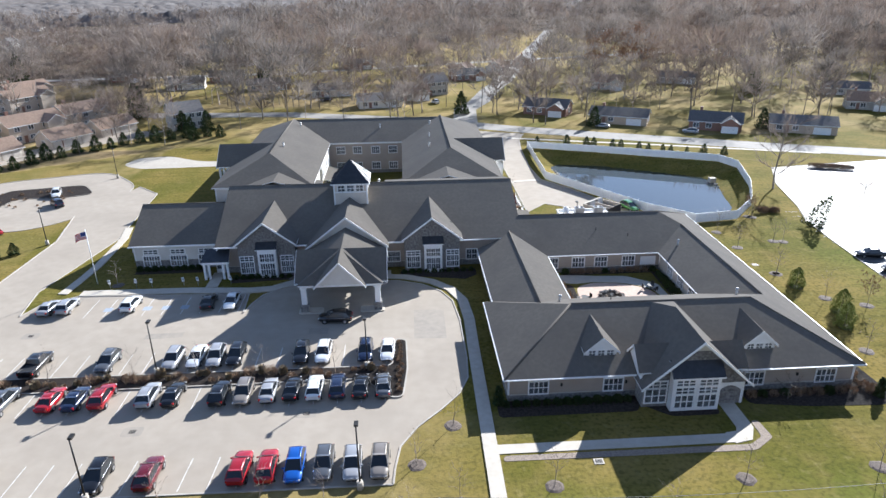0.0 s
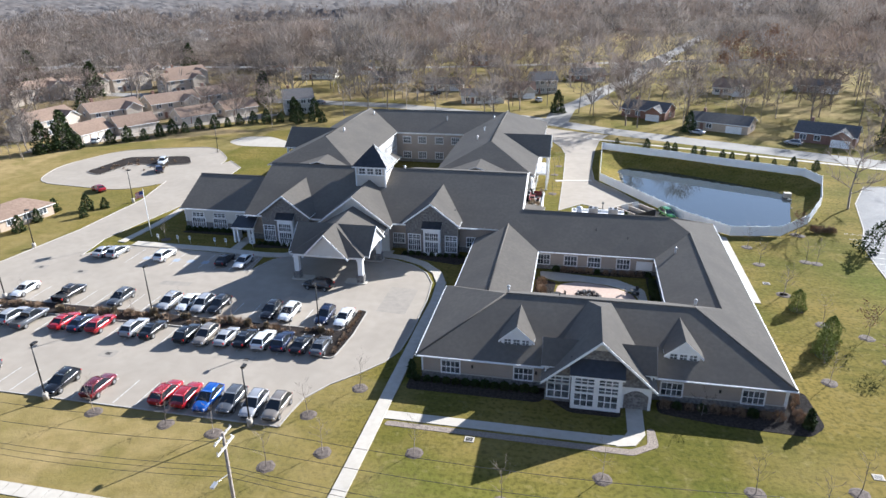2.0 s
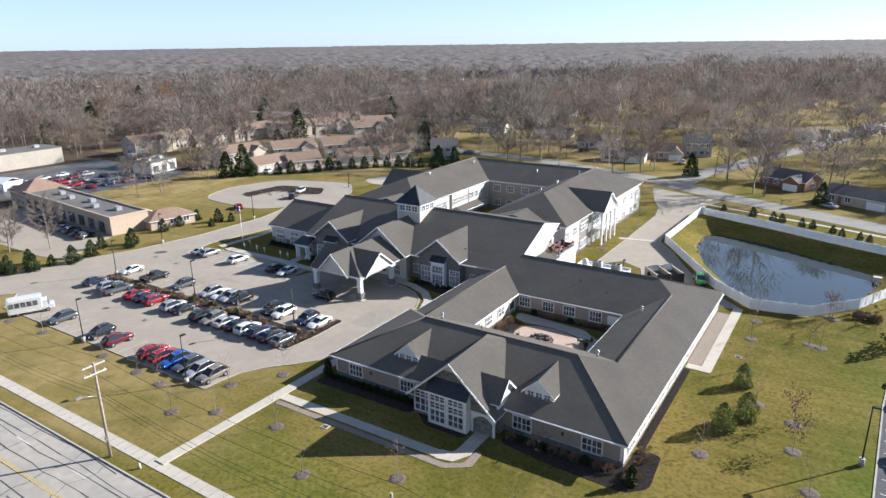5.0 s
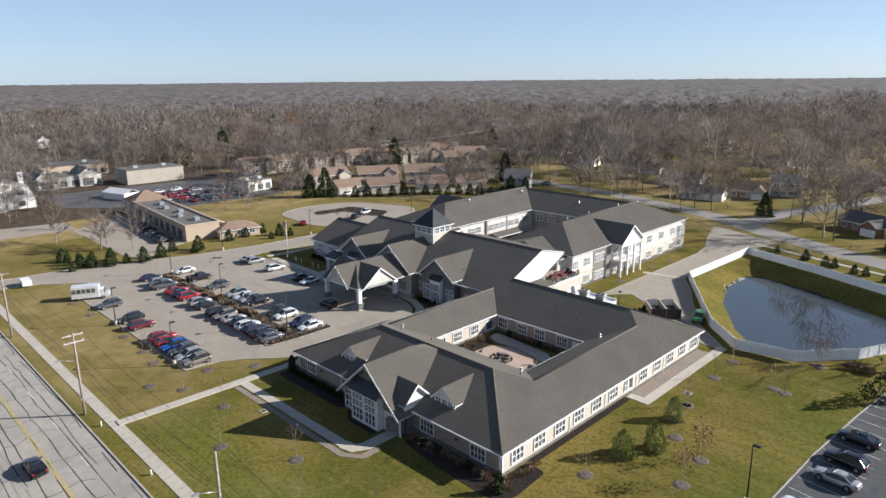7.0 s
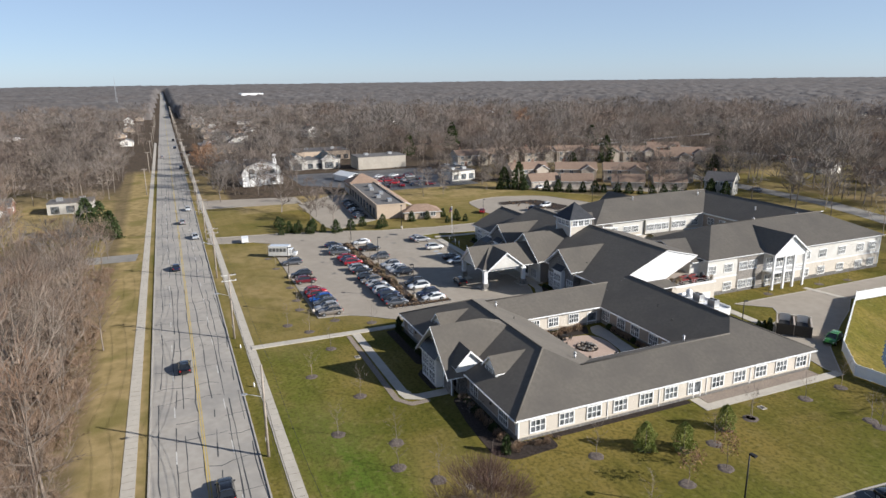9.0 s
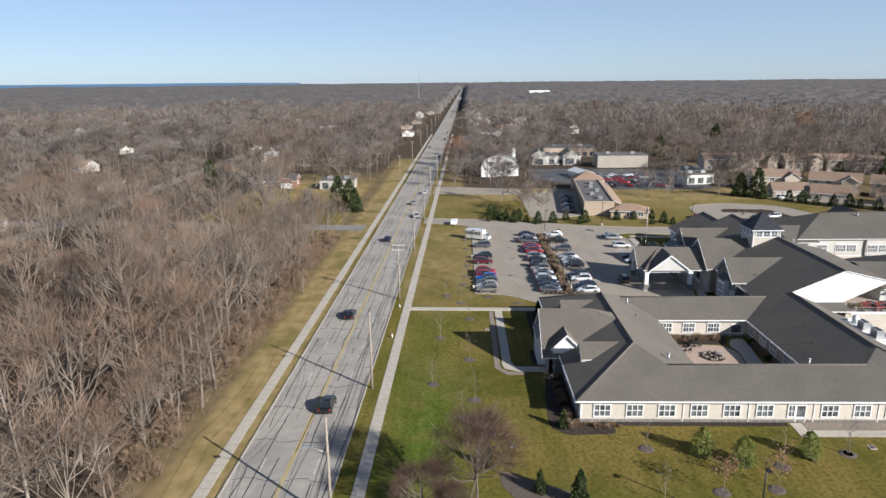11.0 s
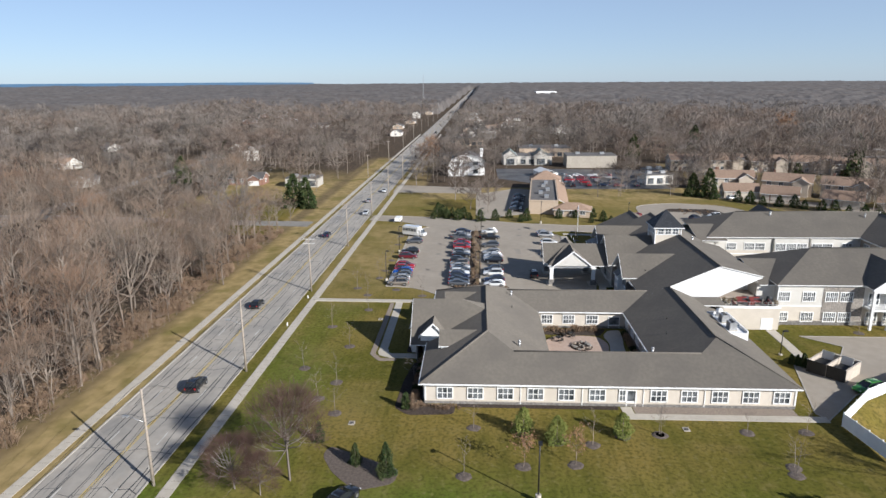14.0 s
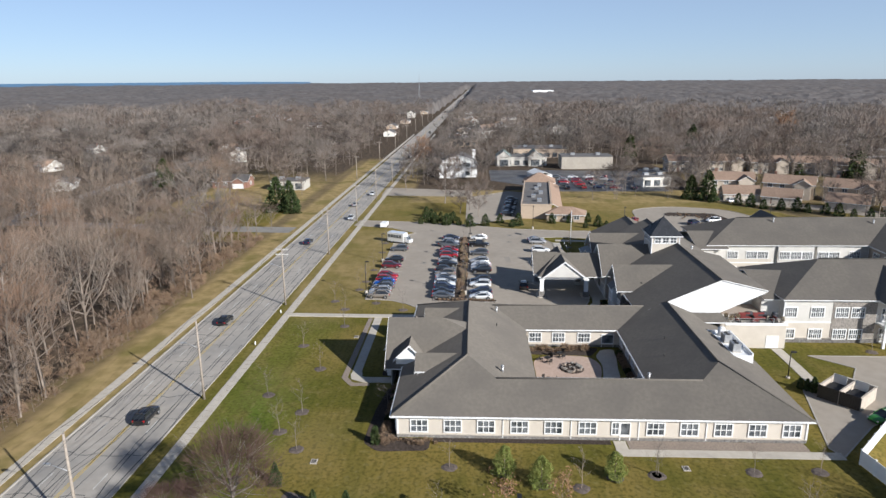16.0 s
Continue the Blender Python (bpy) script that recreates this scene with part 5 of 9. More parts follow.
    for y in (129.6, 133.75, 136.15, 140.65, 143.1, 145.5, 148.9, 151.25, 155.9):
        window(home, I0 - (0.1 if 139 < y < 153 else 0.6), y, 4.65, "E", 2.1, 1.5, 3, 1, 2)
        window(home, I0 - 0.6, y, 1.0, "E", 2.0, 1.6, 3, 1, 2)
    for y in (127, 131, 136.5, 139, 141.5, 147, 149.5, 154):
        for z in (1.0, 4.9):
            window(home, I1 + 0.6, y, z, "W", 1.9, 1.6, 2, 1, 2)
    # low lean-to roofs toward the main block
    bm = bmesh.new()
    gable(bm, "y", -25.0, 8.5, 121.2, 128, 7.2, 9.4)
    gable(bm, "y", 8.0, 9.5, 121.2, 128, 7.2, 9.6)
    wpart("link_roof", bm, [ROOF, WHITE], home)
    bm = bmesh.new()
    box(bm, -33, -17, 121.0, 125, 0, 7.2)
    box(bm, -1, 17, 121.0, 125, 4.2, 7.2)
    wpart("link_wall", bm, PALE, home)
    bm = bmesh.new()
    slab(bm, [(I0 - 0.6, 141, 3.9), (I0 - 0.6, 152, 3.9), (I0 + 2.6, 152, 3.1), (I0 + 2.6, 141, 3.1)], 0.2)
    wpart("patio_roof", bm, [ROOF, WHITE], home)
    for x, y in ((wr + 2.2, 163), (wr + 1.6, 141), (6.2, 163), (5.6, 150), (-6, 163.5), (5.2, 141.5)):
        d = min(x - X0, abs(I0 - x)) if x < -15 else (min(abs(x - I1), X1 - x) if x > 0 else y - IN)
        vent_pipe(home, x, y, e + S * max(d, 1.0))


rear_building()


# ---- trees and woods ----
def branchy(seed, height, crown, limbs, twigs, sides=3, trunk=0.25, twig_width=0.05, clear=0.3, up_bias=0.9, branches=0):
    """Arrays of vertices and triangles of a bare deciduous tree: trunk, limbs, branches and twigs; also how many triangles are wood."""
    r = np.random.RandomState(seed)
    V, F = [], []

    def seg(a, b, r0, r1, n):
        a, b = np.array(a), np.array(b)
        d = (b - a) / (np.linalg.norm(b - a) + 1e-9)
        u = np.cross(d, [0.3, 0.5, 0.81])
        u /= np.linalg.norm(u)
        w = np.cross(d, u)
        k = len(V)
        for c, rr in ((a, r0), (b, r1)):
            for i in range(n):
                t = 2 * math.pi * i / n
                V.append(c + rr * (math.cos(t) * u + math.sin(t) * w))
        for i in range(n):
            j = (i + 1) % n
            F.append((k + i, k + j, k + n + j))
            F.append((k + i, k + n + j, k + n + i))

    top = np.array([r.uniform(-0.06, 0.06) * height, r.uniform(-0.06, 0.06) * height, height * 0.86])
    path = [np.zeros(3)]
    for k in range(1, 5):
        path.append(top * k / 4 + np.append(r.uniform(-0.02, 0.02, 2) * height, 0))
    for k in range(4):
        seg(path[k], path[k + 1], trunk * (1 - 0.21 * k), trunk * (1 - 0.21 * (k + 1)), max(sides, 5) if sides > 3 else 3)
    tips = []
    for i in range(limbs):
        f = clear + (0.97 - clear) * (i + r.rand()) / limbs
        base = path[min(3, int(f * 4))] + (path[min(4, int(f * 4) + 1)] - path[min(3, int(f * 4))]) * (f * 4 % 1)
        az = 2.4 * i + r.uniform(-0.5, 0.5)
        reach = crown * (1.05 - 0.75 * abs(f - 0.5)) * r.uniform(0.7, 1.1)
        rise = height * r.uniform(0.12, 0.30) * up_bias
        mid = base + np.array([math.cos(az) * reach * 0.5, math.sin(az) * reach * 0.5, rise * 0.45])
        end = base + np.array([math.cos(az + 0.3) * reach, math.sin(az + 0.3) * reach, rise])
        rr = trunk * 0.42 * (1.1 - f * 0.6)
        seg(base, mid, rr, rr * 0.65, sides)
        seg(mid, end, rr * 0.65, rr * 0.2, sides)
        tips += [(base, mid), (mid, end), (mid, end)]
    tips.append((path[3], path[4]))
    if branches:
        for a, b in list(tips):
            for _ in range(branches):
                q = a + (b - a) * r.uniform(0.2, 1.0)
                d = (b - a) / (np.linalg.norm(b - a) + 1e-6) + r.uniform(-0.8, 0.8, 3) + np.array([0, 0, 0.45])
                e = q + d / np.linalg.norm(d) * height * r.uniform(0.10, 0.2)
                seg(q, e, trunk * 0.12, trunk * 0.03, 3)
                tips.append((q, e))
    wood = len(F)
    per = max(1, twigs // len(tips))
    for a, b in tips:
        for _ in range(per):
            t = r.uniform(0.15, 1.0)
            p = a + (b - a) * t
            d = (b - a) / (np.linalg.norm(b - a) + 1e-6) + r.uniform(-0.9, 0.9, 3) + np.array([0, 0, 0.5 * up_bias])
            d /= np.linalg.norm(d)
            ln = height * r.uniform(0.07, 0.17)
            side = np.cross(d, r.uniform(-1, 1, 3))
            side /= np.linalg.norm(side) + 1e-6
            k = len(V)
            V.extend((p - side * twig_width, p + side * twig_width, p + d * ln))
            F.append((k, k + 1, k + 2))
    return np.array(V), np.array(F), wood


def domed(seed, height, crown, twigs, width, limbs=0, trunk=0.24, length=1.0, middle=0.48, upper=0.75, boughs=11, forks=0):
    """A lighter bare tree: a trunk, limbs to the boughs of a rounded crown, and fine twigs in a tuft round each bough."""
    r = np.random.RandomState(seed)
    V, F = [], []

    def bar(a, b, r0, r1):
        a, b = np.array(a, float), np.array(b, float)
        d = (b - a) / (np.linalg.norm(b - a) + 1e-9)
        u = np.cross(d, [0.3, 0.5, 0.81])
        u /= np.linalg.norm(u)
        w = np.cross(d, u)
        k = len(V)
        for c, rr in ((a, r0), (b, r1)):
            for t in (0, 2.1, 4.2):
                V.append(c + rr * (math.cos(t) * u + math.sin(t) * w))
        for i in range(3):
            j = (i + 1) % 3
            F.extend(((k + i, k + j, k + 3 + j), (k + i, k + 3 + j, k + 3 + i)))

    lean = np.array([r.uniform(-0.04, 0.04) * height, r.uniform(-0.04, 0.04) * height, 0])
    fork = height * r.uniform(0.16, 0.34)
    bar((0, 0, 0), lean * 0.5 + [0, 0, fork], trunk, trunk * 0.8)
    bar(lean * 0.5 + [0, 0, fork], lean + [0, 0, height * 0.8], trunk * 0.75, trunk * 0.2)
    tufts = []
    for i in range(boughs):
        t = 2.4 * i + r.uniform(-0.5, 0.5)
        rise = r.uniform(-0.45, 1.0) if r.rand() > upper * 0.5 else r.uniform(0.4, 1.0)
        flat = math.sqrt(max(0.05, 1 - rise * abs(rise) * 0.9))
        out = crown * flat * r.uniform(0.55, 0.8)
        tufts.append(lean + np.array([math.cos(t) * out, math.sin(t) * out, height * middle + rise * height * (0.86 - middle)]))
    for i in range(min(limbs, boughs)):
        base = lean * 0.6 + [0, 0, r.uniform(fork * 0.9, max(fork, tufts[i][2] * 0.72))]
        knee = base * 0.45 + tufts[i] * 0.55 + [0, 0, -0.05 * height]
        bar(base, knee, trunk * 0.5, trunk * 0.3)
        bar(knee, tufts[i], trunk * 0.3, trunk * 0.1)
        for _ in range(forks):
            bar(knee * 0.6 + tufts[i] * 0.4, tufts[i] + r.normal(size=3) * crown * 0.24, trunk * 0.2, trunk * 0.05)
    wood = len(F)
    spread = crown * 0.36
    for n in range(twigs):
        c = tufts[n % boughs]
        q = r.normal(size=3)
        q /= np.linalg.norm(q)
        q[2] = abs(q[2]) if r.rand() < 0.6 else q[2] * 0.6
        a = c + q * spread * r.uniform(0.1, 0.85) * [1.0, 1.0, 0.8]
        d = q + (c - lean - [0, 0, height * 0.4]) / crown * 0.5 + r.uniform(-0.4, 0.4, 3) + [0, 0, 0.3]
        d /= np.linalg.norm(d)
        side = np.cross(d, r.uniform(-1, 1, 3))
        side /= np.linalg.norm(side) + 1e-6
        k = len(V)
        V.extend((a - side * width, a + side * width, a + d * height * length * r.uniform(0.10, 0.18)))
        F.append((k, k + 1, k + 2))
    return np.array(V), np.array(F), wood


def scattered(kinds, places, sizes, seed):
    """Many copies of tree arrays at plan places, joined."""
    r = np.random.RandomState(seed)
    Vs, Fs, Ms, n = [], [], [], 0
    for i, ((x, y), s) in enumerate(zip(places, sizes)):
        V, F, wood = kinds[r.randint(len(kinds))]
        t = r.uniform(0, 2 * math.pi)
        c, sn = math.cos(t), math.sin(t)
        k = s * r.uniform(0.85, 1.15)
        W = np.empty_like(V)
        W[:, 0], W[:, 1], W[:, 2] = x + k * (c * V[:, 0] - sn * V[:, 1]), y + k * (sn * V[:, 0] + c * V[:, 1]), s * V[:, 2]
        Vs.append(W)
        Fs.append(F + n)
        Ms.append((np.arange(len(F)) >= wood).astype(np.int32))
        n += len(V)
    return np.concatenate(Vs), np.concatenate(Fs), np.concatenate(Ms)


def woods():
    r = np.random.RandomState(11)
    near_kinds = [domed(s, 14.5 + 1.5 * (s % 3), 4.6 + 0.8 * (s % 4), 640, 0.024, 14, 0.14 + 0.05 * (s % 3), 0.75, 0.60, boughs=15, forks=4) for s in range(8)]
    near_kinds += [branchy(s, 16.5, 4.8, 12, 700, trunk=0.24, twig_width=0.018, clear=0.36, up_bias=0.9, branches=2) for s in range(4)]
    near_kinds += [branchy(12 + s, 9.0, 3.2, 8, 380, trunk=0.08, twig_width=0.018, clear=0.15, branches=1) for s in range(3)]
    low_kinds = [branchy(16 + s, 3.4, 1.7, 7, 230, trunk=0.03, twig_width=0.022, clear=0.0, branches=1) for s in range(4)]
    mid_kinds = [domed(20 + s, 15.5, 5.6, 290, 0.07, 7, 0.14, boughs=15) for s in range(7)]
    far_kinds = [domed(40 + s, 16.0, 6.4, 74, 0.16, 0, 0.13, 1.15, boughs=11) for s in range(6)]
    # ground that the film passes over: a wide wedge west, north and south-west of the site
    n = 60000
    ang = r.uniform(radians(-40), radians(142), n)
    rad = np.sqrt(r.uniform(0, 1, n)) * 1150
    x, y = 30 - rad * np.sin(ang), 40 + rad * np.cos(ang)
    keep = r.uniform(0, 1, n) < woods_at(x, y) * 0.5
    for hx, hy in HOUSE_SPOTS:
        keep &= np.hypot(x - hx, y - hy) > 11
    for x0, x1, y0, y1 in CLEARINGS:
        keep &= ~((x > x0) & (x < x1) & (y > y0) & (y < y1))
    for line, w in STREETS:
        for (ax, ay), (bx, by) in zip(line, line[1:]):
            t = np.clip(((x - ax) * (bx - ax) + (y - ay) * (by - ay)) / ((bx - ax) ** 2 + (by - ay) ** 2), 0, 1)
            keep &= np.hypot(x - ax - t * (bx - ax), y - ay - t * (by - ay)) > w / 2 + 1.5
    x, y = x[keep], y[keep]
    # extra trees along the south side of the main road
    m = 320
    ex, ey = r.uniform(-70, 125, m), 11.5 - 105 * r.uniform(0, 1, m) ** 1.5
    x, y = np.append(x, ex), np.append(y, ey)
    size = r.uniform(0.5, 1.35, len(x)) * (0.95 + 0.22 * np.sin(x * 0.03) * np.sin(y * 0.037 + 1) + 0.14 * np.sin(x * 0.071 + y * 0.05))
    size *= np.where((y > 190) & (x > -130), 1.3, 1.0)
    size = np.where((y < 16) & (y > 4) & (x > -70), np.minimum(size, 0.7 + 0.07 * (16 - y)), size)
    d = np.minimum(np.hypot(x - 30, y - 10), np.hypot(x - 125, y - 60))
    zone = np.where((d < 165) & (y < 16), 0, np.where(d < 400, 1, 2))
    zone = np.where(d > 800, 9, zone)
    for k, (name, kinds, label) in enumerate((("near_woods", near_kinds, "leafless grey-brown winter woods beside the road"), ("middle_woods", mid_kinds, "leafless grey-brown winter woods among houses"), ("far_woods", far_kinds, "leafless grey-brown winter woods in the distance"))):
        c = zone == k
        V, F, M = scattered(kinds, list(zip(x[c], y[c])), size[c], 3 + k)
        me = tri_mesh(name, V, F)
        me.materials.append(WOODBARK)
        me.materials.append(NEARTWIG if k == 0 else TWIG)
        me.polygons.foreach_set("material_index", M)
        tagged(new(name, me), label, "woods", kind="stuff")
    # undergrowth along the southern verge
    ux = r.uniform(-50, 128, 330)
    uy = 12.6 - 10.0 * r.uniform(0, 1, 330) ** 1.6
    V, F, M = scattered(low_kinds, list(zip(ux, uy)), r.uniform(0.5, 1.25, 330), 9)
    me = tri_mesh("undergrowth", V, F)
    me.materials.append(WOODBARK)
    me.materials.append(THICKET)
    me.polygons.foreach_set("material_index", M)
    tagged(new("undergrowth", me), "tan-brown leafless thicket at the edge of the woods", "undergrowth", kind="stuff")
    # the canopy beyond: an uneven sheet of crowns to the horizon
    a = np.radians(np.arange(-46, 152.01, 0.26))
    rr = 790 * (4900 / 790) ** (np.linspace(0, 1, 175))
    A, R = np.meshgrid(a, rr)
    X, Y = 30 - R * np.sin(A), 40 + R * np.cos(A)
    big = np.sin(X * 0.006 + 0.5) * np.sin(Y * 0.007) + np.sin(X * 0.013 - Y * 0.011)
    Z = 9.0 + 3.0 * big * 0.5 + r.uniform(-2.2, 2.4, X.shape) + 1.6 * np.sin(X * 0.09 + 3 * np.sin(Y * 0.017)) * np.sin(Y * 0.08) + 14.0 * np.clip((R - 1500) / 3400, 0, 1)
    onroad = np.abs(Y - road_y(X)) < 16
    Z = np.where(onroad & (R < 3300), -2.0, Z)
    Z[0, :] = -1.0
    nx = X.shape[1]
    i = np.arange(X.shape[0] - 1)[:, None] * nx + np.arange(nx - 1)[None, :]
    F = np.concatenate([np.stack([i, i + 1, i + nx + 1], -1).reshape(-1, 3), np.stack([i, i + nx + 1, i + nx], -1).reshape(-1, 3)])
    me = tri_mesh("distant_canopy", np.stack([X, Y, Z], -1).reshape(-1, 3), F)
    me.materials.append(CANOPY)
    tagged(new("distant_canopy", me), "distant brown winter tree canopy reaching the horizon", "woods", kind="stuff")


HOUSE_SPOTS = [(-29, 276), (-6, 256), (3, 270), (30, 310), (50, 228), (70, 211), (96, 198), (-9, 249), (162, 224), (120, 192), (86, 278), (152, 249), (172, 255), (-71, 219), (-82, 320), (-95, 300), (47, 336), (67, 368), (-23, 359), (-36, 268)]
# shops, yards and drives where no tree stands
CLEARINGS = [(-140, -80, 76, 110), (-84, -66, 30, 120), (-200, -136, 84, 156), (-148, -122, 34, 74), (-196, -179, 58, 76), (-222, -200, 112, 145), (-232, -212, 80, 114), (-236, -216, 48, 72), (-275, -250, 92, 128), (-345, -318, 46, 78), (-416, -385, 60, 90), (-152, -138, -14, 6), (-112, -60, 110, 170), (-100, -60, 34, 70)]
HOUSE_SPOTS += [(-135, 172), (-129, 181), (-125, 190.5), (-114, 207.5), (-106, 226), (-195, 173), (-195, 191), (-190, 209.5), (-187, 228), (-176.5, 242), (-168, 259), (-141, 258), (-178, 284), (-150, 276), (-118.3, 169.8), (-111.3, 181.9), (-100.1, 198.8), (-92, 213), (-112, 172), (-104, 186), (-92, 204), (-122, 199), (-110, 190)]
woods()


# ---- vehicles ----
def wheel_meshes():
    bm = bmesh.new()
    rod(bm, (-0.12, 0, 0), (0.12, 0, 0), 0.34, 0.34, 14)
    tyre = bpy.data.meshes.new("wheel")
    bm.to_mesh(tyre)
    bm.free()
    tyre.materials.append(RUBBER)
    bm = bmesh.new()
    rod(bm, (-0.125, 0, 0), (0.125, 0, 0), 0.21, 0.21, 10)
    rim = bpy.data.meshes.new("rim")
    bm.to_mesh(rim)
    bm.free()
    rim.materials.append(RIM)
    return tyre, rim


TYRE, RIMS = wheel_meshes()
# stations along the body: y, underside, top, half width; then cabin: rear base, front base, rear roof, front roof, belt, roof height, its half width
SHAPES = {
    "saloon": ([(-2.38, 0.40, 0.78, 0.62), (-2.30, 0.30, 0.94, 0.74), (-2.05, 0.24, 1.01, 0.84), (-1.4, 0.20, 1.02, 0.90), (0.0, 0.18, 0.96, 0.91), (0.9, 0.18, 0.94, 0.91), (1.5, 0.20, 0.89, 0.89), (2.0, 0.24, 0.80, 0.83), (2.28, 0.28, 0.70, 0.72), (2.40, 0.36, 0.58, 0.56)], (-1.95, 1.3, -0.92, 0.1, 0.95, 1.45, 0.82)),
    "suv": ([(-2.34, 0.46, 0.98, 0.68), (-2.28, 0.34, 1.08, 0.80), (-2.1, 0.28, 1.13, 0.88), (-1.4, 0.24, 1.13, 0.93), (0.0, 0.23, 1.09, 0.94), (0.9, 0.23, 1.06, 0.94), (1.5, 0.24, 1.02, 0.92), (2.0, 0.28, 0.95, 0.86), (2.25, 0.33, 0.86, 0.76), (2.36, 0.42, 0.72, 0.6)], (-2.2, 1.3, -1.5, 0.12, 1.06, 1.68, 0.86)),
    "pickup": ([(-2.85, 0.5, 1.06, 0.86), (-2.8, 0.42, 1.12, 0.94), (-1.5, 0.35, 1.12, 0.96), (0.0, 0.33, 1.12, 0.97), (1.3, 0.33, 1.10, 0.97), (2.0, 0.35, 1.06, 0.95), (2.55, 0.4, 0.98, 0.88), (2.8, 0.5, 0.82, 0.72)], (-0.8, 1.6, -0.55, 0.75, 1.12, 1.82, 0.9)),
}
paints = {}


def paint(name, c, metal=0.25):
    if name not in paints:
        m = mat(name + "_car_paint", c, None, 1, 0.22, metal=metal)
        m.node_tree.nodes["Principled BSDF"].inputs["Coat Weight"].default_value = 0.8
        paints[name] = m
    return paints[name]


COLOURS = {"black": (0.012, 0.012, 0.014), "navy": (0.014, 0.022, 0.055), "red": (0.33, 0.012, 0.02), "maroon": (0.13, 0.01, 0.018), "blue": (0.015, 0.09, 0.38), "silver": (0.36, 0.36, 0.37),
           "grey": (0.10, 0.105, 0.115), "white": (0.78, 0.78, 0.77), "tan": (0.24, 0.21, 0.18), "green": (0.05, 0.21, 0.03)}


def loft(bm, rings, smooth=True, mi=0):
    """Closed rings of points joined into a skin with end caps."""
    vs = [[bm.verts.new(p) for p in ring] for ring in rings]
    n = len(vs[0])
    for p, q in zip(vs, vs[1:]):
        for i in range(n):
            j = (i + 1) % n
            f = bm.faces.new((p[j], p[i], q[i], q[j]))
            f.smooth, f.material_index = smooth, mi
    bm.faces.new(vs[0][::-1]).material_index = mi
    bm.faces.new(vs[-1]).material_index = mi


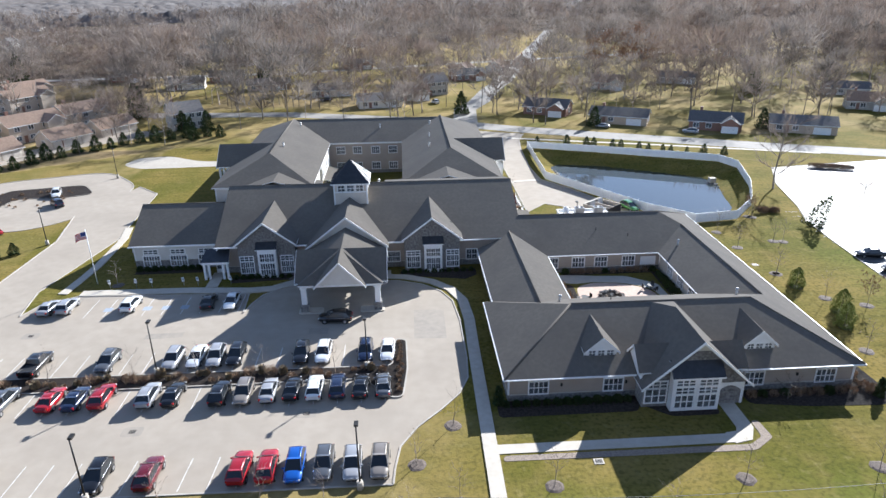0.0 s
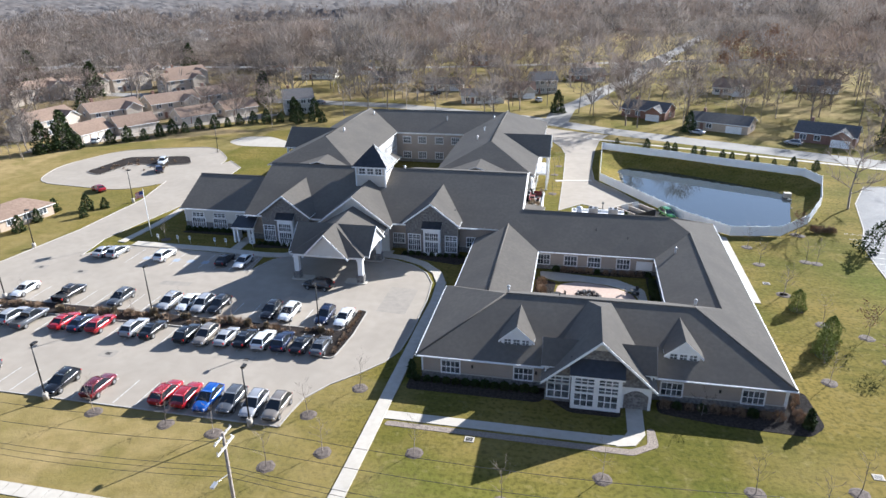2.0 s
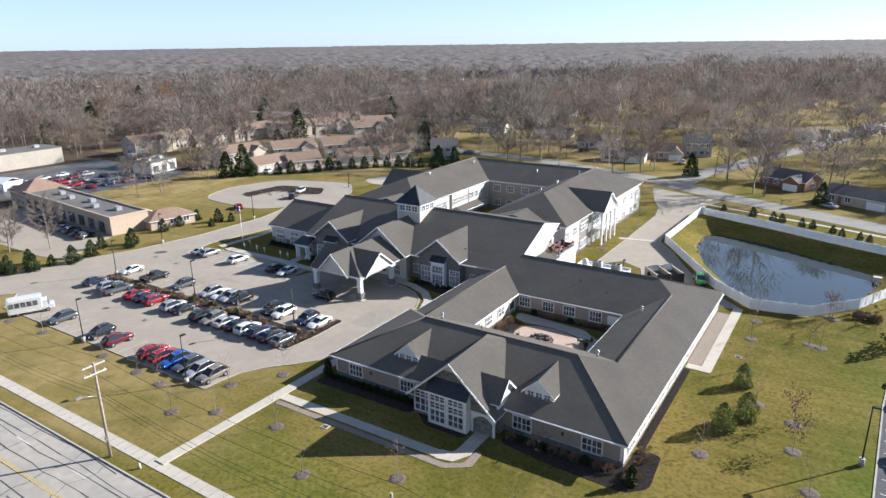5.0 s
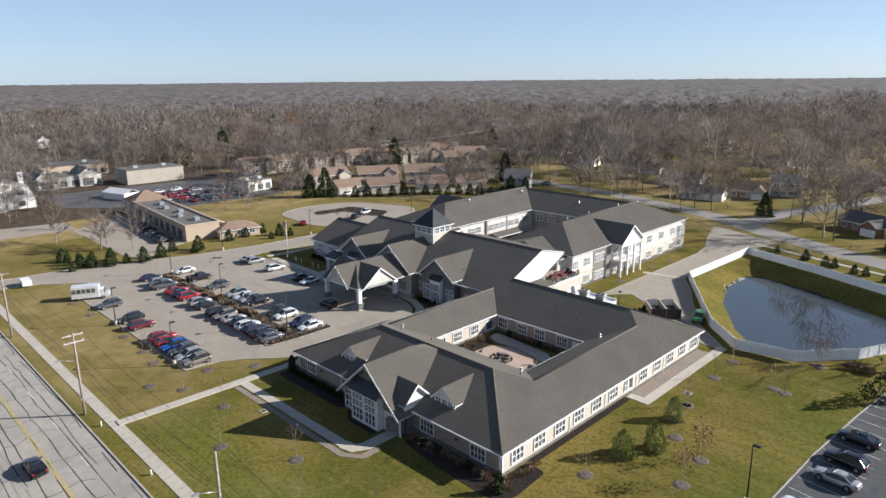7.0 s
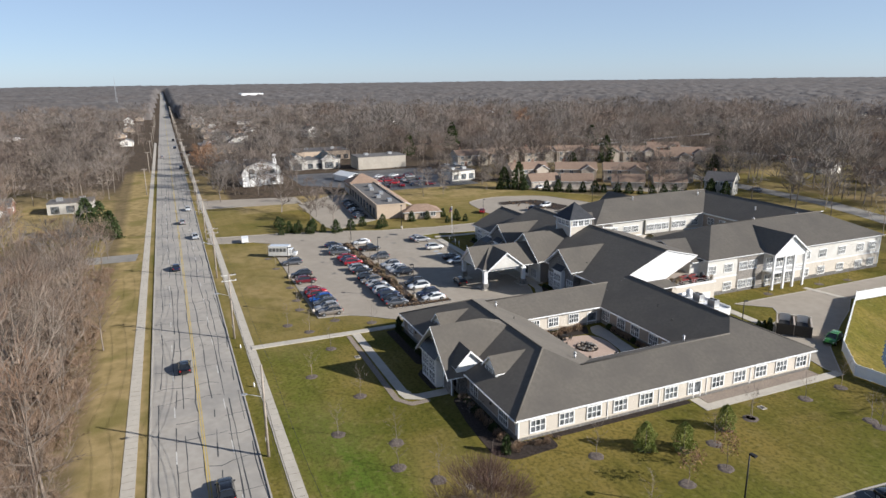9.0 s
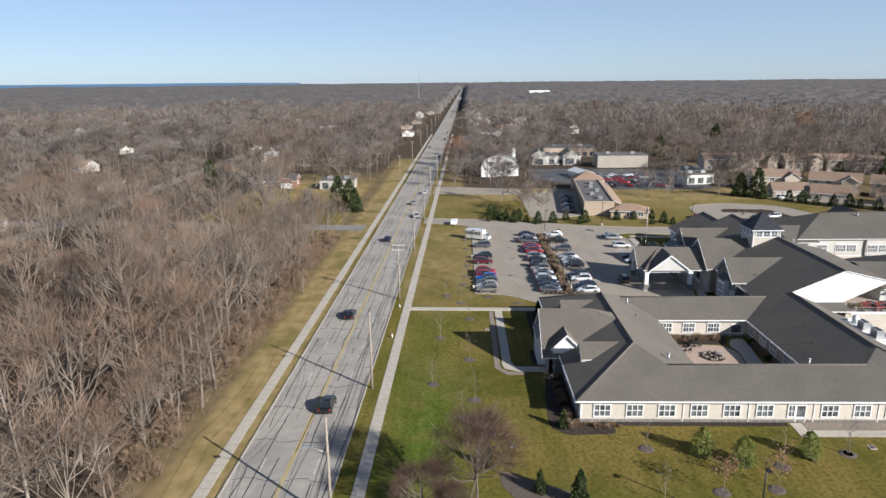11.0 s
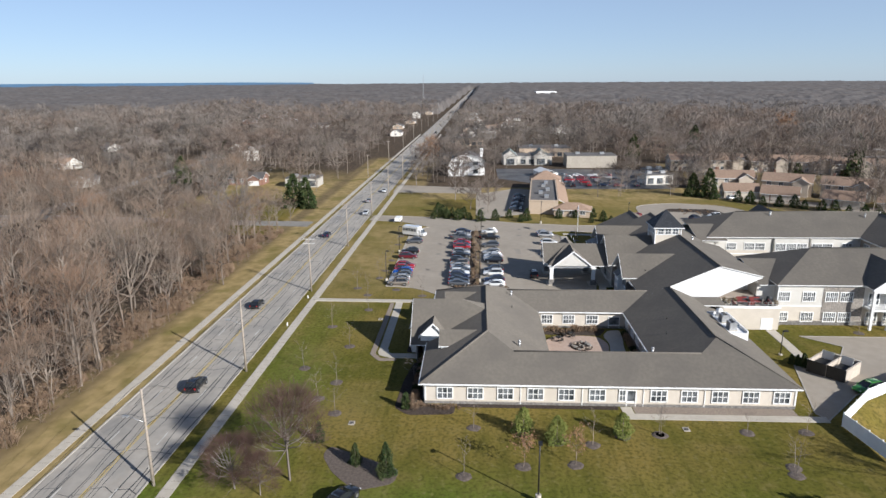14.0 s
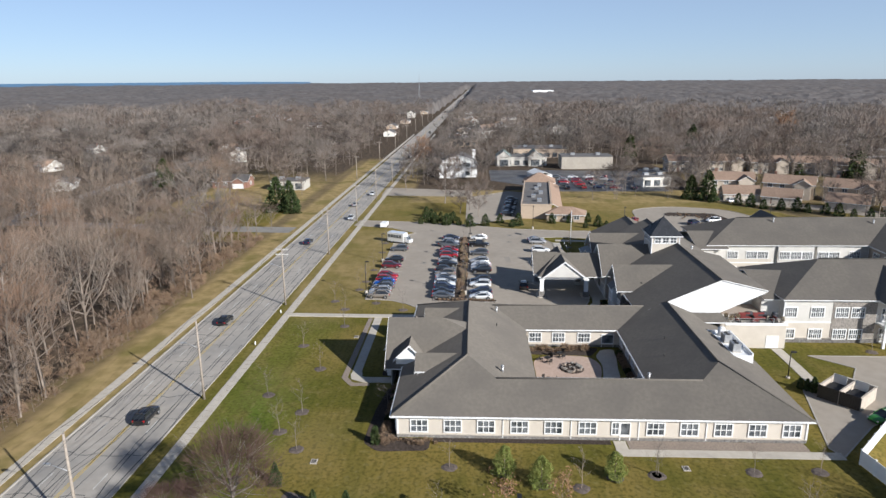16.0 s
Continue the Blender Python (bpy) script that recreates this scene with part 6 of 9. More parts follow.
def build_car(kind, colour):
    st, (rb, fb, rr, fr_, belt, top, w) = SHAPES[kind]
    P = paint(colour, COLOURS[colour])
    car = tagged(empty({"saloon": "car", "suv": "suv", "pickup": "pickup_truck"}[kind]), "", "car")
    bm = bmesh.new()
    rings = []
    for y, zb, zt, hw in st:
        h = zt - zb
        half = [(hw * 0.80, zb), (hw * 0.96, zb + 0.14 * h), (hw, zb + 0.5 * h), (hw * 0.97, zb + 0.76 * h), (hw * 0.86, zb + 0.93 * h), (hw * 0.5, zt)]
        rings.append([(-x, y, z) for x, z in half] + [(x, y, z) for x, z in half[::-1]])
    loft(bm, rings)
    wt = w * 0.74
    # crowned roof with turned-down edges
    mid = (rr + fr_) / 2
    rows = []
    for y, dz in ((rr - 0.10, -0.05), (rr + 0.12, 0.0), (mid, 0.03), (fr_ - 0.12, 0.0), (fr_ + 0.12, -0.055)):
        prof = [(wt + 0.05, -0.085), (wt - 0.03, -0.015), (wt * 0.55, 0.015)]
        rows.append([(-x, y, top + dz + z) for x, z in prof] + [(x, y, top + dz + z) for x, z in prof[::-1]] + [(0.5 * wt, y, top + dz - 0.06), (-0.5 * wt, y, top + dz - 0.06)])
    loft(bm, rows)
    corners = [((-w, rb), (-wt, rr)), ((w, rb), (wt, rr)), ((w, fb), (wt, fr_)), ((-w, fb), (-wt, fr_))]
    for k, ((bx, by), (tx, ty)) in enumerate(corners):
        thick = 0.07 if k < 2 else 0.035
        rod(bm, (bx * 0.99, by * 0.985, belt - 0.05), (tx, ty, top - 0.05), thick, thick * 0.8, 5)
    if kind == "pickup":
        box(bm, -0.93, -0.84, -2.8, -0.85, 1.05, 1.3)
        box(bm, 0.84, 0.93, -2.8, -0.85, 1.05, 1.3)
        box(bm, -0.9, 0.9, -2.84, -2.76, 1.05, 1.3)
    part("body", bm, P, car)
    if kind == "pickup":
        bm = bmesh.new()
        box(bm, -0.83, 0.83, -2.75, -0.9, 1.11, 1.135)
        part("load_bed", bm, BLACKTRIM, car)
    bm = bmesh.new()
    k = 0.985
    lo = [bm.verts.new((bx * k, by * k, belt - 0.08)) for (bx, by), _ in corners]
    hi = [bm.verts.new((tx * 1.0, ty, top - 0.05)) for _, (tx, ty) in corners]
    for i in range(4):
        j = (i + 1) % 4
        bm.faces.new((lo[i], lo[j], hi[j], hi[i]))
    bm.faces.new(hi)
    bm.faces.new(lo[::-1])
    part("glass", bm, CARGLASS, car, "dark tinted windows")
    bm = bmesh.new()
    y0, zb = st[-1][0], st[-1][1]
    box(bm, -0.5, 0.5, y0 - 0.10, y0 + 0.02, zb + 0.02, zb + 0.15)
    part("grille", bm, BLACKTRIM, car)
    bm = bmesh.new()
    box(bm, -0.55, 0.55, st[0][0] - 0.03, st[0][0] + 0.1, st[0][1] - 0.03, st[0][1] + 0.1)
    part("rear_bumper", bm, BLACKTRIM, car)
    for s in (-1, 1):
        bm = bmesh.new()
        hx, hz = st[-2][3], st[-2][1] + 0.74 * (st[-2][2] - st[-2][1])
        box(bm, s * hx * 0.84 - 0.13, s * hx * 0.84 + 0.13, st[-2][0] - 0.16, st[-2][0] + 0.05, hz - 0.07, hz + 0.06)
        part("headlight", bm, CLEARLENS, car)
        bm = bmesh.new()
        hx, hz = st[1][3], st[1][1] + 0.76 * (st[1][2] - st[1][1])
        box(bm, s * hx * 0.88 - 0.11, s * hx * 0.88 + 0.11, st[1][0] - 0.05, st[1][0] + 0.12, hz - 0.12, hz + 0.1)
        part("tail_light", bm, REDLENS, car)
        bm = bmesh.new()
        box(bm, s * 0.99 - 0.1, s * 0.99 + 0.1, fb - 0.5, fb - 0.38, belt - 0.06, belt + 0.07)
        part("mirror", bm, P, car)
        if kind == "suv":
            bm = bmesh.new()
            rod(bm, (s * wt * 0.86, rr + 0.1, top + 0.06), (s * wt * 0.86, fr_ - 0.2, top + 0.06), 0.022, 0.022, 4)
            part("roof_rail", bm, BLACKTRIM, car)
        for yy in (-1.42, 1.42) if kind != "pickup" else (-1.75, 1.75):
            bm = bmesh.new()
            rod(bm, (s * 0.60, yy, 0.36), (s * 0.925, yy, 0.36), 0.40, 0.40, 12)
            part("wheel_arch", bm, BLACKTRIM, car)
            wheel = shared("wheel", TYRE, Matrix.Translation((s * 0.84, yy, 0.34)), car)
            shared("rim", RIMS, Matrix(), wheel)
    return car


cars = {}


def park(kind, colour, x, y, turn, label, group="parked cars"):
    key = kind, colour
    m = pose(x, y, 0.022, 0, 0, turn)
    if key not in cars:
        cars[key] = build_car(kind, colour)
        cars[key].matrix_basis = m
        ob = cars[key]
    else:
        ob = copy_thing(cars[key], m)
    return tagged(ob, label, "pickup truck" if kind == "pickup" else "car", group)


def parked():
    rng = random.Random(7)
    names = {"saloon": "saloon car", "suv": "sport utility car", "pickup": "pickup truck"}
    tone = {"black": "black", "navy": "dark navy", "red": "bright red", "maroon": "dark maroon", "blue": "vivid blue", "silver": "silver", "grey": "dark grey", "white": "white", "tan": "grey-tan"}

    def row(y, turn, items, where):
        for x, kind, colour in items:
            park(kind, colour, x, y + rng.uniform(-0.25, 0.25), turn + rng.uniform(-2, 2) + (180 if rng.random() < 0.2 else 0), f"{tone[colour]} {names[kind]} parked {where}")

    row(53.0, 180, [(-42.0, "suv", "grey"), (-30.7, "suv", "black"), (-25.8, "suv", "maroon"), (-17.2, "suv", "red"), (-14.6, "suv", "red"), (-11.9, "suv", "blue"), (-9.1, "suv", "grey"), (-6.3, "suv", "silver"), (-3.6, "suv", "tan")], "in the row beside the lawn")
    row(66.0, 0, [(-54.7, "saloon", "navy"), (-49.6, "suv", "silver"), (-46.6, "pickup", "grey"), (-41.3, "saloon", "red"), (-38.5, "saloon", "navy"), (-35.6, "suv", "red"), (-30.4, "suv", "silver"), (-27.6, "saloon", "black"), (-22.3, "suv", "black"), (-19.6, "suv", "tan"), (-16.8, "saloon", "silver"), (-14.1, "saloon", "black"), (-11.5, "suv", "white"), (-8.9, "suv", "navy"), (-6.2, "saloon", "black"), (-3.6, "saloon", "grey")], "beside the mulched bed")
    row(74.0, 180, [(-54.6, "saloon", "white"), (-46.6, "pickup", "black"), (-38.0, "suv", "grey"), (-30.0, "suv", "silver"), (-27.2, "saloon", "white"), (-24.8, "suv", "silver"), (-22.3, "suv", "black"), (-14.1, "suv", "black"), (-11.3, "suv", "white"), (-6.0, "suv", "navy"), (-3.2, "saloon", "white")], "behind the mulched bed")
    row(89.6, 0, [(-52.7, "saloon", "silver"), (-50.1, "suv", "silver"), (-41.0, "suv", "white"), (-29.8, "saloon", "black"), (-26.4, "saloon", "white")], "before the main building")
    park("suv", "black", -10.6, 83.1, 86, "black sport utility car standing before the drive-through porch")
    for x, y, k, c, t in ((-78.9, 122.6, "saloon", "red", 60), (-74.8, 139.5, "suv", "navy", 40), (-78.2, 146.6, "suv", "white", 200)):
        park(k, c, x, y, t, f"{tone[c]} {names[k]} parked in the turning circle")
    for x, y, k, c in ((77.7, 98.4, "saloon", "black"), (77.9, 92.0, "suv", "black"), (78.1, 87.4, "saloon", "silver"), (77.4, 79.0, "suv", "white")):
        park(k, c, x, y, 82, f"{tone[c]} {names[k]} parked on dark asphalt")
    park("suv", "green", 45.3, 125.7, 200, "bright green sport utility car beside the bin enclosure")
    park("saloon", "black", 73.5, 55.5, 60, "black saloon car half hidden by conifers")
    for i, x in enumerate((-88.0, -91.5, -95.5, -99.5, -104.5, -109.5, -114.5)):
        park(("suv", "saloon")[i % 2], ("black", "navy", "grey", "silver", "black", "navy", "grey")[i], x, 83.5 + (x + 88) * -0.11, 10, "dark car parked before the small shops")
    for i in range(26):
        x, y = -142 - 7.5 * (i % 5) - rng.uniform(0, 2), 104 + 6.5 * (i // 5) + rng.uniform(-1, 1)
        k, c = rng.choice(("suv", "saloon", "saloon")), rng.choice(("white", "silver", "grey", "black", "red", "navy", "maroon"))
        park(k, c, x, y, rng.choice((0, 90, 180)), f"{tone[c]} {names[k]} in the yard behind the shops", "cars in the yard")
    for x, dy, k, c, t in ((47.5, 1.7, "suv", "black", 90), (11.5, -1.4, "saloon", "black", 90), (-49.5, -1.4, "saloon", "navy", 90), (-82, 4.3, "saloon", "white", -90), (-105, 1.5, "saloon", "silver", 90), (-128, 3.9, "saloon", "white", -90), (-250, 5.0, "suv", "black", -90), (-310, -4, "saloon", "silver", 90), (-365, 4, "suv", "navy", -90), (-430, 4, "suv", "black", -90)):
        park(k, c, x, road_y(x) + dy, t, f"{tone[c]} {names[k]} on the main road", "cars on the road")
    for x, y, t in ((-3, 248, 70), (12, 252, 20), (86, 192.5, 60), (-70, 236, 95), (-112, 165, 20), (-112, 178, 30), (62, 203, 60), (-30, 262, 100)):
        k, c = rng.choice(("suv", "saloon")), rng.choice(("white", "silver", "black", "navy"))
        park(k, c, x, y, t, f"{tone[c]} {names[k]} parked at a house", "cars at the houses")


parked()


def shuttle_bus():
    bus = tagged(empty("shuttle_bus", pose(-50.5, 52.3, 0.022, 0, 0, -26)), "white shuttle bus with a row of dark windows", "bus")
    W = paint("white", COLOURS["white"])
    bm = bmesh.new()
    box(bm, -1.15, 1.15, -3.6, 1.6, 0.45, 2.85)
    prism(bm, rounded(rect(-1.1, 1.1, -3.55, 1.7), 0.3, 2), 2.85, 2.98)
    box(bm, -1.0, 1.0, 1.6, 2.4, 0.45, 2.1)
    box(bm, -0.95, 0.95, 2.4, 3.4, 0.45, 1.25)
    bmesh.ops.bevel(bm, geom=list(bm.edges), offset=0.06, segments=1, affect="EDGES")
    part("body", bm, W, bus)
    for s in (-1, 1):
        for y in (-3.0, -2.1, -1.2, -0.3, 0.6):
            bm = bmesh.new()
            box(bm, s * 1.16 - 0.02, s * 1.16 + 0.02, y - 0.36, y + 0.36, 1.55, 2.4)
            part("window", bm, GLASS, bus)
        for y in (-2.2, 2.3):
            wheel = shared("wheel", TYRE, Matrix.Translation((s * 0.98, y, 0.36)), bus)
            shared("rim", RIMS, Matrix(), wheel)
    bm = bmesh.new()
    slab(bm, [(-0.9, 2.42, 2.02), (0.9, 2.42, 2.02), (0.9, 2.72, 1.3), (-0.9, 2.72, 1.3)], 0.05, 0, 0)
    part("windscreen", bm, GLASS, bus)


shuttle_bus()


# ---- fence, poles, lamps and yard things ----
def vinyl_fence():
    fence = tagged(empty("vinyl_fence", Matrix.Translation((34, 187, 0))), "white vinyl privacy fence round the pond", "fence")
    inv = fence.matrix_basis.inverted()
    bm = bmesh.new()
    box(bm, -0.07, 0.07, -0.07, 0.07, 0, 1.95)
    box(bm, -0.09, 0.09, -0.09, 0.09, 1.95, 2.0)
    post = bpy.data.meshes.new("post")
    bm.to_mesh(post)
    bm.free()
    post.materials.append(VINYL)
    bm = bmesh.new()
    box(bm, 0.07, 2.33, -0.025, 0.025, 0.06, 1.84)
    box(bm, 0.07, 2.33, -0.04, 0.04, 0.06, 0.2)
    box(bm, 0.07, 2.33, -0.04, 0.04, 1.72, 1.86)
    panel = bpy.data.meshes.new("panel")
    bm.to_mesh(panel)
    bm.free()
    panel.materials.append(VINYL)
    pts = FENCE + FENCE[:1]
    for a, b in zip(pts, pts[1:]):
        a, b = Vector(a), Vector(b)
        n = max(1, round((b - a).length / 2.4))
        t = math.degrees(math.atan2(b.y - a.y, b.x - a.x))
        k = (b - a).length / n / 2.4
        for i in range(n):
            p = a.lerp(b, i / n)
            shared("post", post, inv @ pose(p.x, p.y, 0, 0, 0, t), fence)
            shared("panel", panel, inv @ pose(p.x, p.y, 0, 0, 0, t) @ Matrix.Diagonal((k, 1, 1, 1)), fence)
    box_bm = bmesh.new()
    box(box_bm, 73.1, 74.6, 149.4, 150.6, -2.6, -1.2)
    tagged(part("outlet_box", box_bm, CONCRETE), "concrete outlet box in the pond", "outlet")


vinyl_fence()


def utility_pole(x, dy=7.0, lamp=True, cross=2, h=11.8, seed=0):
    y = road_y(x) + dy
    pole = tagged(empty("utility_pole", pose(x, y, 0)), "weathered wooden utility pole with crossarms and street lamp", "utility pole", "poles along the road")
    bm = bmesh.new()
    rod(bm, (0, 0, -0.2), (0.05, 0.02, h), 0.19, 0.12, 10)
    part("pole", bm, WOODPOLE, pole)
    for k in range(cross):
        z = h - 0.35 - 0.95 * k
        bm = bmesh.new()
        box(bm, -0.06 + 0.12 * (k % 2), 0.06 + 0.12 * (k % 2), -1.25, 1.25, z - 0.07, z + 0.07)
        arm = part("crossarm", bm, LINE if x == 1.4 else WOODPOLE, pole, "pale fibreglass crossarm" if x == 1.4 else "")
        for yy in (-1.1, -0.45, 0.45, 1.1):
            bm = bmesh.new()
            rod(bm, (0.03, yy, z + 0.07), (0.03, yy, z + 0.25), 0.05, 0.04, 6)
            part("insulator", bm, STEEL, arm)
    if lamp:
        bm = bmesh.new()
        rod(bm, (0, -0.1, 7.8), (0, -1.9, 8.5), 0.04, 0.03, 6)
        arm = part("lamp_arm", bm, STEEL, pole)
        bm = bmesh.new()
        box(bm, -0.15, 0.15, -2.45, -1.8, 8.4, 8.56)
        part("lamp_head", bm, STEEL, arm)
    bm = bmesh.new()
    box(bm, -0.22, 0.22, -0.2, -0.16, 2.2, 2.6)
    part("plate", bm, LINE, pole)


POLE_X = [-118, -78, -38, 1.4, 41.6, 71.3, 111, 150]
for i, x in enumerate(POLE_X):
    utility_pole(x, 7.0, True, 2 if i in (2, 3) else 0 if i > 3 else 1)
for x in range(-160, -900, -45):
    utility_pole(x, 7.6, x > -400, 1)
for x in range(-170, -700, -70):
    utility_pole(x, -9.8, False, 1, 10.5)


def cables():
    bm = bmesh.new()
    for a, b in zip(POLE_X, POLE_X[1:]):
        for dy, z, sag in ((-1.1, 11.75, 0.9), (1.1, 11.75, 0.9), (-0.1, 8.6, 1.1), (0.1, 7.9, 1.2), (0.0, 7.4, 1.3)):
            pts = []
            for i in range(9):
                t = i / 8
                x = a + (b - a) * t
                pts.append((x, road_y(x) + 7.0 + dy, z - sag * 4 * t * (1 - t)))
            for p, q in zip(pts, pts[1:]):
                rod(bm, p, q, 0.018, 0.018, 4, caps=False)
    tagged(part("overhead_cables", bm, BLACKTRIM), "black overhead cables between the utility poles", "cable", kind="stuff")


cables()


def lot_lamp(x, y, turn, h=7.2, foot=0.9):
    ob = tagged(empty("car_park_lamp", pose(x, y, 0, 0, 0, turn)), "dark bronze car park lamp on a concrete base", "lamp post", "car park lamps")
    bm = bmesh.new()
    rod(bm, (0, 0, 0), (0, 0, foot), 0.32, 0.3, 12)
    part("base", bm, CONCRETE, ob, "pale concrete base")
    bm = bmesh.new()
    rod(bm, (0, 0, foot), (0, 0, h), 0.09, 0.07, 8)
    part("pole", bm, BRONZE, ob)
    bm = bmesh.new()
    box(bm, -0.2, 0.2, 0.05, 0.75, h - 0.12, h + 0.06)
    part("lamp_head", bm, BRONZE, ob)


for x, y, t in ((-30.6, 50.0, 0), (-5.4, 49.9, 0), (-31.2, 71.2, 0), (-5.6, 70.6, 180), (-56.0, 71.4, 0), (-65.8, 116.4, -90), (-67.3, 90, -90), (72.6, 76.4, -90), (-70, 160, 0)):
    lot_lamp(x, y, t)
lot_lamp(32.6, 119.1, 0, 4.2, 0.25)


def flagpole():
    ob = tagged(empty("flagpole", pose(-49.6, 98.6, 0)), "white flagpole with a hanging red, white and blue flag", "flagpole")
    bm = bmesh.new()
    rod(bm, (0, 0, 0), (0, 0, 9.0), 0.08, 0.05, 8)
    rod(bm, (0, 0, 9.0), (0, 0, 9.2), 0.1, 0.1, 8)
    part("pole", bm, WHITE, ob)
    red, blue = mat("red_cloth", (0.45, 0.04, 0.05), rough=0.9), mat("blue_cloth", (0.03, 0.05, 0.18), rough=0.9)
    bm = bmesh.new()
    n = 14
    for i in range(9):
        for k in range(n):
            q = []
            for a, b in ((k, i), (k + 1, i), (k + 1, i + 1), (k, i + 1)):
                u = a / n
                q.append((-0.06 - 1.75 * u, 0.16 * math.sin(u * 8 + b * 0.25), 8.8 - 1.15 * b / 9 - 0.55 * u * u))
            face(bm, q, 2 if (i < 5 and k < 6) else i % 2)
    bmesh.ops.remove_doubles(bm, verts=bm.verts, dist=0.002)
    bmesh.ops.solidify(bm, geom=list(bm.faces), thickness=0.01)
    part("flag", bm, [red, LINE, blue], ob)


flagpole()


def small_posts():
    for x, y in ((-46.8, 96.6), (-42.8, 96.6), (-40.4, 96.6), (-35.5, 96.6), (-33.3, 96.6), (-28.2, 96.6)):
        ob = tagged(empty("parking_sign", pose(x, y, 0)), "small white parking sign on a post", "sign", "parking signs")
        bm = bmesh.new()
        rod(bm, (0, 0, 0), (0, 0, 1.5), 0.05, 0.05, 6)
        part("post", bm, STEEL, ob)
        bm = bmesh.new()
        box(bm, -0.2, 0.2, -0.07, -0.04, 0.8, 1.5)
        part("plate", bm, WHITE, ob)
        bm = bmesh.new()
        box(bm, -0.15, 0.15, -0.075, -0.071, 1.05, 1.4)
        part("symbol", bm, BLUEPAINT, ob, "blue symbol panel")
    for x, y in ((6.2, 33.8 + 1.3), (22.0, 35.2)):
        bm = bmesh.new()
        rod(bm, (x, y, 0), (x, y, 0.55), 0.13, 0.11, 8)
        rod(bm, (x, y, 0.55), (x, y, 0.72), 0.12, 0.03, 8)
        rod(bm, (x - 0.22, y, 0.4), (x + 0.22, y, 0.4), 0.06, 0.06, 6)
        tagged(part("hydrant", bm, WHITE), "pale fire hydrant beside the road pavement", "hydrant")
    for x, y in ((56.9, 96.7), (56.8, 53.5), (18, 51.9)):
        bm = bmesh.new()
        box(bm, x - 0.5, x + 0.5, y - 0.4, y + 0.4, 0, 0.06)
        ob = tagged(part("drain_inlet", bm, CONCRETE), "square concrete yard drain in the lawn", "drain", "yard drains")
        bm = bmesh.new()
        for k in range(5):
            box(bm, x - 0.36, x + 0.36, y - 0.28 + 0.12 * k, y - 0.22 + 0.12 * k, 0.06, 0.075)
        part("grate", bm, BRONZE, ob)


small_posts()


def bin_enclosure():
    ob = tagged(empty("bin_enclosure", pose(39.2, 123.9, 0, 0, 0, 41)), "pale tan block bin enclosure with dark slatted gates", "enclosure")
    for x0, x1, y0, y1 in ((-2.75, 2.75, 2.6, 2.85), (-2.75, -2.5, -2.4, 2.6), (2.5, 2.75, -2.4, 2.6), (-0.12, 0.12, -2.4, 2.6)):
        bm = bmesh.new()
        box(bm, x0, x1, y0, y1, 0, 2.0)
        part("wall", bm, BLOCK, ob)
    bm = bmesh.new()
    box(bm, -2.8, 2.8, 2.55, 2.9, 2.0, 2.1)
    part("coping", bm, CONCRETE, ob)
    for x0 in (-2.7, 0.05):
        bm = bmesh.new()
        box(bm, x0, x0 + 2.64, -2.44, -2.40, 0.3, 1.8)
        gate = part("gate", bm, BRONZE, ob, "dark slatted gate")
        for k in range(14):
            bm = bmesh.new()
            box(bm, x0 + 0.19 * k, x0 + 0.19 * k + 0.17, -2.5, -2.44, 0.12, 2.05)
            part("slat", bm, BRONZE, gate)
        bm = bmesh.new()
        box(bm, x0 + 0.4, x0 + 2.1, -1.2, 1.4, 0, 1.4)
        bin_box = part("bin", bm, BLACKTRIM, ob)
        bm = bmesh.new()
        box(bm, x0 + 0.4, x0 + 2.1, -0.04, 0.04, 0, 1.25, 0, pose(0, 1.4, 1.4, -12))
        part("lid", bm, PALE, bin_box, "pale open lid")
    for x, y in ((30.6, 110.3), (34.0, 110.3)):
        u = tagged(empty("cooling_unit", pose(x, y, 5.0, 0, 0, 0) @ Matrix.Scale(0.6, 4)), "galvanised cooling unit on the white roof platform", "cooling unit", "cooling units")
        bm = bmesh.new()
        box(bm, -1.5, 1.5, -1.1, 1.1, 0, 0.12)
        part("pad", bm, CONCRETE, u)
        bm = bmesh.new()
        box(bm, -1.35, 1.35, -0.95, 0.95, 0.12, 2.1)
        bmesh.ops.bevel(bm, geom=list(bm.edges), offset=0.05, segments=1, affect="EDGES")
        part("casing", bm, STEEL, u)
        for k in (-0.7, 0.7):
            bm = bmesh.new()
            rod(bm, (k, 0, 2.1), (k, 0, 2.25), 0.5, 0.5, 14)
            part("fan_guard", bm, BRONZE, u)
    tank = tagged(empty("white_tank", pose(28.2, 110.4, 5.0) @ Matrix.Scale(0.7, 4)), "upright white tank on the roof platform", "tank")
    bm = bmesh.new()
    rod(bm, (0, 0, 0), (0, 0, 1.7), 0.75, 0.75, 20)
    rod(bm, (0, 0, 1.7), (0, 0, 1.95), 0.75, 0.25, 20)
    part("shell", bm, WHITE, tank)
    bm = bmesh.new()
    rod(bm, (0, 0, 1.95), (0, 0, 2.1), 0.15, 0.15, 10)
    part("cap", bm, STEEL, tank)


bin_enclosure()


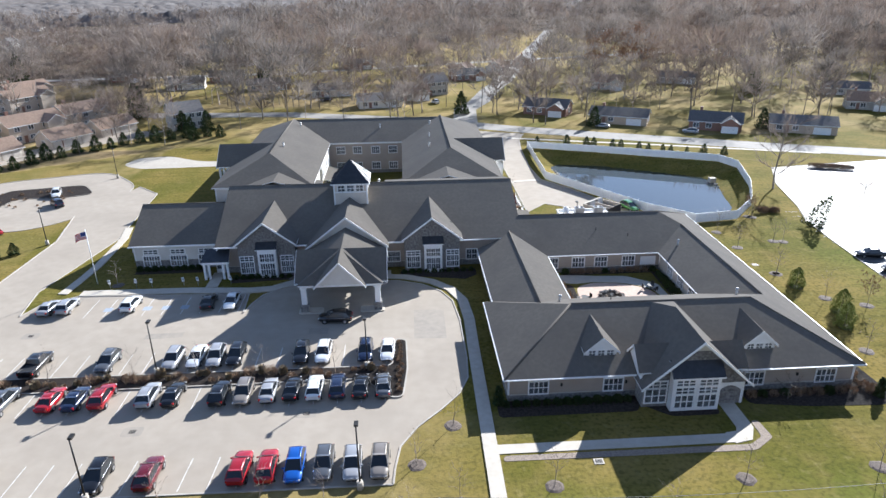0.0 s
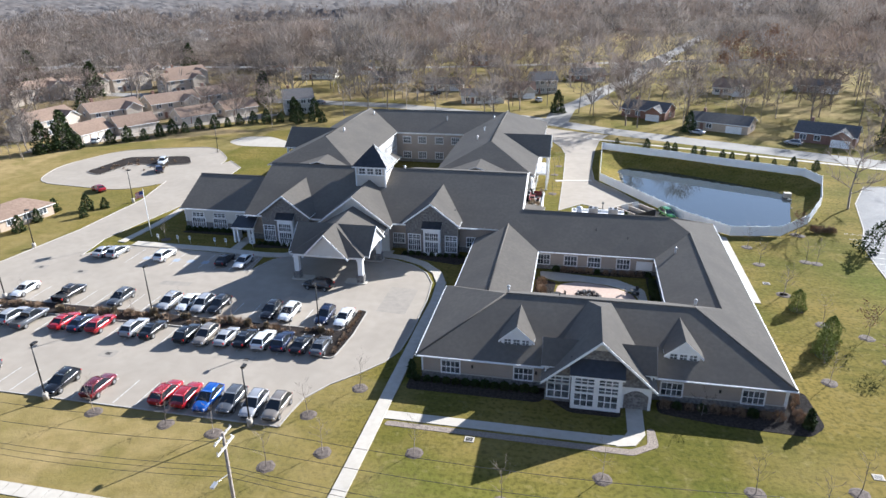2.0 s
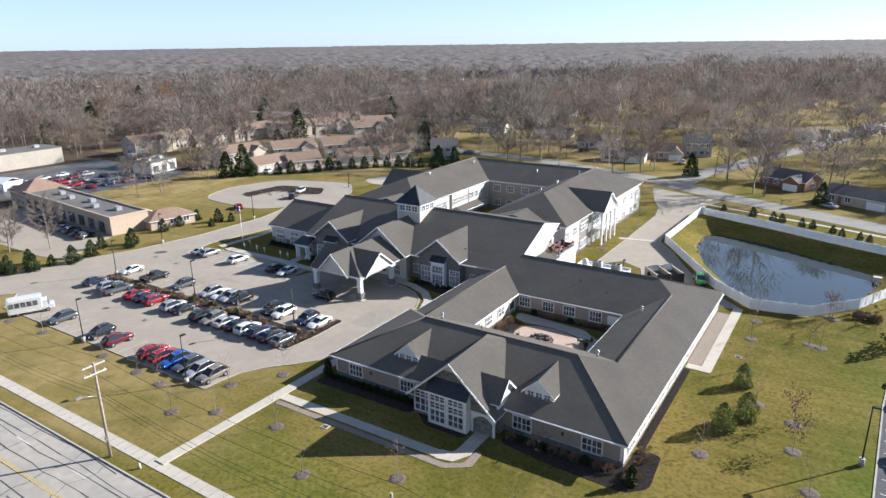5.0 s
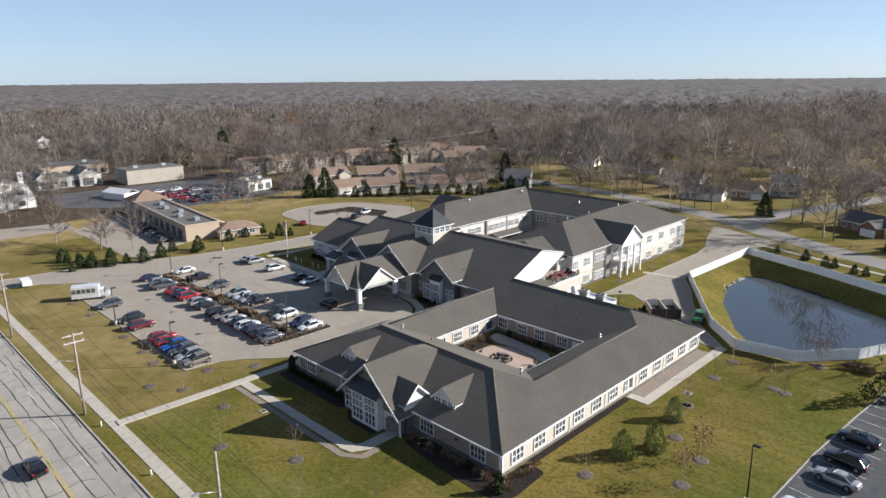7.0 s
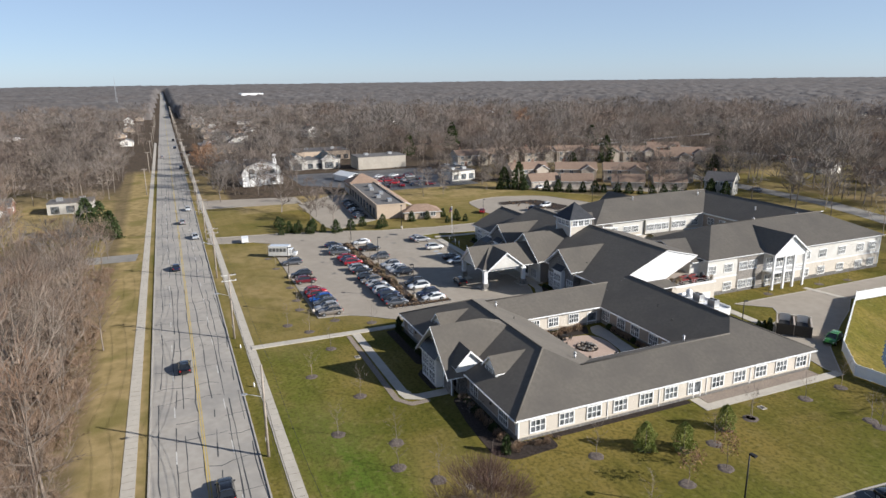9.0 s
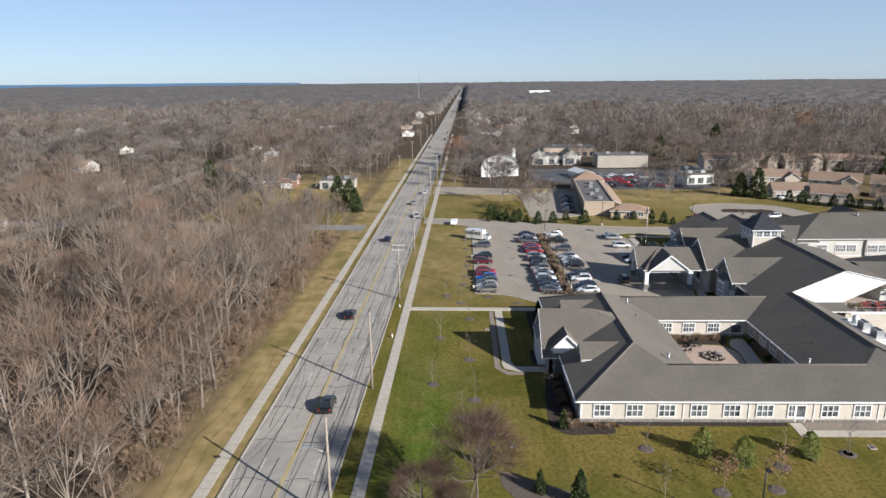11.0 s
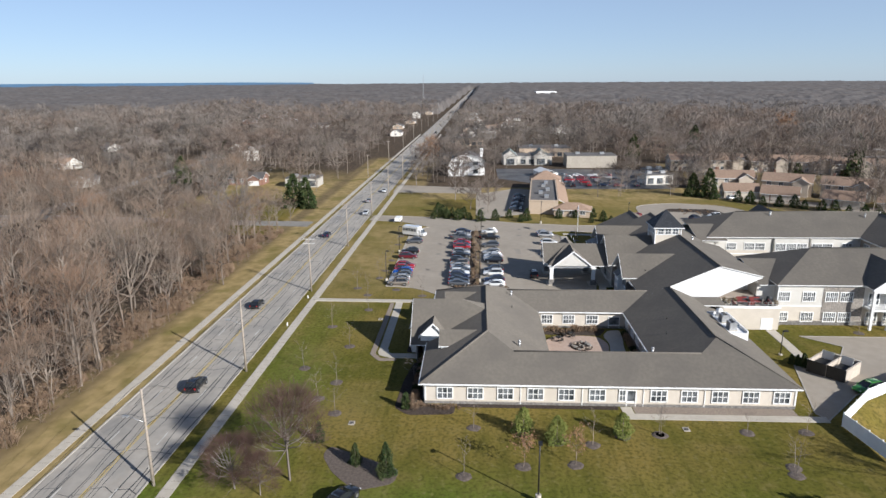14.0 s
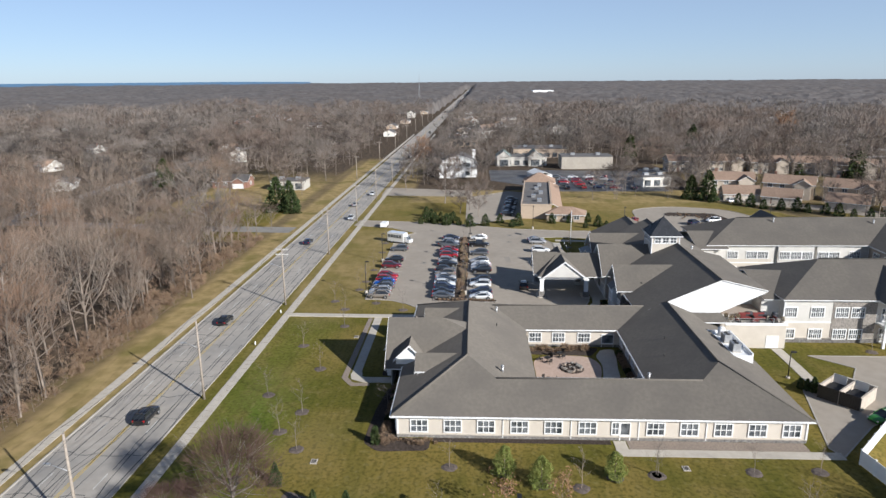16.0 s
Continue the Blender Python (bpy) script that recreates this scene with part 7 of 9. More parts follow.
def courtyard_things():
    sheet("courtyard_paving", rounded([(25.0, 84.5), (27, 81.8), (35, 81.8), (37.6, 85), (36.4, 89.6), (33, 91.6), (28.6, 92.3), (25.6, 91), (25.2, 88)], 1.5), 0.03, PAVER, "pink-tan paved courtyard", "paving")
    sheet("courtyard_path", rounded([(22.8, 93.2), (25.4, 92.0), (28.6, 92.5), (33.2, 91.8), (36.8, 89.8), (37.6, 86.4), (38.6, 87), (38.4, 91), (34.4, 94.2), (30, 94.6), (26, 95.2), (22.4, 95.4)], 0.8), 0.045, CONCRETE, "pale concrete courtyard path", "path")
    ob = tagged(empty("rock_bed", pose(30.1, 87.5, 0)), "round bed of rocks in the courtyard", "rockery")
    bm = bmesh.new()
    rod(bm, (0, 0, 0.03), (0, 0, 0.12), 1.9, 1.8, 22)
    part("soil", bm, MULCH, ob)
    r = random.Random(5)
    for k in range(44):
        a, d = r.uniform(0, 6.28), 1.55 * (math.sqrt(r.random()) if k < 20 else r.uniform(0.9, 1.05))
        bm = bmesh.new()
        bmesh.ops.create_icosphere(bm, subdivisions=1, radius=r.uniform(0.16, 0.34))
        for v in bm.verts:
            v.co *= r.uniform(0.75, 1.2)
            v.co.z *= 0.7
            v.co += Vector((math.cos(a) * d * 1.1, math.sin(a) * d, 0.25))
        part("rock", bm, STONE if k % 3 else GRAVEL, ob)
    for x, y in ((25.6, 86.2), (27.6, 84.0), (36.6, 89.2), (35.2, 83.4)):
        t = tagged(empty("patio_table", pose(x, y, 0.03)), "dark round metal patio table", "table", "patio tables")
        bm = bmesh.new()
        rod(bm, (0, 0, 0.7), (0, 0, 0.74), 0.55, 0.55, 14)
        part("tabletop", bm, BRONZE, t)
        bm = bmesh.new()
        rod(bm, (0, 0, 0), (0, 0, 0.7), 0.05, 0.05, 6)
        rod(bm, (0, 0, 0), (0, 0, 0.04), 0.3, 0.3, 8)
        part("pedestal", bm, BRONZE, t)
        for k in range(3):
            c = tagged(empty("patio_chair", pose(x + 0.95 * math.cos(2.1 * k + x), y + 0.95 * math.sin(2.1 * k + x), 0.03, 0, 0, math.degrees(2.1 * k + x) - 90)), "dark metal patio chair", "chair", "patio chairs")
            bm = bmesh.new()
            box(bm, -0.26, 0.26, -0.26, 0.26, 0.4, 0.46)
            part("seat", bm, BRONZE, c)
            bm = bmesh.new()
            box(bm, -0.26, 0.26, 0.22, 0.28, 0.46, 0.95)
            part("backrest", bm, BRONZE, c)
            for sx in (-0.22, 0.22):
                for sy in (-0.22, 0.22):
                    bm = bmesh.new()
                    rod(bm, (sx, sy, 0), (sx, sy, 0.4), 0.02, 0.02, 4)
                    part("leg", bm, BRONZE, c)


courtyard_things()


def deck_things():
    red = mat("dark_red_cushion_cloth", (0.13, 0.022, 0.020), (0.18, 0.032, 0.027), 0.4, 0.9)
    for x, y, t, k in ((19.2, 117.6, 90, 1.35), (19.2, 119.9, 90, 1.35), (20.3, 116.0, 180, 0.9), (20.2, 121.8, 0, 1.1), (20.4, 118.8, 270, 0.8)):
        s = tagged(empty("deck_seat", pose(x, y, 4.16, 0, 0, t) @ Matrix.Scale(k, 4)), "dark-framed deck seat with dark red cushions", "seat", "deck seats")
        for nm, x0, x1, y0, y1, z0, z1, m in (("cushion", -0.7, 0.7, -0.35, 0.26, 0.28, 0.46, red), ("back_cushion", -0.7, 0.7, 0.2, 0.32, 0.46, 0.9, red), ("frame", -0.74, 0.74, -0.36, 0.36, 0.14, 0.28, BRONZE), ("armrest", -0.8, -0.7, -0.36, 0.36, 0.0, 0.62, BRONZE), ("armrest", 0.7, 0.8, -0.36, 0.36, 0.0, 0.62, BRONZE)):
            bm = bmesh.new()
            box(bm, x0, x1, y0, y1, z0, z1)
            bmesh.ops.bevel(bm, geom=list(bm.edges), offset=0.03, segments=1, affect="EDGES")
            part(nm, bm, m, s)
    dark = mat("black_grill_cover", (0.02, 0.022, 0.028), (0.035, 0.037, 0.045), 0.5, 0.7)
    for x, y, w in ((18.6, 118.4, 1.3), (18.6, 120.6, 1.6), (18.8, 122.6, 0.9)):
        g = tagged(empty("grill", pose(x, y, 4.16)), "black covered grill on the deck", "grill", "deck grills")
        bm = bmesh.new()
        box(bm, -0.35, 0.35, -w / 2, w / 2, 0.1, 1.0)
        bmesh.ops.bevel(bm, geom=list(bm.edges), offset=0.08, segments=2, affect="EDGES")
        part("cabinet", bm, dark, g)
        bm = bmesh.new()
        rod(bm, (0, -w * 0.4, 1.0), (0, w * 0.4, 1.0), 0.32, 0.32, 12)
        part("lid", bm, dark, g)
    for k, (x, y) in enumerate(((20.7, 114.6), (20.0, 115.1), (19.2, 114.5), (20.8, 123.0), (19.6, 116.2))):
        g = tagged(empty("planter", pose(x, y, 4.16)), "pale planter with dry winter grass on the deck", "planter", "deck planters")
        bm = bmesh.new()
        rod(bm, (0, 0, 0), (0, 0, 0.55), 0.28, 0.38, 12)
        part("pot", bm, CONCRETE, g)
        V, F = leaf_cloud(300 + k, 120, lambda q: (np.array([q.uniform(-0.3, 0.3), q.uniform(-0.3, 0.3), q.uniform(0.5, 1.0)]), np.array([q.uniform(-0.4, 0.4), q.uniform(-0.4, 0.4), 0.9])), 0.4, 0.1)
        me = tri_mesh("grass", V, F)
        me.materials.append(STRAW)
        new("grass", me).parent = g


# ---- garden plants ----
def tree_object(name, key, m, parts, label, category, group):
    """A tree as a thing with a trunk and a crown; repeats share the meshes."""
    if key not in tree_parts:
        tree_parts[key] = parts()
    ob = tagged(empty(name, m), label, category, group)
    for nm, me in tree_parts[key]:
        shared(nm, me, Matrix(), ob)
    return ob


tree_parts = {}


def bare_parts(seed, height, crown, limbs, twigs, leaf=None, **kw):
    def make():
        V, F, wood = branchy(seed, height, crown, limbs, twigs, **kw)
        used = np.unique(F[:wood])
        trunk = tri_mesh("trunk", V[: used.max() + 1], F[:wood])
        trunk.materials.append(BARK)
        off = used.max() + 1
        top = tri_mesh("crown", V[off:], F[wood:] - off)
        top.materials.append(leaf or TWIG)
        return [("trunk", trunk), ("crown", top)]
    return make


def dome_parts(seed, height, crown, twigs, width, limbs, trunk, length, leaf):
    """A bare tree whose fine twigs fill a rounded crown."""
    def make():
        V, F, wood = domed(seed, height, crown, twigs, width, limbs, trunk, length, 0.45, 0.45, 30, 3)
        n = F[:wood].max() + 1
        stem = tri_mesh("trunk", V[:n], F[:wood])
        stem.materials.append(BARK)
        top = tri_mesh("crown", V[n:], F[wood:] - n)
        top.materials.append(leaf)
        return [("trunk", stem), ("crown", top)]
    return make


def oak_parts(seed, height, crown, limbs, twigs, leaves, size, **kw):
    """A bare tree with small dead leaves still hanging near its twig ends."""
    def make():
        V, F, wood = branchy(seed, height, crown, limbs, twigs, **kw)
        trunk = tri_mesh("trunk", V, F)
        trunk.materials.append(BARK)
        ends = V[F[wood:, 2]]

        def shape(r):
            d = r.normal(size=3)
            return ends[r.randint(len(ends))] + r.normal(size=3) * size * 1.2, d / np.linalg.norm(d)
        W, G = leaf_cloud(seed, leaves, shape, size)
        top = tri_mesh("crown", W, G)
        top.materials.append(RUSSET)
        return [("trunk", trunk), ("crown", top)]
    return make


def leaf_cloud(seed, n, shape, size, width=0.45):
    """Many small leaf sprays: triangles at places drawn by shape(r), about that size."""
    r = np.random.RandomState(seed)
    V, F = [], []
    for k in range(n):
        p, d = shape(r)
        u = np.cross(d, r.uniform(-1, 1, 3))
        u /= np.linalg.norm(u) + 1e-6
        s = size * r.uniform(0.6, 1.3)
        q = len(V)
        V.extend((p - u * s * width, p + u * s * width, p + d * s))
        F.append((q, q + 1, q + 2))
    return np.array(V), np.array(F)


deck_things()


def conifer_parts(seed, h, w, n, material, size=0.35, tip=0.8):
    def make():
        def shape(r):
            f = r.uniform(0, 1) ** 1.5
            a = r.uniform(0, 2 * math.pi)
            lump = 1 + 0.22 * math.sin(3 * a + 9 * f) + 0.12 * math.sin(7 * a - 5 * f)
            rad = w * (1 - f ** tip) ** 0.8 * lump * math.sqrt(r.uniform(0.15, 1))
            p = np.array([rad * math.cos(a), rad * math.sin(a), 0.12 + f * h * 0.95])
            d = np.array([math.cos(a), math.sin(a), r.uniform(-0.1, 0.7)]) + r.normal(size=3) * 0.7
            return p, d / np.linalg.norm(d)
        V, F = leaf_cloud(seed, n, shape, size)
        top = tri_mesh("crown", V, F)
        top.materials.append(material)
        bm = bmesh.new()
        rod(bm, (0, 0, -0.1), (0, 0, h * 0.9), 0.05 + h * 0.012, 0.01, 6)
        me = bpy.data.meshes.new("trunk")
        bm.to_mesh(me)
        bm.free()
        me.materials.append(BARK)
        return [("trunk", me), ("crown", top)]
    return make


def mulch_ring(x, y, r=0.75, seed=0):
    rr = random.Random(seed)
    bm = bmesh.new()
    n = 14
    rim = [bm.verts.new((x + r * rr.uniform(0.88, 1.1) * math.cos(2 * math.pi * i / n), y + r * rr.uniform(0.88, 1.1) * math.sin(2 * math.pi * i / n), 0.012)) for i in range(n)]
    mid = [bm.verts.new((x + (v.co.x - x) * 0.7, y + (v.co.y - y) * 0.7, 0.1)) for v in rim]
    for i in range(n):
        j = (i + 1) % n
        bm.faces.new((rim[i], rim[j], mid[j], mid[i]))
    bm.faces.new(mid)
    tagged(part("mulch_ring", bm, DRYMULCH), "round ring of weathered brown mulch in the lawn", "mulch", "mulch rings")


def lawn_trees():
    saplings = [(-23.6, 48.9), (-14.5, 48.4), (-8.6, 47.9), (-0.9, 44.2), (3.8, 47.2), (0.0, 52.7), (4.0, 58.6), (12.9, 48.8), (22.2, 43.6), (31.3, 48.5), (45.0, 49.1), (40.2, 43.0), (50.2, 47.5), (54.3, 50.8), (57.5, 69.5), (61.1, 84.1), (58.4, 93.1), (57.5, 104.1), (57.2, 111.6), (66.7, 106.0), (68.3, 68.4), (67.0, 119.4), (65.2, 106.4), (58.4, 92.9), (-40, 48.6), (-50, 48.3), (22.6, 137), (22.3, 152), (23, 160), (-46, 97.6), (-18.5, 97.9)]
    for i, (x, y) in enumerate(saplings):
        k = i % 5
        tree_object("sapling", ("sapling", k), pose(x, y, 0, 0, 0, 67 * i), bare_parts(60 + k, 4.6, 1.15, 9, 110, trunk=0.05, twig_width=0.012, clear=0.3, branches=1), "young leafless tree standing in the lawn", "tree", "saplings")
        mulch_ring(x, y, 0.95, i)
    for i, (x, y) in enumerate(((66.1, 75.3), (65.6, 81.4), (67.6, 119.0))):
        tree_object("oak_sapling", ("oak", i % 2), pose(x, y, 0, 0, 0, 80 * i), oak_parts(70 + i, 4.4, 1.2, 9, 70, 420, 0.17, trunk=0.05, twig_width=0.012, clear=0.35, branches=1), "young oak with clinging russet leaves", "tree", "oak saplings")
        mulch_ring(x, y, 0.95, 50 + i)
    for i, (x, y, s) in enumerate(((58.6, 75.8, 1.0), (60.6, 79.8, 1.0), (58.9, 88.2, 0.9))):
        tree_object("broad_evergreen", ("evergreen", i), pose(x, y, 0, 0, 0, 50 * i) @ Matrix.Scale(s, 4), conifer_parts(80 + i, 3.7, 1.25, 3600, LEAFGREEN, 0.15, 3.0), "bushy pale-green evergreen on the lawn", "tree", "lawn evergreens")
        mulch_ring(x, y, 1.0, 60 + i)
    for i, (x, y, s) in enumerate(((66.2, 55.7, 0.62), (68.3, 59.6, 0.92), (61.4, 50.3, 0.62))):
        tree_object("spruce", ("spruce", i % 2), pose(x, y, 0, 0, 0, 70 * i) @ Matrix.Scale(s, 4), conifer_parts(84 + i, 4.6, 1.15, 3400, NEEDLE, 0.19, 1.3), "dark green spruce in a mulched bed", "tree", "spruces")
    sheet("spruce_bed", rounded([(62.4, 51.8), (64.4, 55.6), (67.2, 61), (70, 60.6), (71.5, 56.5), (68, 53.2), (64.6, 51.4)], 1.0), 0.03, DRYMULCH, "mulched bed under spruces", "planting bed", thick=0.1)
    for i, (x, y, s, hh) in enumerate(((69.8, 48.9, 1.3, 9.0), (71.6, 43.2, 0.8, 9.0), (72.6, 46.4, 0.6, 9.0))):
        tree_object("lawn_tree", ("lawn_tree", i % 2), pose(x, y, 0, 0, 0, 90 * i) @ Matrix.Scale(s, 4), dome_parts(90 + i, hh, 4.2, 7000, 0.011, 26, 0.14, 0.75, REDTWIG), "leafless reddish-brown spreading tree near the road", "tree", "lawn trees")
    for i, (x, y, s) in enumerate(((81.4, 136.4, 1.65), (97.2, 128.8, 0.7), (120, 108, 1.0))):
        tree_object("lawn_tree", ("big_tree", i % 2), pose(x, y, 0, 0, 0, 90 * i) @ Matrix.Scale(s, 4), bare_parts(93 + i, 10.0, 3.2, 12, 900, trunk=0.17, twig_width=0.018, clear=0.2, branches=2), "leafless grey tree beside the dark car park", "tree", "lawn trees")
    tree_object("pine", ("pine",), pose(75.9, 112.6, 0, 0, 24, 0), conifer_parts(99, 6.8, 1.9, 800, NEEDLE, 0.36, 1.6), "open leaning pine beside the dark car park", "tree", "pines")


lawn_trees()


def screens():
    """Rows of conifers along the drive, the northern boundary and the street beyond the pond."""
    spots = [(-75.4, 56), (-77, 58.5), (-75.3, 60.5), (-78.6, 60.6), (-73.6, 64), (-76, 65), (-73.5, 67.8), (-71.6, 71.2), (-79, 66), (-82, 57), (-84, 60), (-86, 57), (-80, 62), (-88, 58.5), (-72.6, 76), (-76.3, 80.5), (-70.8, 84), (-73, 86), (-76.4, 96.6), (-77.2, 102.2), (-69.8, 106), (-72, 110), (-78.2, 108.1), (-69.4, 112)]
    for i, (x, y) in enumerate(spots):
        s = 0.55 + 0.5 * ((i * 37) % 10) / 10
        tree_object("screen_conifer", ("screen", i % 3), pose(x, y, 0, 0, 0, 61 * i) @ Matrix.Scale(s, 4), conifer_parts(110 + i % 3, 3.9, 1.45, 900, NEEDLE, 0.34, 2.1), "small dark green conifer beside the west drive", "tree", "drive conifers")
    line = [(-118, 150), (-112, 158), (-107.2, 165.1), (-103.5, 168), (-100, 170.9), (-98.1, 175.8), (-96.5, 180.3), (-93.5, 182.3), (-91.4, 187.1), (-87, 189), (-84.1, 192), (-82, 196), (-78, 198), (-74, 199.5), (-70, 201), (-66, 203), (-63, 200), (-60, 204), (-56, 203)]
    for i, (x, y) in enumerate(line):
        s = 0.8 + 0.45 * ((i * 53) % 10) / 10
        tree_object("boundary_conifer", ("screen", i % 3), pose(x, y, 0, 0, 0, 47 * i) @ Matrix.Scale(s, 4), conifer_parts(110 + i % 3, 3.9, 1.45, 900, NEEDLE, 0.34, 2.1), "dark green conifer in the boundary row", "tree", "boundary conifers")
    for i, (x, y) in enumerate(((38.3, 187.3), (46.1, 183.3), (51.1, 180.9), (53.1, 180.5), (57.8, 178.2), (60.1, 178.0), (64.5, 175.8), (66.4, 173.9), (70.0, 172.7), (71.9, 171.9), (75.6, 170.0), (79.5, 168.4), (84, 166.2))):
        s = 0.4 + 0.3 * ((i * 29) % 10) / 10
        tree_object("street_conifer", ("screen", i % 3), pose(x, y, 0, 0, 0, 47 * i) @ Matrix.Scale(s, 4), conifer_parts(110 + i % 3, 3.9, 1.45, 900, NEEDLE, 0.34, 2.1), "small dark conifer beyond the pond fence", "tree", "street conifers")
    for i, (x, y, s) in enumerate(((-119, 152.5, 1.8), (-116.4, 157.6, 2.2), (-147, 204, 1.9), (-70, 213, 1.3), (-66, 208, 1.1), (-62, 212, 1.35), (-92, 236, 2.4), (-170, 240, 2.8), (-229, 273, 3.0), (-95, 5, 2.4), (-100, 8, 2.0), (-92, 11, 1.7), (20, 230, 1.6), (60, 205, 1.3), (110, 196, 1.3), (-250, 160, 2.6), (-150, -60, 2.4), (-230, -70, 2.4), (-300, 210, 3), (-60, 300, 2.6), (140, 260, 2.2), (-420, 320, 3.0), (-180, 330, 2.6), (-330, -40, 2.6))):
        tree_object("tall_pine", ("tall", i % 3), pose(x, y, 0, 0, 0, 47 * i) @ Matrix.Scale(s, 4), conifer_parts(120 + i % 3, 5.0, 1.5, 1100, NEEDLE, 0.36, 1.7), "tall dark pine among bare trees", "tree", "tall pines")
    # single leafless shade trees in the lawns to the north and west
    r = random.Random(21)
    spots = [(-4.5, 222.8), (-2, 228), (3.4, 229), (6.5, 234.4), (31, 231), (42, 212), (41, 235.5), (44, 234.5), (43.4, 278), (-14, 240), (64, 236), (80, 228), (38, 262), (58, 262), (-34, 246), (-48, 228), (-60, 244), (-20, 268), (100, 226), (116, 214), (134, 206), (84, 250), (104, 254), (124, 238), (146, 226), (160, 214), (-78, 232), (-96, 226), (-104, 214), (-88, 206), (-84, 222), (-130, 158), (-134, 150), (-124, 152), (-146, 164), (-86, 74), (-92, 68), (-97, 71), (-110, 62), (-150, 60), (-140, 45), (-160, 48), (-172, 45), (-195, 52), (-205, 60), (-165, 76), (-35.2, 6.4), (-61.5, -24), (-17.8, 3.4), (-55, -8), (-80, -16), (-88, -30)]
    for i, (x, y) in enumerate(spots):
        tree_object("shade_tree", ("shade", i % 6), pose(x, y, 0, 0, 0, 77 * i) @ Matrix.Scale(r.uniform(0.75, 1.25) * (0.75 if x < -80 else 1), 4), bare_parts(130 + i % 6, 15.5, 5.2, 15, 1500, trunk=0.26, twig_width=0.04, clear=0.2, branches=2), "tall leafless shade tree on a winter lawn", "tree", "shade trees")
    for i, (x, y, s) in enumerate(((104, 296, 1.5), (90, 306, 1.3), (-330, 280, 1.3), (-212, 46, 0.95), (-236, 44, 0.8))):
        tree_object("russet_oak", ("russet_oak",), pose(x, y, 0, 0, 0, 90 * i) @ Matrix.Scale(s, 4), oak_parts(155, 14.0, 5.2, 13, 500, 2600, 0.4, trunk=0.3, twig_width=0.03, clear=0.2, branches=2), "tall oak with clinging russet leaves among houses", "tree", "russet oaks")
    tree_object("pale_trunk_tree", ("pale",), pose(25.0, 6.2, 0), bare_parts(150, 15, 4.0, 9, 420, trunk=0.24, twig_width=0.022, clear=0.5, branches=2), "tall pale-barked leafless tree at the edge of the woods", "tree", "edge trees")


screens()


def shrub_mesh(seed, material, n=260, w=0.55, h=0.75, size=0.22, width=0.45):
    def shape(r):
        a, f = r.uniform(0, 2 * math.pi), r.uniform(0, 1)
        rad = w * math.sqrt(r.uniform(0.1, 1)) * math.sqrt(max(0, 1 - f * f * 0.85))
        d = np.array([math.cos(a) * 0.6, math.sin(a) * 0.6, 1.0])
        return np.array([rad * math.cos(a), rad * math.sin(a), f * h]), d / np.linalg.norm(d)
    V, F = leaf_cloud(seed, n, shape, size, width)
    me = tri_mesh("shrub", V, F)
    me.materials.append(material)
    return me


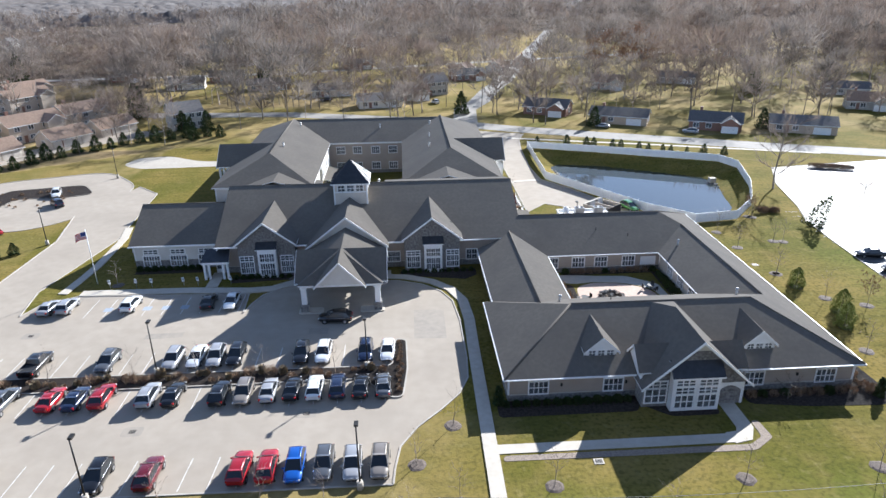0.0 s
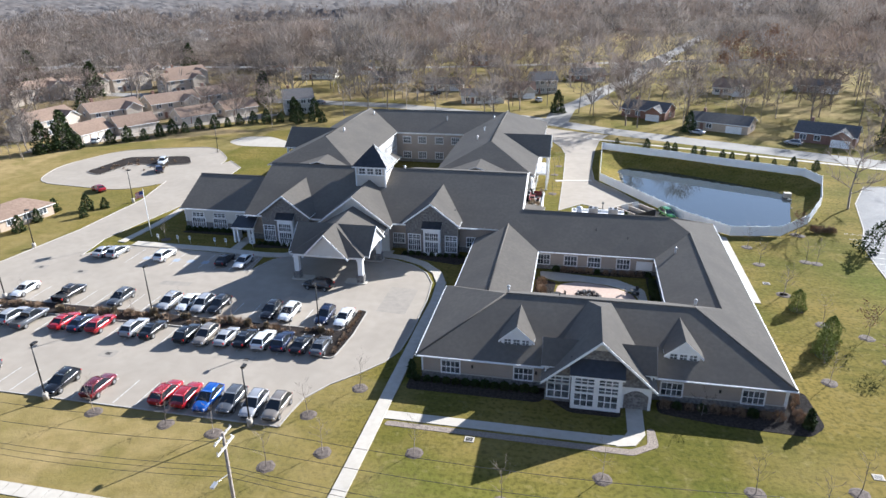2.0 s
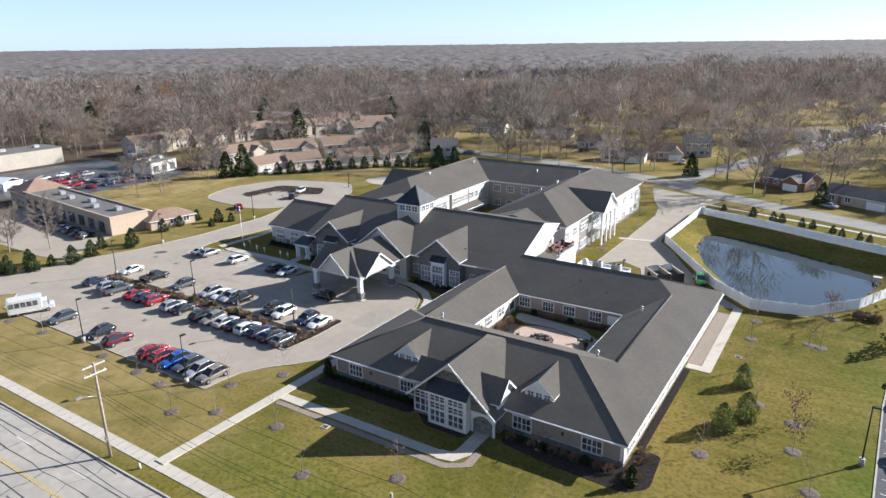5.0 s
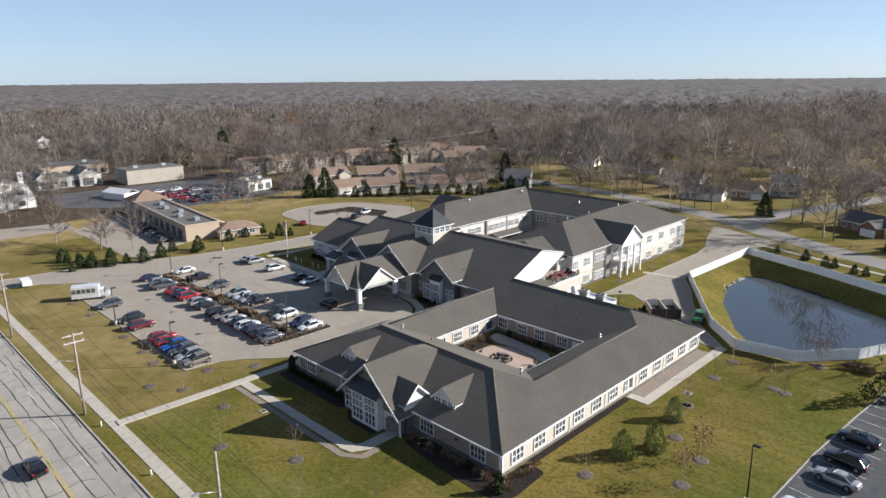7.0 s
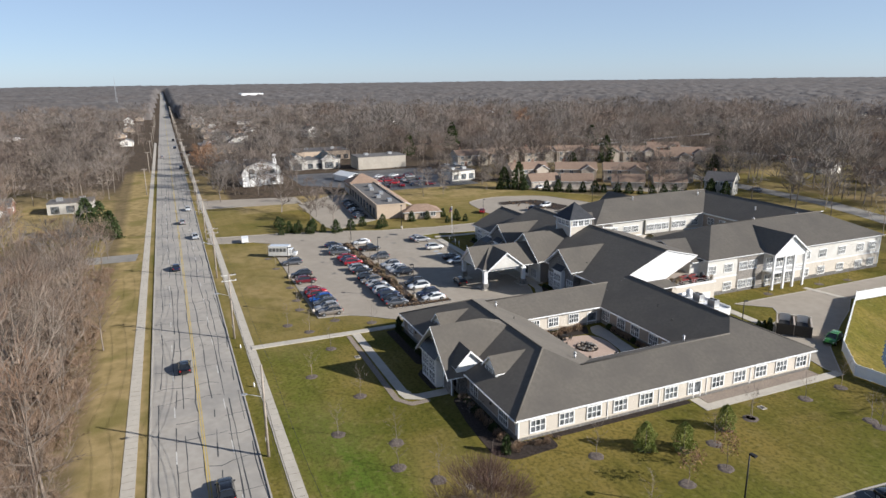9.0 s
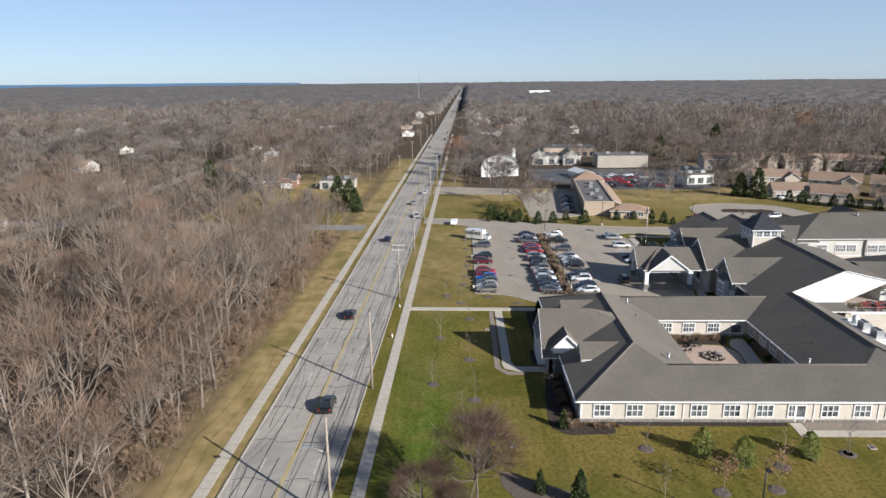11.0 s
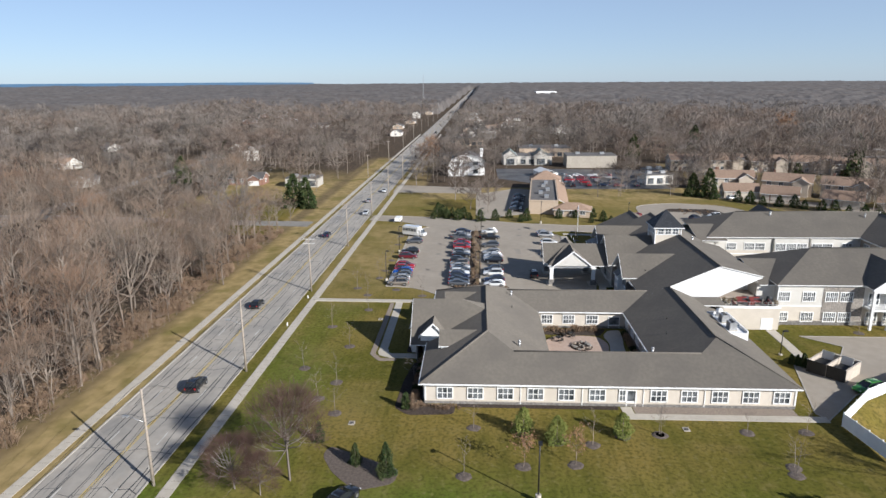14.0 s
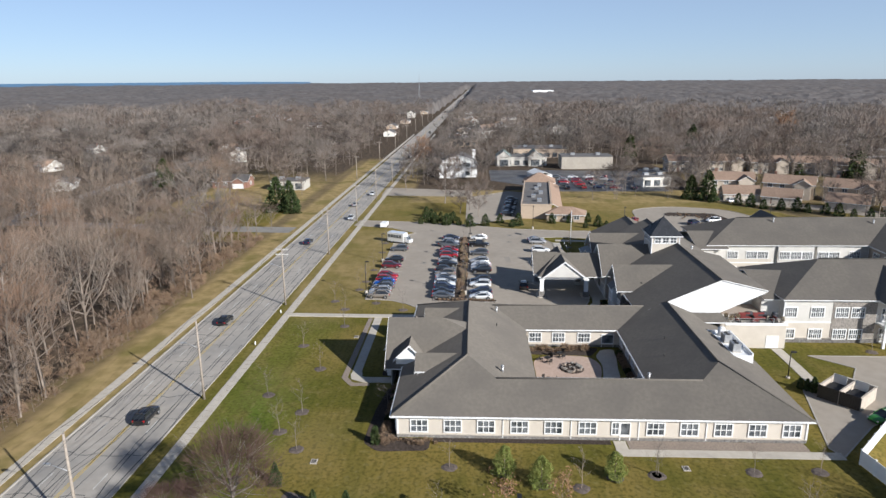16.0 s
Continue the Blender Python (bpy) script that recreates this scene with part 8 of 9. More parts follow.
def beds():
    def bed(outline, label, material=MULCH):
        sheet("planting_bed", outline, 0.035, material, label, "planting bed", thick=0.1)

    bed(rounded([(9.2, 59.6), (24.6, 59.6), (25.2, 60.8), (28, 58.4), (33.4, 58.4), (33.6, 62.4), (9.2, 62.4)], 0.6), "dark mulched bed before the south wall")
    bed(rounded([(37.4, 62.4), (37.4, 60), (44, 59.0), (52.4, 58.6), (54.4, 60.6), (54.0, 66.8), (51.3, 67), (51.1, 62.4)], 0.8), "dark mulched bed round the south-east corner")
    bed(rect(51.05, 52.0, 67.2, 89.2), "narrow strip of mulch along the east wall")
    bed(rect(51.05, 52.98, 91.2, 112.6), "strip of brown gravel between the east wall and the path", GRAVEL)
    bed(rounded([(8.6, 52.6), (34.4, 52.4), (37, 54.2), (36.8, 57), (36.0, 57), (35.9, 54.4), (34.2, 53.3), (8.8, 53.4)], 0.4), "river gravel beside the front path", GRAVEL)
    bed(rect(-45, -33.2, 101.6, 103.7), "dark mulched bed before the west front")
    bed(rounded([(-28.4, 96.9), (-18.4, 97.6), (-18.4, 99.3), (-28.4, 99.3)], 0.3), "dark mulched bed before a stone gable")
    bed(rounded([(-1.5, 97.6), (8.8, 95.4), (10.8, 97), (10.8, 99.3), (-1.5, 99.3)], 0.4), "dark mulched bed before a stone gable")
    bed(rounded([(22.0, 81.1), (24.8, 81.1), (25.0, 88), (25.2, 91.4), (22.6, 92.8), (22.0, 92.8)], 0.6), "mulched courtyard bed")
    bed(rect(24.5, 39.8, 95.3, 96.5), "mulched courtyard bed")
    bed(rect(38.9, 40.5, 81.2, 95.2), "mulched courtyard bed")
    r = random.Random(31)
    brown = [shrub_mesh(200 + k, BUSH, 420, 0.6, 0.7, 0.34, 0.06) for k in range(3)]
    brush = [shrub_mesh(230 + k, BUSH, 480, 0.9, 0.8, 0.6, 0.035) for k in range(3)]
    green = [shrub_mesh(210 + k, NEEDLE, 320) for k in range(3)]
    straw = [shrub_mesh(220 + k, STRAW, 220, 0.45, 0.9, 0.5) for k in range(3)]

    def put(meshes, x, y, s, label, name="shrub", group="shrubs"):
        ob = new(name, r.choice(meshes))
        ob.matrix_basis = pose(x, y, 0.03, 0, 0, r.uniform(0, 360)) @ Matrix.Scale(s, 4)
        tagged(ob, label, "shrub", group)

    for x in np.arange(10.2, 24, 1.15):
        put(green, x, 61.5, r.uniform(0.8, 1.05), "low dark evergreen shrub before the wall")
    for x in np.arange(38.2, 50, 1.3):
        put(green if r.random() < 0.6 else brown, x, 61.2, r.uniform(0.8, 1.1), "low shrub before the wall")
    for k in range(12):
        put(brown, 52.4 + r.uniform(-0.7, 0.6), 60.8 + k * 0.62, r.uniform(0.35, 0.75) if k > 2 else 0.95, "low brown winter shrub at the corner")
    for k, (x, y) in enumerate(((42.0, 60.4), (56, 60.0))):
        tree_object("bare_shrub", ("bare_shrub",), pose(x if k == 0 else 35.8, y if k == 0 else 60.8, 0, 0, 0, 60 * k) @ Matrix.Scale(1 if k == 0 else 0.6, 4), bare_parts(160, 2.8, 1.7, 14, 420, trunk=0.05, twig_width=0.012, clear=0.05, branches=2), "leafless spreading shrub beside the wall", "shrub", "bare shrubs")
    tree_object("arborvitae", ("arb",), pose(52.6, 60.2, 0), conifer_parts(165, 2.4, 0.5, 800, NEEDLE, 0.25, 2.5), "narrow dark arborvitae at the corner", "shrub", "arborvitae")
    for i, (x, y, k) in enumerate(((36.6, 119.9, 0.75), (37.1, 120.6, 0.95), (36.0, 119.2, 0.7), (35.2, 120.6, 0.4))):
        tree_object("arborvitae", ("arb",), pose(x, y, 0, 0, 0, 70 * i) @ Matrix.Scale(k, 4), conifer_parts(165, 2.4, 0.5, 800, NEEDLE, 0.25, 2.5), "narrow dark arborvitae beside the bin enclosure", "shrub", "arborvitae")
    tree_object("arborvitae", ("arb",), pose(9.4, 62.0, 0), conifer_parts(165, 2.4, 0.5, 800, NEEDLE, 0.25, 2.5), "narrow dark arborvitae at the corner", "shrub", "arborvitae")
    for x in np.arange(-44.4, -33.4, 1.2):
        put(green, x, 102.8, r.uniform(0.8, 1.1), "low dark evergreen shrub before the west front")
    for x in list(np.arange(-27.8, -18.6, 1.2)) + list(np.arange(-0.8, 10.4, 1.2)):
        put(green, x, 98.4, r.uniform(0.7, 0.95), "low dark evergreen shrub before a stone gable")
    for y in np.arange(81.8, 91, 1.1):
        put(brown, 23.2 + r.uniform(-0.5, 0.9), y, r.uniform(0.8, 1.4), "brown winter shrub in the courtyard")
    for x in np.arange(25, 39.5, 1.3):
        put(green if r.random() < 0.4 else brown, x, 95.8, r.uniform(0.8, 1.15), "dark winter shrub in the courtyard")
    for y in np.arange(82, 95, 1.2):
        put(green, 39.6, y, r.uniform(0.9, 1.4), "dark evergreen shrub in the courtyard")
    x = -55.0
    while x < -3:
        put(r.choice((straw, brown, brown, brush)), x, 69.8 + r.uniform(-0.8, 0.8), r.uniform(0.5, 0.95), "tuft of winter grass in the car park bed")
        x += r.uniform(0.7, 1.6)
    for y in np.arange(65.5, 76.5, 0.9):
        put(brown, -1.7 + r.uniform(-0.3, 0.3), y, r.uniform(0.4, 0.7), "low brown shrub in the car park bed")
    for i, x in enumerate((-51, -43.5, -33.5, -26, -18, -9.5)):
        tree_object("sapling", ("sapling", i % 5), pose(x, 69.9, 0.1, 0, 0, 67 * i), bare_parts(60 + i % 5, 4.6, 1.15, 9, 110, trunk=0.05, twig_width=0.012, clear=0.3, branches=1), "young leafless tree in the car park bed", "tree", "saplings")
    for k in range(110):
        a = r.uniform(0, 1)
        put(brush, -60 + 190 * a, 12.0 - r.uniform(0, 6), r.uniform(0.7, 1.6), "brown brush at the edge of the woods", "brush", "brush at the woods")
    for k in range(12):
        put(brown, 72.6 + r.uniform(-2.2, 2.4), 121.6 + r.uniform(-0.9, 1.0), r.uniform(0.8, 1.3), "cut brown brush lying in a heap beside the pond fence", "brush", "cut brush")
    for k in range(14):
        put(brush, 99.6 + 0.62 * k, 151.9 - 0.18 * k + r.uniform(-0.3, 0.3), r.uniform(0.9, 1.2), "brown leafless hedge beside the dark car park", "hedge_shrub", "hedge shrubs")
    for k in range(24):
        put(brown, -91 + r.uniform(0, 18), 140 + r.uniform(-2, 10), r.uniform(0.4, 0.8), "low brown shrub on the turning island")
    for k in range(16):
        if k < 10:
            y = 151 + 16 * r.random()
            x = 38.3 + 0.3 * max(0, 156 - y) + r.uniform(-0.5, 0.3)
        else:
            y = 141 + 10 * r.random()
            x = 72.6 + 0.25 * (y - 141) * 0.8 + r.uniform(-0.3, 0.5)
        bm = bmesh.new()
        bmesh.ops.create_icosphere(bm, subdivisions=1, radius=r.uniform(0.18, 0.42))
        for v in bm.verts:
            v.co *= r.uniform(0.75, 1.2)
            v.co += Vector((x, y, -2.1))
        tagged(part("boulder", bm, CONCRETE), "pale boulder on the pond bank", "rock", "pond boulders")


beds()


# ---- neighbouring houses and shops ----
plain_windows = {}


def simple_window(parent, x, y, z, side, w=1.5, h=1.3, cols=2):
    """A far window: casing and pane in one mesh."""
    key = w, h, cols
    if key not in plain_windows:
        bm = lattice([(-w / 2 - 0.12, -w / 2)] + [(-w / 2 + w * k / cols - 0.05, -w / 2 + w * k / cols + 0.05) for k in range(1, cols)] + [(w / 2, w / 2 + 0.12)], [(-0.12, 0), (h, h + 0.12)], -0.08, 0.04)
        box(bm, -w / 2, w / 2, -0.02, 0.03, 0, h, 1)
        me = bpy.data.meshes.new("window")
        bm.to_mesh(me)
        bm.free()
        me.materials.append(WHITE)
        me.materials.append(GLASS)
        plain_windows[key] = me
    return shared("window", plain_windows[key], pose(x, y, z, 0, 0, TURNS[side]), parent)


def house(w, d, h, rise, wall, roof, garage=True, wing=False, storeys=1, chimney=True):
    """A gabled house, ridge along its own x, front towards -y; built at the origin."""
    ob = empty("house")
    bm = bmesh.new()
    box(bm, -w / 2, w / 2, -d / 2, d / 2, 0, h)
    upright(bm, "x", [(-d / 2, h), (d / 2, h), (0, h + rise - 0.1)], -w / 2)
    upright(bm, "x", [(-d / 2, h), (d / 2, h), (0, h + rise - 0.1)], w / 2 - 0.2)
    if wing:
        box(bm, w * 0.12, w * 0.44, -d / 2 - 2.2, -d / 2 + 0.5, 0, h - 0.02)
        upright(bm, "y", [(w * 0.12, h), (w * 0.44, h), (w * 0.28, h + rise * 0.62)], -d / 2 - 2.2)
    part("wall", bm, wall, ob)
    for s in (-1, 1):
        bm = bmesh.new()
        slab(bm, [(-w / 2 - 0.4, s * (d / 2 + 0.5), h - 0.12), (w / 2 + 0.4, s * (d / 2 + 0.5), h - 0.12), (w / 2 + 0.4, 0, h + rise), (-w / 2 - 0.4, 0, h + rise)], 0.18)
        part("roof", bm, [roof, WHITE], ob)
    if wing:
        for s in (-1, 1):
            bm = bmesh.new()
            c, hw = w * 0.28, w * 0.16 + 0.4
            slab(bm, [(c + s * hw, -d / 2 - 2.6, h - 0.05), (c + s * hw, 0, h - 0.05), (c, 0, h + rise * 0.72), (c, -d / 2 - 2.6, h + rise * 0.72)], 0.16)
            part("roof", bm, [roof, WHITE], ob)
    if garage:
        bm = bmesh.new()
        y = -d / 2 - (2.2 if wing else 0)
        for k in range(4):
            box(bm, w * 0.28 - 2.3, w * 0.28 + 2.3, y - 0.06, y + 0.02, 0.52 * k, 0.52 * k + 0.5)
        part("garage_door", bm, WHITE, ob, "white panelled garage door")
    for s in range(storeys):
        for x in (-w * 0.36, -w * 0.12) + (() if garage else (w * 0.14, w * 0.36)):
            simple_window(ob, x, -d / 2, 0.95 + 2.8 * s, "S")
        for x in (-w * 0.33, 0, w * 0.33):
            simple_window(ob, x, d / 2, 0.95 + 2.8 * s, "N")
        simple_window(ob, w / 2, 0, 0.95 + 2.8 * s, "E")
        simple_window(ob, -w / 2, 0, 0.95 + 2.8 * s, "W")
    bm = bmesh.new()
    box(bm, -w * 0.24 - 0.5, -w * 0.24 + 0.5, -d / 2 - 0.05, -d / 2 + 0.03, 0.1, 2.2)
    part("door", bm, BRICKRED, ob)
    if chimney:
        bm = bmesh.new()
        box(bm, -w * 0.3 - 0.4, -w * 0.3 + 0.4, 0.6, 1.3, h, h + rise + 0.8)
        box(bm, -w * 0.3 - 0.46, -w * 0.3 + 0.46, 0.54, 1.36, h + rise + 0.8, h + rise + 0.95)
        part("chimney", bm, BRICKRED, ob)
    return ob


def neighbours():
    r = random.Random(17)
    kinds = [
        (house(16, 8.5, 2.9, 2.2, HOUSEWALL, GREYROOF), "low ranch house with pale siding and a grey roof"),
        (house(15, 8.5, 2.9, 2.4, BRICKRED, GREYROOF, wing=True), "low red-brown brick house with a front wing"),
        (house(13, 8.0, 3.0, 2.8, HOUSEWALL, BROWNROOF, wing=True), "pale house with a brown roof and front gable"),
        (house(10, 8.5, 5.4, 3.0, HOUSEWALL, GREYROOF, garage=False, storeys=2), "two-storey pale house with a grey roof"),
        (house(18, 9, 2.8, 2.0, BRICKTAN, GREYROOF), "long ranch house of tan brick with a dark roof"),
    ]
    first = set()

    def put(i, x, y, turn):
        ob, label = kinds[i]
        m = pose(x, y, 0, 0, 0, turn)
        if i in first:
            ob = copy_thing(ob, m)
        else:
            first.add(i)
            ob.matrix_basis = m
        tagged(ob, label, "house", "neighbouring houses")

    fixed_spots = [(0, -29, 276, 8), (0, -9, 249, 10), (2, 3, 263, 12), (3, 12, 274, 20), (1, 30, 312, 15), (1, 50, 228, -28), (4, 70, 211, -26), (1, 96, 198, -26), (4, 120, 192, -24), (2, 86, 279, -20), (2, 162, 224, -25), (0, 173, 253, -25), (3, -71, 219, 30), (1, -82, 322, 10), (0, -95, 302, 10), (2, 47, 337, 70), (0, 67, 369, 70), (1, -23, 361, 5), (4, -58, 296, 12), (0, 120, 290, -20), (2, 30, 330, -110), (1, -130, 330, 8)]
    for i, x, y, t in fixed_spots:
        put(i, x, y, t)
    n = 0
    while n < 74:
        a, d = radians(r.uniform(-34, 124)), r.uniform(330, 1000)
        x, y = 30 - d * math.sin(a), 40 + d * math.cos(a)
        if abs(y - road_y(x)) < 22 or (-520 < x < -215 and 140 < y < 430) or (x > -70 and y < 14):
            continue
        put(r.randrange(5), x, y, r.uniform(0, 360))
        n += 1
    for x in range(-330, -1000, -38):
        for s in (-1, 1):
            if r.random() < (0.8 if s > 0 else 0.35):
                put(r.randrange(5), x + r.uniform(-8, 8), road_y(x) + s * r.uniform(26, 40), 0 if s > 0 else 180)
    for i, x, y, t in ((0, -145, -101, 20), (2, -203, -145, 60), (1, -150, -30, 90), (3, -240, -60, 30), (2, -60, -95, 20), (0, -10, -120, 0)):
        put(i, x, y, t)


neighbours()


def condominiums():
    garage = house(12.4, 8, 2.6, 2.7, CONDO, BROWNROOF, garage=False, chimney=False)
    garage.name = "garage_row"
    for k in range(4):
        bm = bmesh.new()
        for j in range(4):
            box(bm, -5.7 + 2.9 * k, -5.7 + 2.9 * k + 2.5, -4.12, -4.02, 0.03 + 0.52 * j, 0.53 + 0.52 * j)
        part("garage_door", bm, CREAM, garage, "cream garage door")
    flats = house(17, 9.5, 5.4, 2.6, CONDO, BROWNROOF, garage=False, wing=True, storeys=2)
    flats.name = "condominium"

    def put(ob, spots, label, cat):
        for i, (x, y, t) in enumerate(spots):
            m = pose(x, y, 0, 0, 0, t)
            o = copy_thing(ob, m) if i else ob
            if not i:
                ob.matrix_basis = m
            tagged(o, label, cat, "condominiums")

    put(garage, [(-118.3, 169.8, 82), (-111.3, 181.9, 61), (-100.1, 198.8, 57), (-92, 213, 57)], "low tan garage row with brown roof and cream doors", "garage")
    put(flats, [(-135, 172, 82), (-125, 190.5, 61), (-114, 207.5, 57), (-106, 226, 57), (-195, 173, 90), (-195, 191, 90), (-190, 209.5, 87), (-187, 228, 82), (-176.5, 242, 70), (-168, 259, 65), (-141, 258, 60), (-178, 284, 60), (-150, 276, 60)], "tan two-storey condominium with a brown shingle roof", "apartment house")


condominiums()


def shops():
    # long flat-roofed shop with dark openings
    t = -5.5
    ob = tagged(empty("shop_row", pose(-108.5, 94.8, 0, 0, 0, t)), "long tan flat-roofed shop row with dark shopfronts", "shop")
    bm = bmesh.new()
    box(bm, -25.5, 25.5, -4.8, 4.8, 0, 4.3)
    part("wall", bm, BRICKTAN, ob)
    bm = bmesh.new()
    box(bm, -25.2, 25.2, -4.5, 4.5, 4.3, 4.36)
    part("roof", bm, FLATROOF, ob)
    for x0, x1, y0, y1 in ((-25.6, 25.6, -4.9, -4.5), (-25.6, 25.6, 4.5, 4.9), (-25.6, -25.2, -4.5, 4.5), (25.2, 25.6, -4.5, 4.5)):
        bm = bmesh.new()
        box(bm, x0, x1, y0, y1, 4.3, 4.75)
        part("parapet", bm, BRICKTAN, ob)
    for k in range(9):
        x = -22.5 + 5.4 * k
        bm = bmesh.new()
        box(bm, x - 1.6, x + 1.6, -4.86, -4.78, 0.3, 3.0)
        part("shopfront", bm, GLASS, ob)
    for x, y in ((18, 1), (10, -1), (3, 1.5), (-6, 0), (-14, 1)):
        bm = bmesh.new()
        box(bm, x - 1.0, x + 1.0, y - 0.7, y + 0.7, 4.36, 5.3)
        part("roof_unit", bm, STEEL, ob)
    bm = bmesh.new()
    slab(bm, [(-24, 4.9, 4.8), (24, 4.9, 4.8), (24, 8.5, 3.0), (-24, 8.5, 3.0)], 0.2)
    part("rear_roof", bm, [BROWNROOF, WHITE], ob)
    # hipped pavilion at its far end, and the low brick house at the near end
    for nm, x, y, w, d, h, rise, wm, label in (("pavilion", -137.5, 98.5, 11, 12, 4.2, 3.2, BRICKTAN, "tan pavilion with an orange-brown hip roof"), ("low_house", -82.0, 101.8, 11.5, 7.5, 2.4, 1.8, BRICKTAN, "low tan house with a brown hip roof")):
        p = tagged(empty(nm, pose(x, y, 0, 0, 0, t if nm == "pavilion" else 79)), label, "building")
        bm = bmesh.new()
        box(bm, -w / 2, w / 2, -d / 2, d / 2, 0, h)
        part("wall", bm, wm, p)
        k = min(w, d) / 2 + 0.5
        a, b = w / 2 + 0.5, d / 2 + 0.5
        e1, e2 = (a - k, 0, h + rise), (-(a - k), 0, h + rise)
        if d > w:
            e1, e2 = (0, b - k, h + rise), (0, -(b - k), h + rise)
        c = [(a, -b, h - 0.05), (a, b, h - 0.05), (-a, b, h - 0.05), (-a, -b, h - 0.05)]
        sides = [[c[0], c[1], e1], [c[1], c[2], e2, e1], [c[2], c[3], e2], [c[3], c[0], e1, e2]] if d <= w else [[c[1], c[2], e1], [c[0], c[1], e1, e2], [c[3], c[0], e2], [c[2], c[3], e2, e1]]
        for s in sides:
            bm = bmesh.new()
            slab(bm, s, 0.18)
            part("roof", bm, [BROWNROOF, WHITE], p)
        for xx in (-w * 0.3, 0, w * 0.3):
            simple_window(p, xx, -d / 2, 0.9, "S")
    # white gambrel house
    g = tagged(empty("gambrel_house", pose(-184, 65.5, 0, 0, 0, 0) @ Matrix.Diagonal((1.5, 1.95, 1.25, 1))), "tall white house with a gambrel roof", "house")
    bm = bmesh.new()
    box(bm, -5.5, 5.5, -4.4, 4.4, 0, 3.2)
    prof = [(-4.4, 3.2), (4.4, 3.2), (3.6, 6.2), (0, 8.2), (-3.6, 6.2)]
    upright(bm, "x", prof, 5.3)
    upright(bm, "x", prof, -5.5)
    box(bm, -5.3, 5.3, -3.5, 3.5, 3.2, 6.0)
    part("wall", bm, WHITE, g)
    for s in (-1, 1):
        for a, b in (((4.75, 3.0), (3.75, 6.2)), ((3.75, 6.2), (0, 8.35))):
            bm = bmesh.new()
            slab(bm, [(-5.8, s * a[0], a[1]), (5.8, s * a[0], a[1]), (5.8, s * b[0], b[1]), (-5.8, s * b[0], b[1])], 0.16)
            part("roof", bm, [GREYROOF, WHITE], g)
    for y in (-2.2, 2.2):
        for z in (0.8, 3.9):
            simple_window(g, 5.5, y, z, "E", 1.1, 1.4, 1)
    simple_window(g, 5.5, 0, 6.2, "E", 0.8, 0.8, 1)
    bm = bmesh.new()
    box(bm, 5.5, 7.6, -4.4, -0.5, 0, 2.6)
    part("porch", bm, WHITE, g)
    bm = bmesh.new()
    box(bm, -1.5, -0.6, 3.2, 4.0, 5, 9.4)
    part("chimney", bm, WHITE, g)
    # retail buildings with flat roofs further off
    for x, y, w, d, h, m, label, turn in ((-210, 128.5, 14, 25, 6.0, PATIO, "tan windowless box store with a flat roof", 0), (-222, 97, 12, 26, 4.6, HOUSEWALL, "low retail strip with a glazed front", 0), (-226, 60, 14, 18, 4.5, GREYROOF, "dark low shop with a flat roof", 0), (-262, 110, 20, 30, 5, BRICKTAN, "low tan commercial building", 0), (-152, 147, 9, 12, 4, HOUSEWALL, "small pale workshop behind the shops", 10), (-166, 150, 9, 9, 4, BRICKTAN, "small tan workshop behind the shops", 5), (-330, 62, 22, 26, 5, BRICKTAN, "tan commercial building by the road", 0), (-400, 75, 26, 22, 5, HOUSEWALL, "pale commercial building by the road", 0), (-145, -4, 10, 14, 3.6, HOUSEWALL, "small pale building beside the road", 0)):
        b = tagged(empty("retail_building", pose(x, y, 0, 0, 0, turn)), label, "building", "retail buildings")
        bm = bmesh.new()
        box(bm, -w / 2, w / 2, -d / 2, d / 2, 0, h)
        part("wall", bm, m, b)
        bm = bmesh.new()
        box(bm, -w / 2 - 0.1, w / 2 + 0.1, -d / 2 - 0.1, d / 2 + 0.1, h, h + 0.3)
        part("roof", bm, FLATROOF, b)
        if h < 6:
            n = int(d / 4)
            for k in range(n):
                bm = bmesh.new()
                yy = -d / 2 + d * (k + 0.5) / n
                box(bm, w / 2, w / 2 + 0.06, yy - 1.3, yy + 1.3, 0.4, 2.8)
                part("shopfront", bm, GLASS, b)
        for k in range(2):
            bm = bmesh.new()
            box(bm, -1.2, 0.8, -d / 4 + k * d / 2 - 1, -d / 4 + k * d / 2 + 1, h + 0.3, h + 1.3)
            part("roof_unit", bm, STEEL, b)
    p = tagged(empty("retail_pavilion", pose(-222, 97, 0)), "low retail strip entrance with a grey-green pitched roof", "building", "retail buildings")
    green_roof = mat("grey_green_roof", (0.12, 0.17, 0.15), (0.16, 0.21, 0.19), 1.0, 0.7)
    for y0 in (-9, 7):
        bm = bmesh.new()
        box(bm, -5, 7.6, y0 - 3.4, y0 + 3.4, 0, 5.0)
        upright(bm, "x", [(y0 - 3.4, 5.0), (y0 + 3.4, 5.0), (y0, 7.6)], 7.4)
        part("wall", bm, HOUSEWALL, p)
        for k in (-1, 1):
            bm = bmesh.new()
            slab(bm, [(-5.4, y0 + k * 4.0, 4.8), (8.0, y0 + k * 4.0, 4.8), (8.0, y0, 8.0), (-5.4, y0, 8.0)], 0.15)
            part("roof", bm, [green_roof, WHITE], p)
        bm = bmesh.new()
        box(bm, 7.58, 7.66, y0 - 2.2, y0 + 2.2, 0.3, 3.4)
        part("shopfront", bm, GLASS, p)
    s = tagged(empty("white_shed", pose(-171, 102, 0, 0, 0, 15)), "low white shed with a pale roof", "shed")
    bm = bmesh.new()
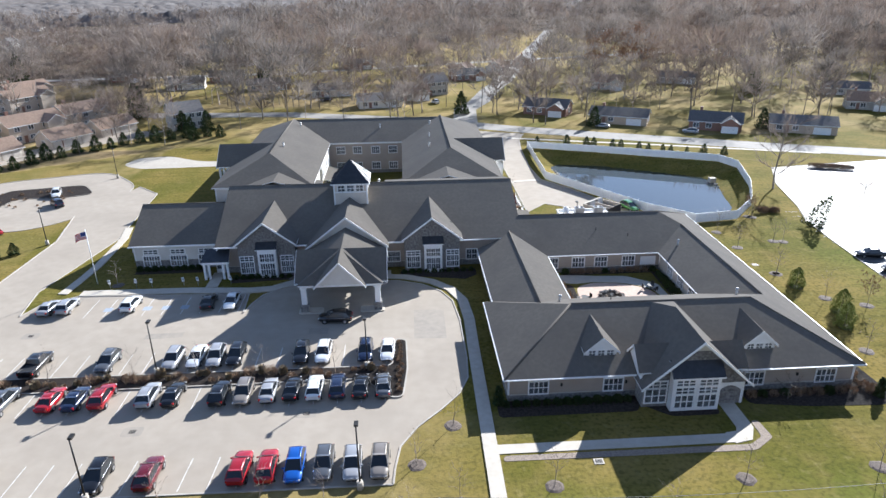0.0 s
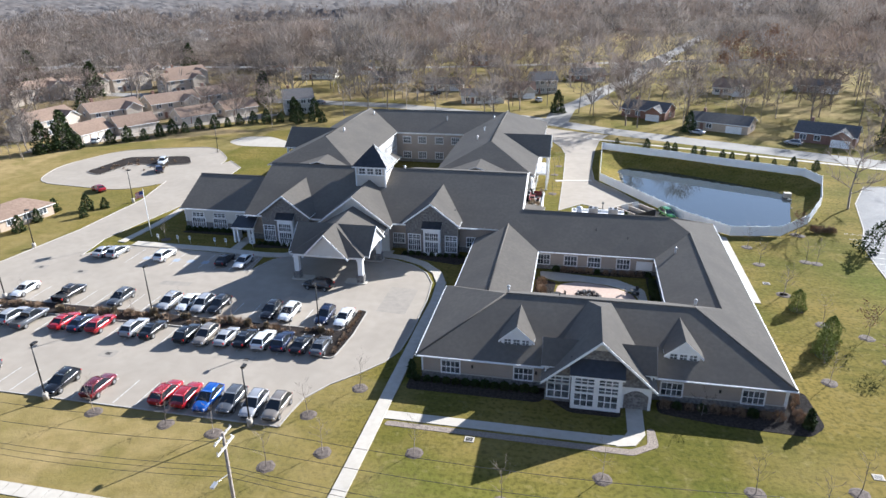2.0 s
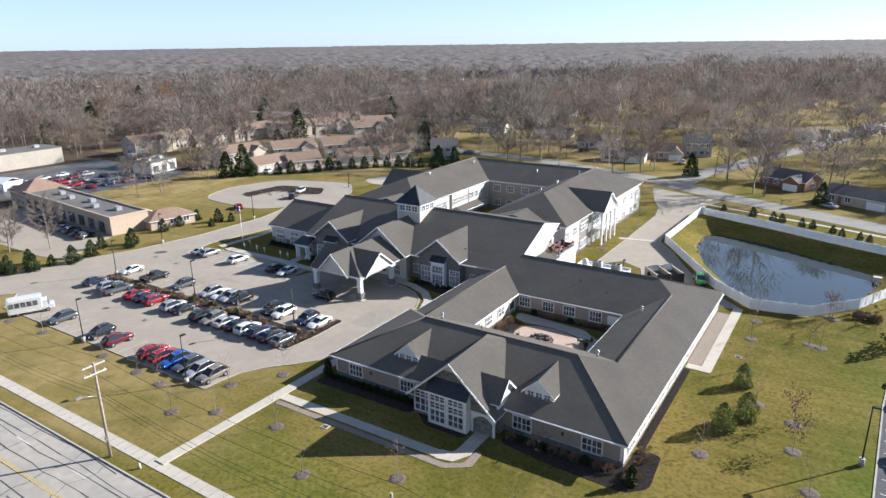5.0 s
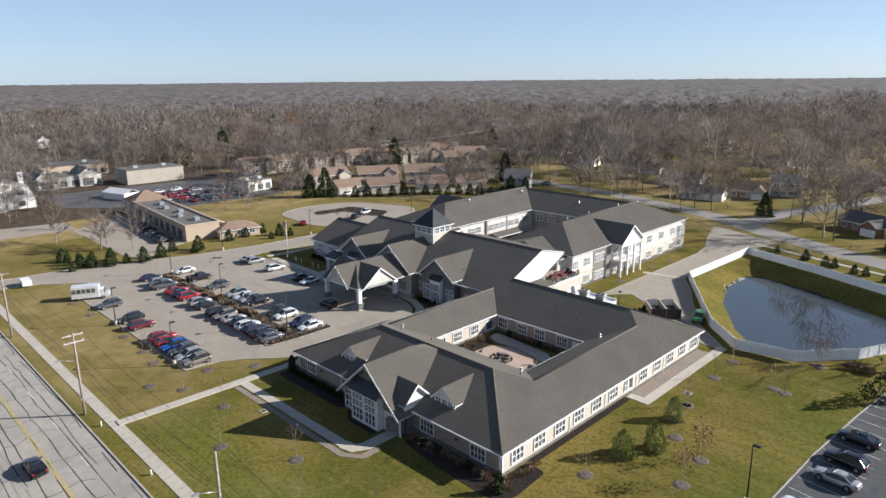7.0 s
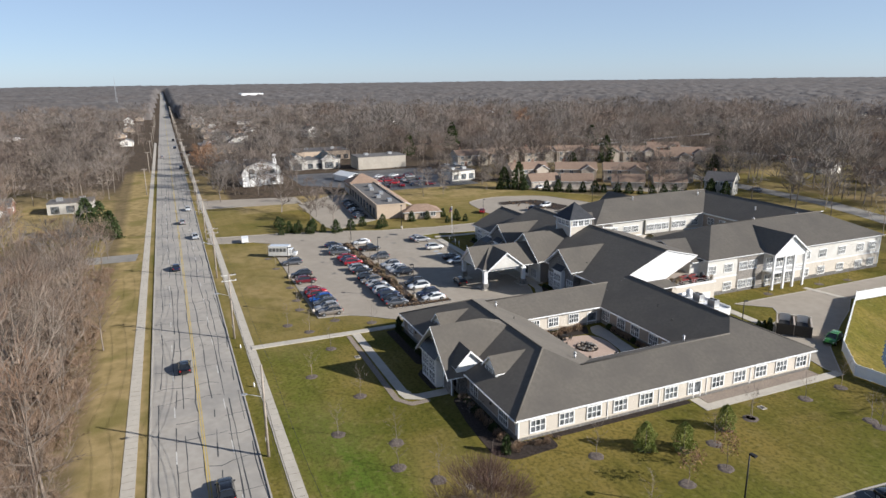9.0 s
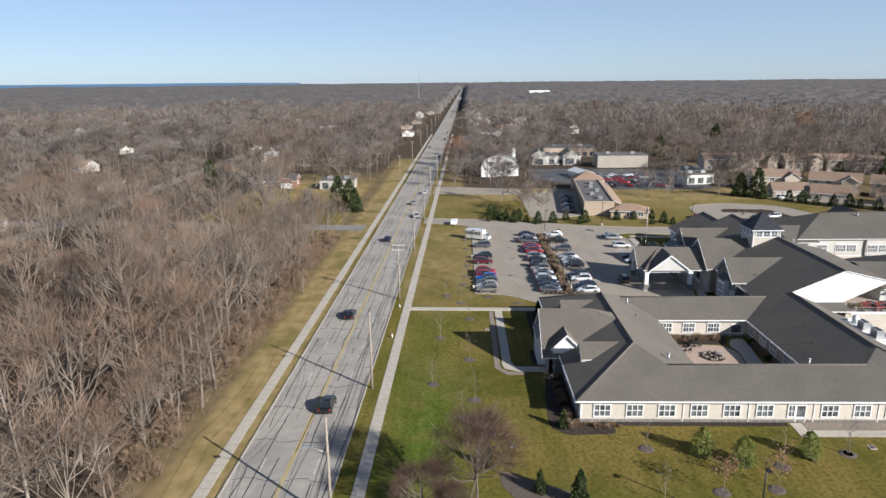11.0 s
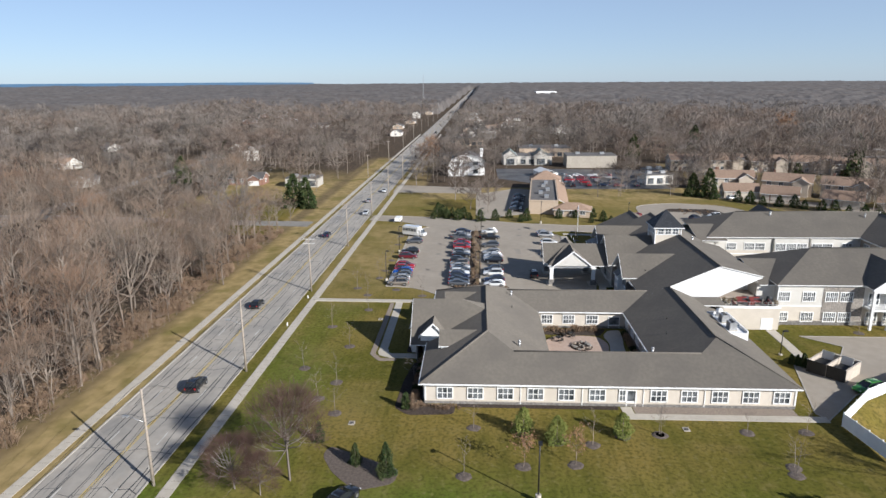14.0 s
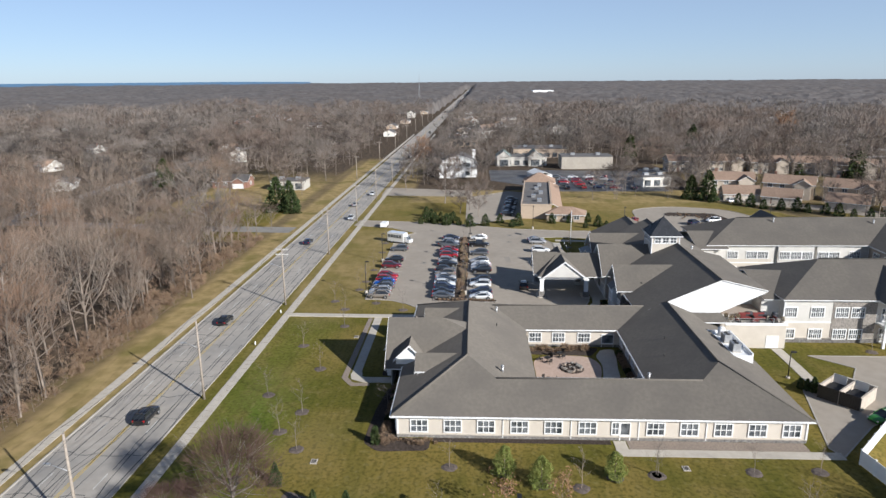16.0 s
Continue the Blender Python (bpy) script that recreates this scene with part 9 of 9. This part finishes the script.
    box(bm, -6.5, 6.5, -3.5, 3.5, 0, 2.6)
    part("wall", bm, WHITE, s)
    for k in (-1, 1):
        bm = bmesh.new()
        slab(bm, [(-6.8, k * 3.8, 2.5), (6.8, k * 3.8, 2.5), (6.8, 0, 3.9), (-6.8, 0, 3.9)], 0.15)
        part("roof", bm, [WHITE, WHITE], s)
    # far things on the skyline
    for x, y, w, h in ((-1616, 249, 52, 15), (-1823, 70, 16, 9)):
        bm = bmesh.new()
        box(bm, x - w / 2, x + w / 2, y - w / 2, y + w / 2, 0, h)
        tagged(part("distant_warehouse", bm, WHITE), "white warehouse far off along the road", "warehouse")
    bm = bmesh.new()
    for dx, dy in ((-1, -1), (1, -1), (0, 1)):
        rod(bm, (-1220 + dx, -35 + dy * 1.2, 0), (-1220, -35, 55), 0.35, 0.2, 4)
    tagged(part("radio_mast", bm, STEEL), "thin radio mast beside the far road", "mast")


shops()


def trailer():
    t = tagged(empty("trailer", pose(-70.5, 45.2, 0, 0, 0, 85)), "small white box trailer on the grass verge", "trailer")
    bm = bmesh.new()
    box(bm, -0.9, 0.9, -1.8, 1.8, 0.4, 1.5)
    part("body", bm, WHITE, t)
    for s in (-1, 1):
        shared("wheel", TYRE, pose(s * 0.95, 0, 0.3) @ Matrix.Scale(0.85, 4), t)
    bm = bmesh.new()
    rod(bm, (0, 1.8, 0.45), (0, 3.0, 0.45), 0.05, 0.05, 6)
    part("tongue", bm, STEEL, t)


trailer()


def distant_lake():
    """The lake on the south-western skyline, a plain strip of far blue water."""
    bm = bmesh.new()
    rows = []
    for k in range(25):
        b = radians(-103.5 - 2.0 * k)
        rows.append([bm.verts.new((30 + r * math.sin(b), 40 + r * math.cos(b), z)) for r, z in ((4650, 14), (4880, 39.5 - 5.0 * max(0, 1 - k / 3)))])
    for p, q in zip(rows, rows[1:]):
        bm.faces.new((p[0], q[0], q[1], p[1]))
    tagged(part("distant_lake", bm, LAKE), "thin strip of blue lake on the far skyline", "lake", kind="structure")


distant_lake()
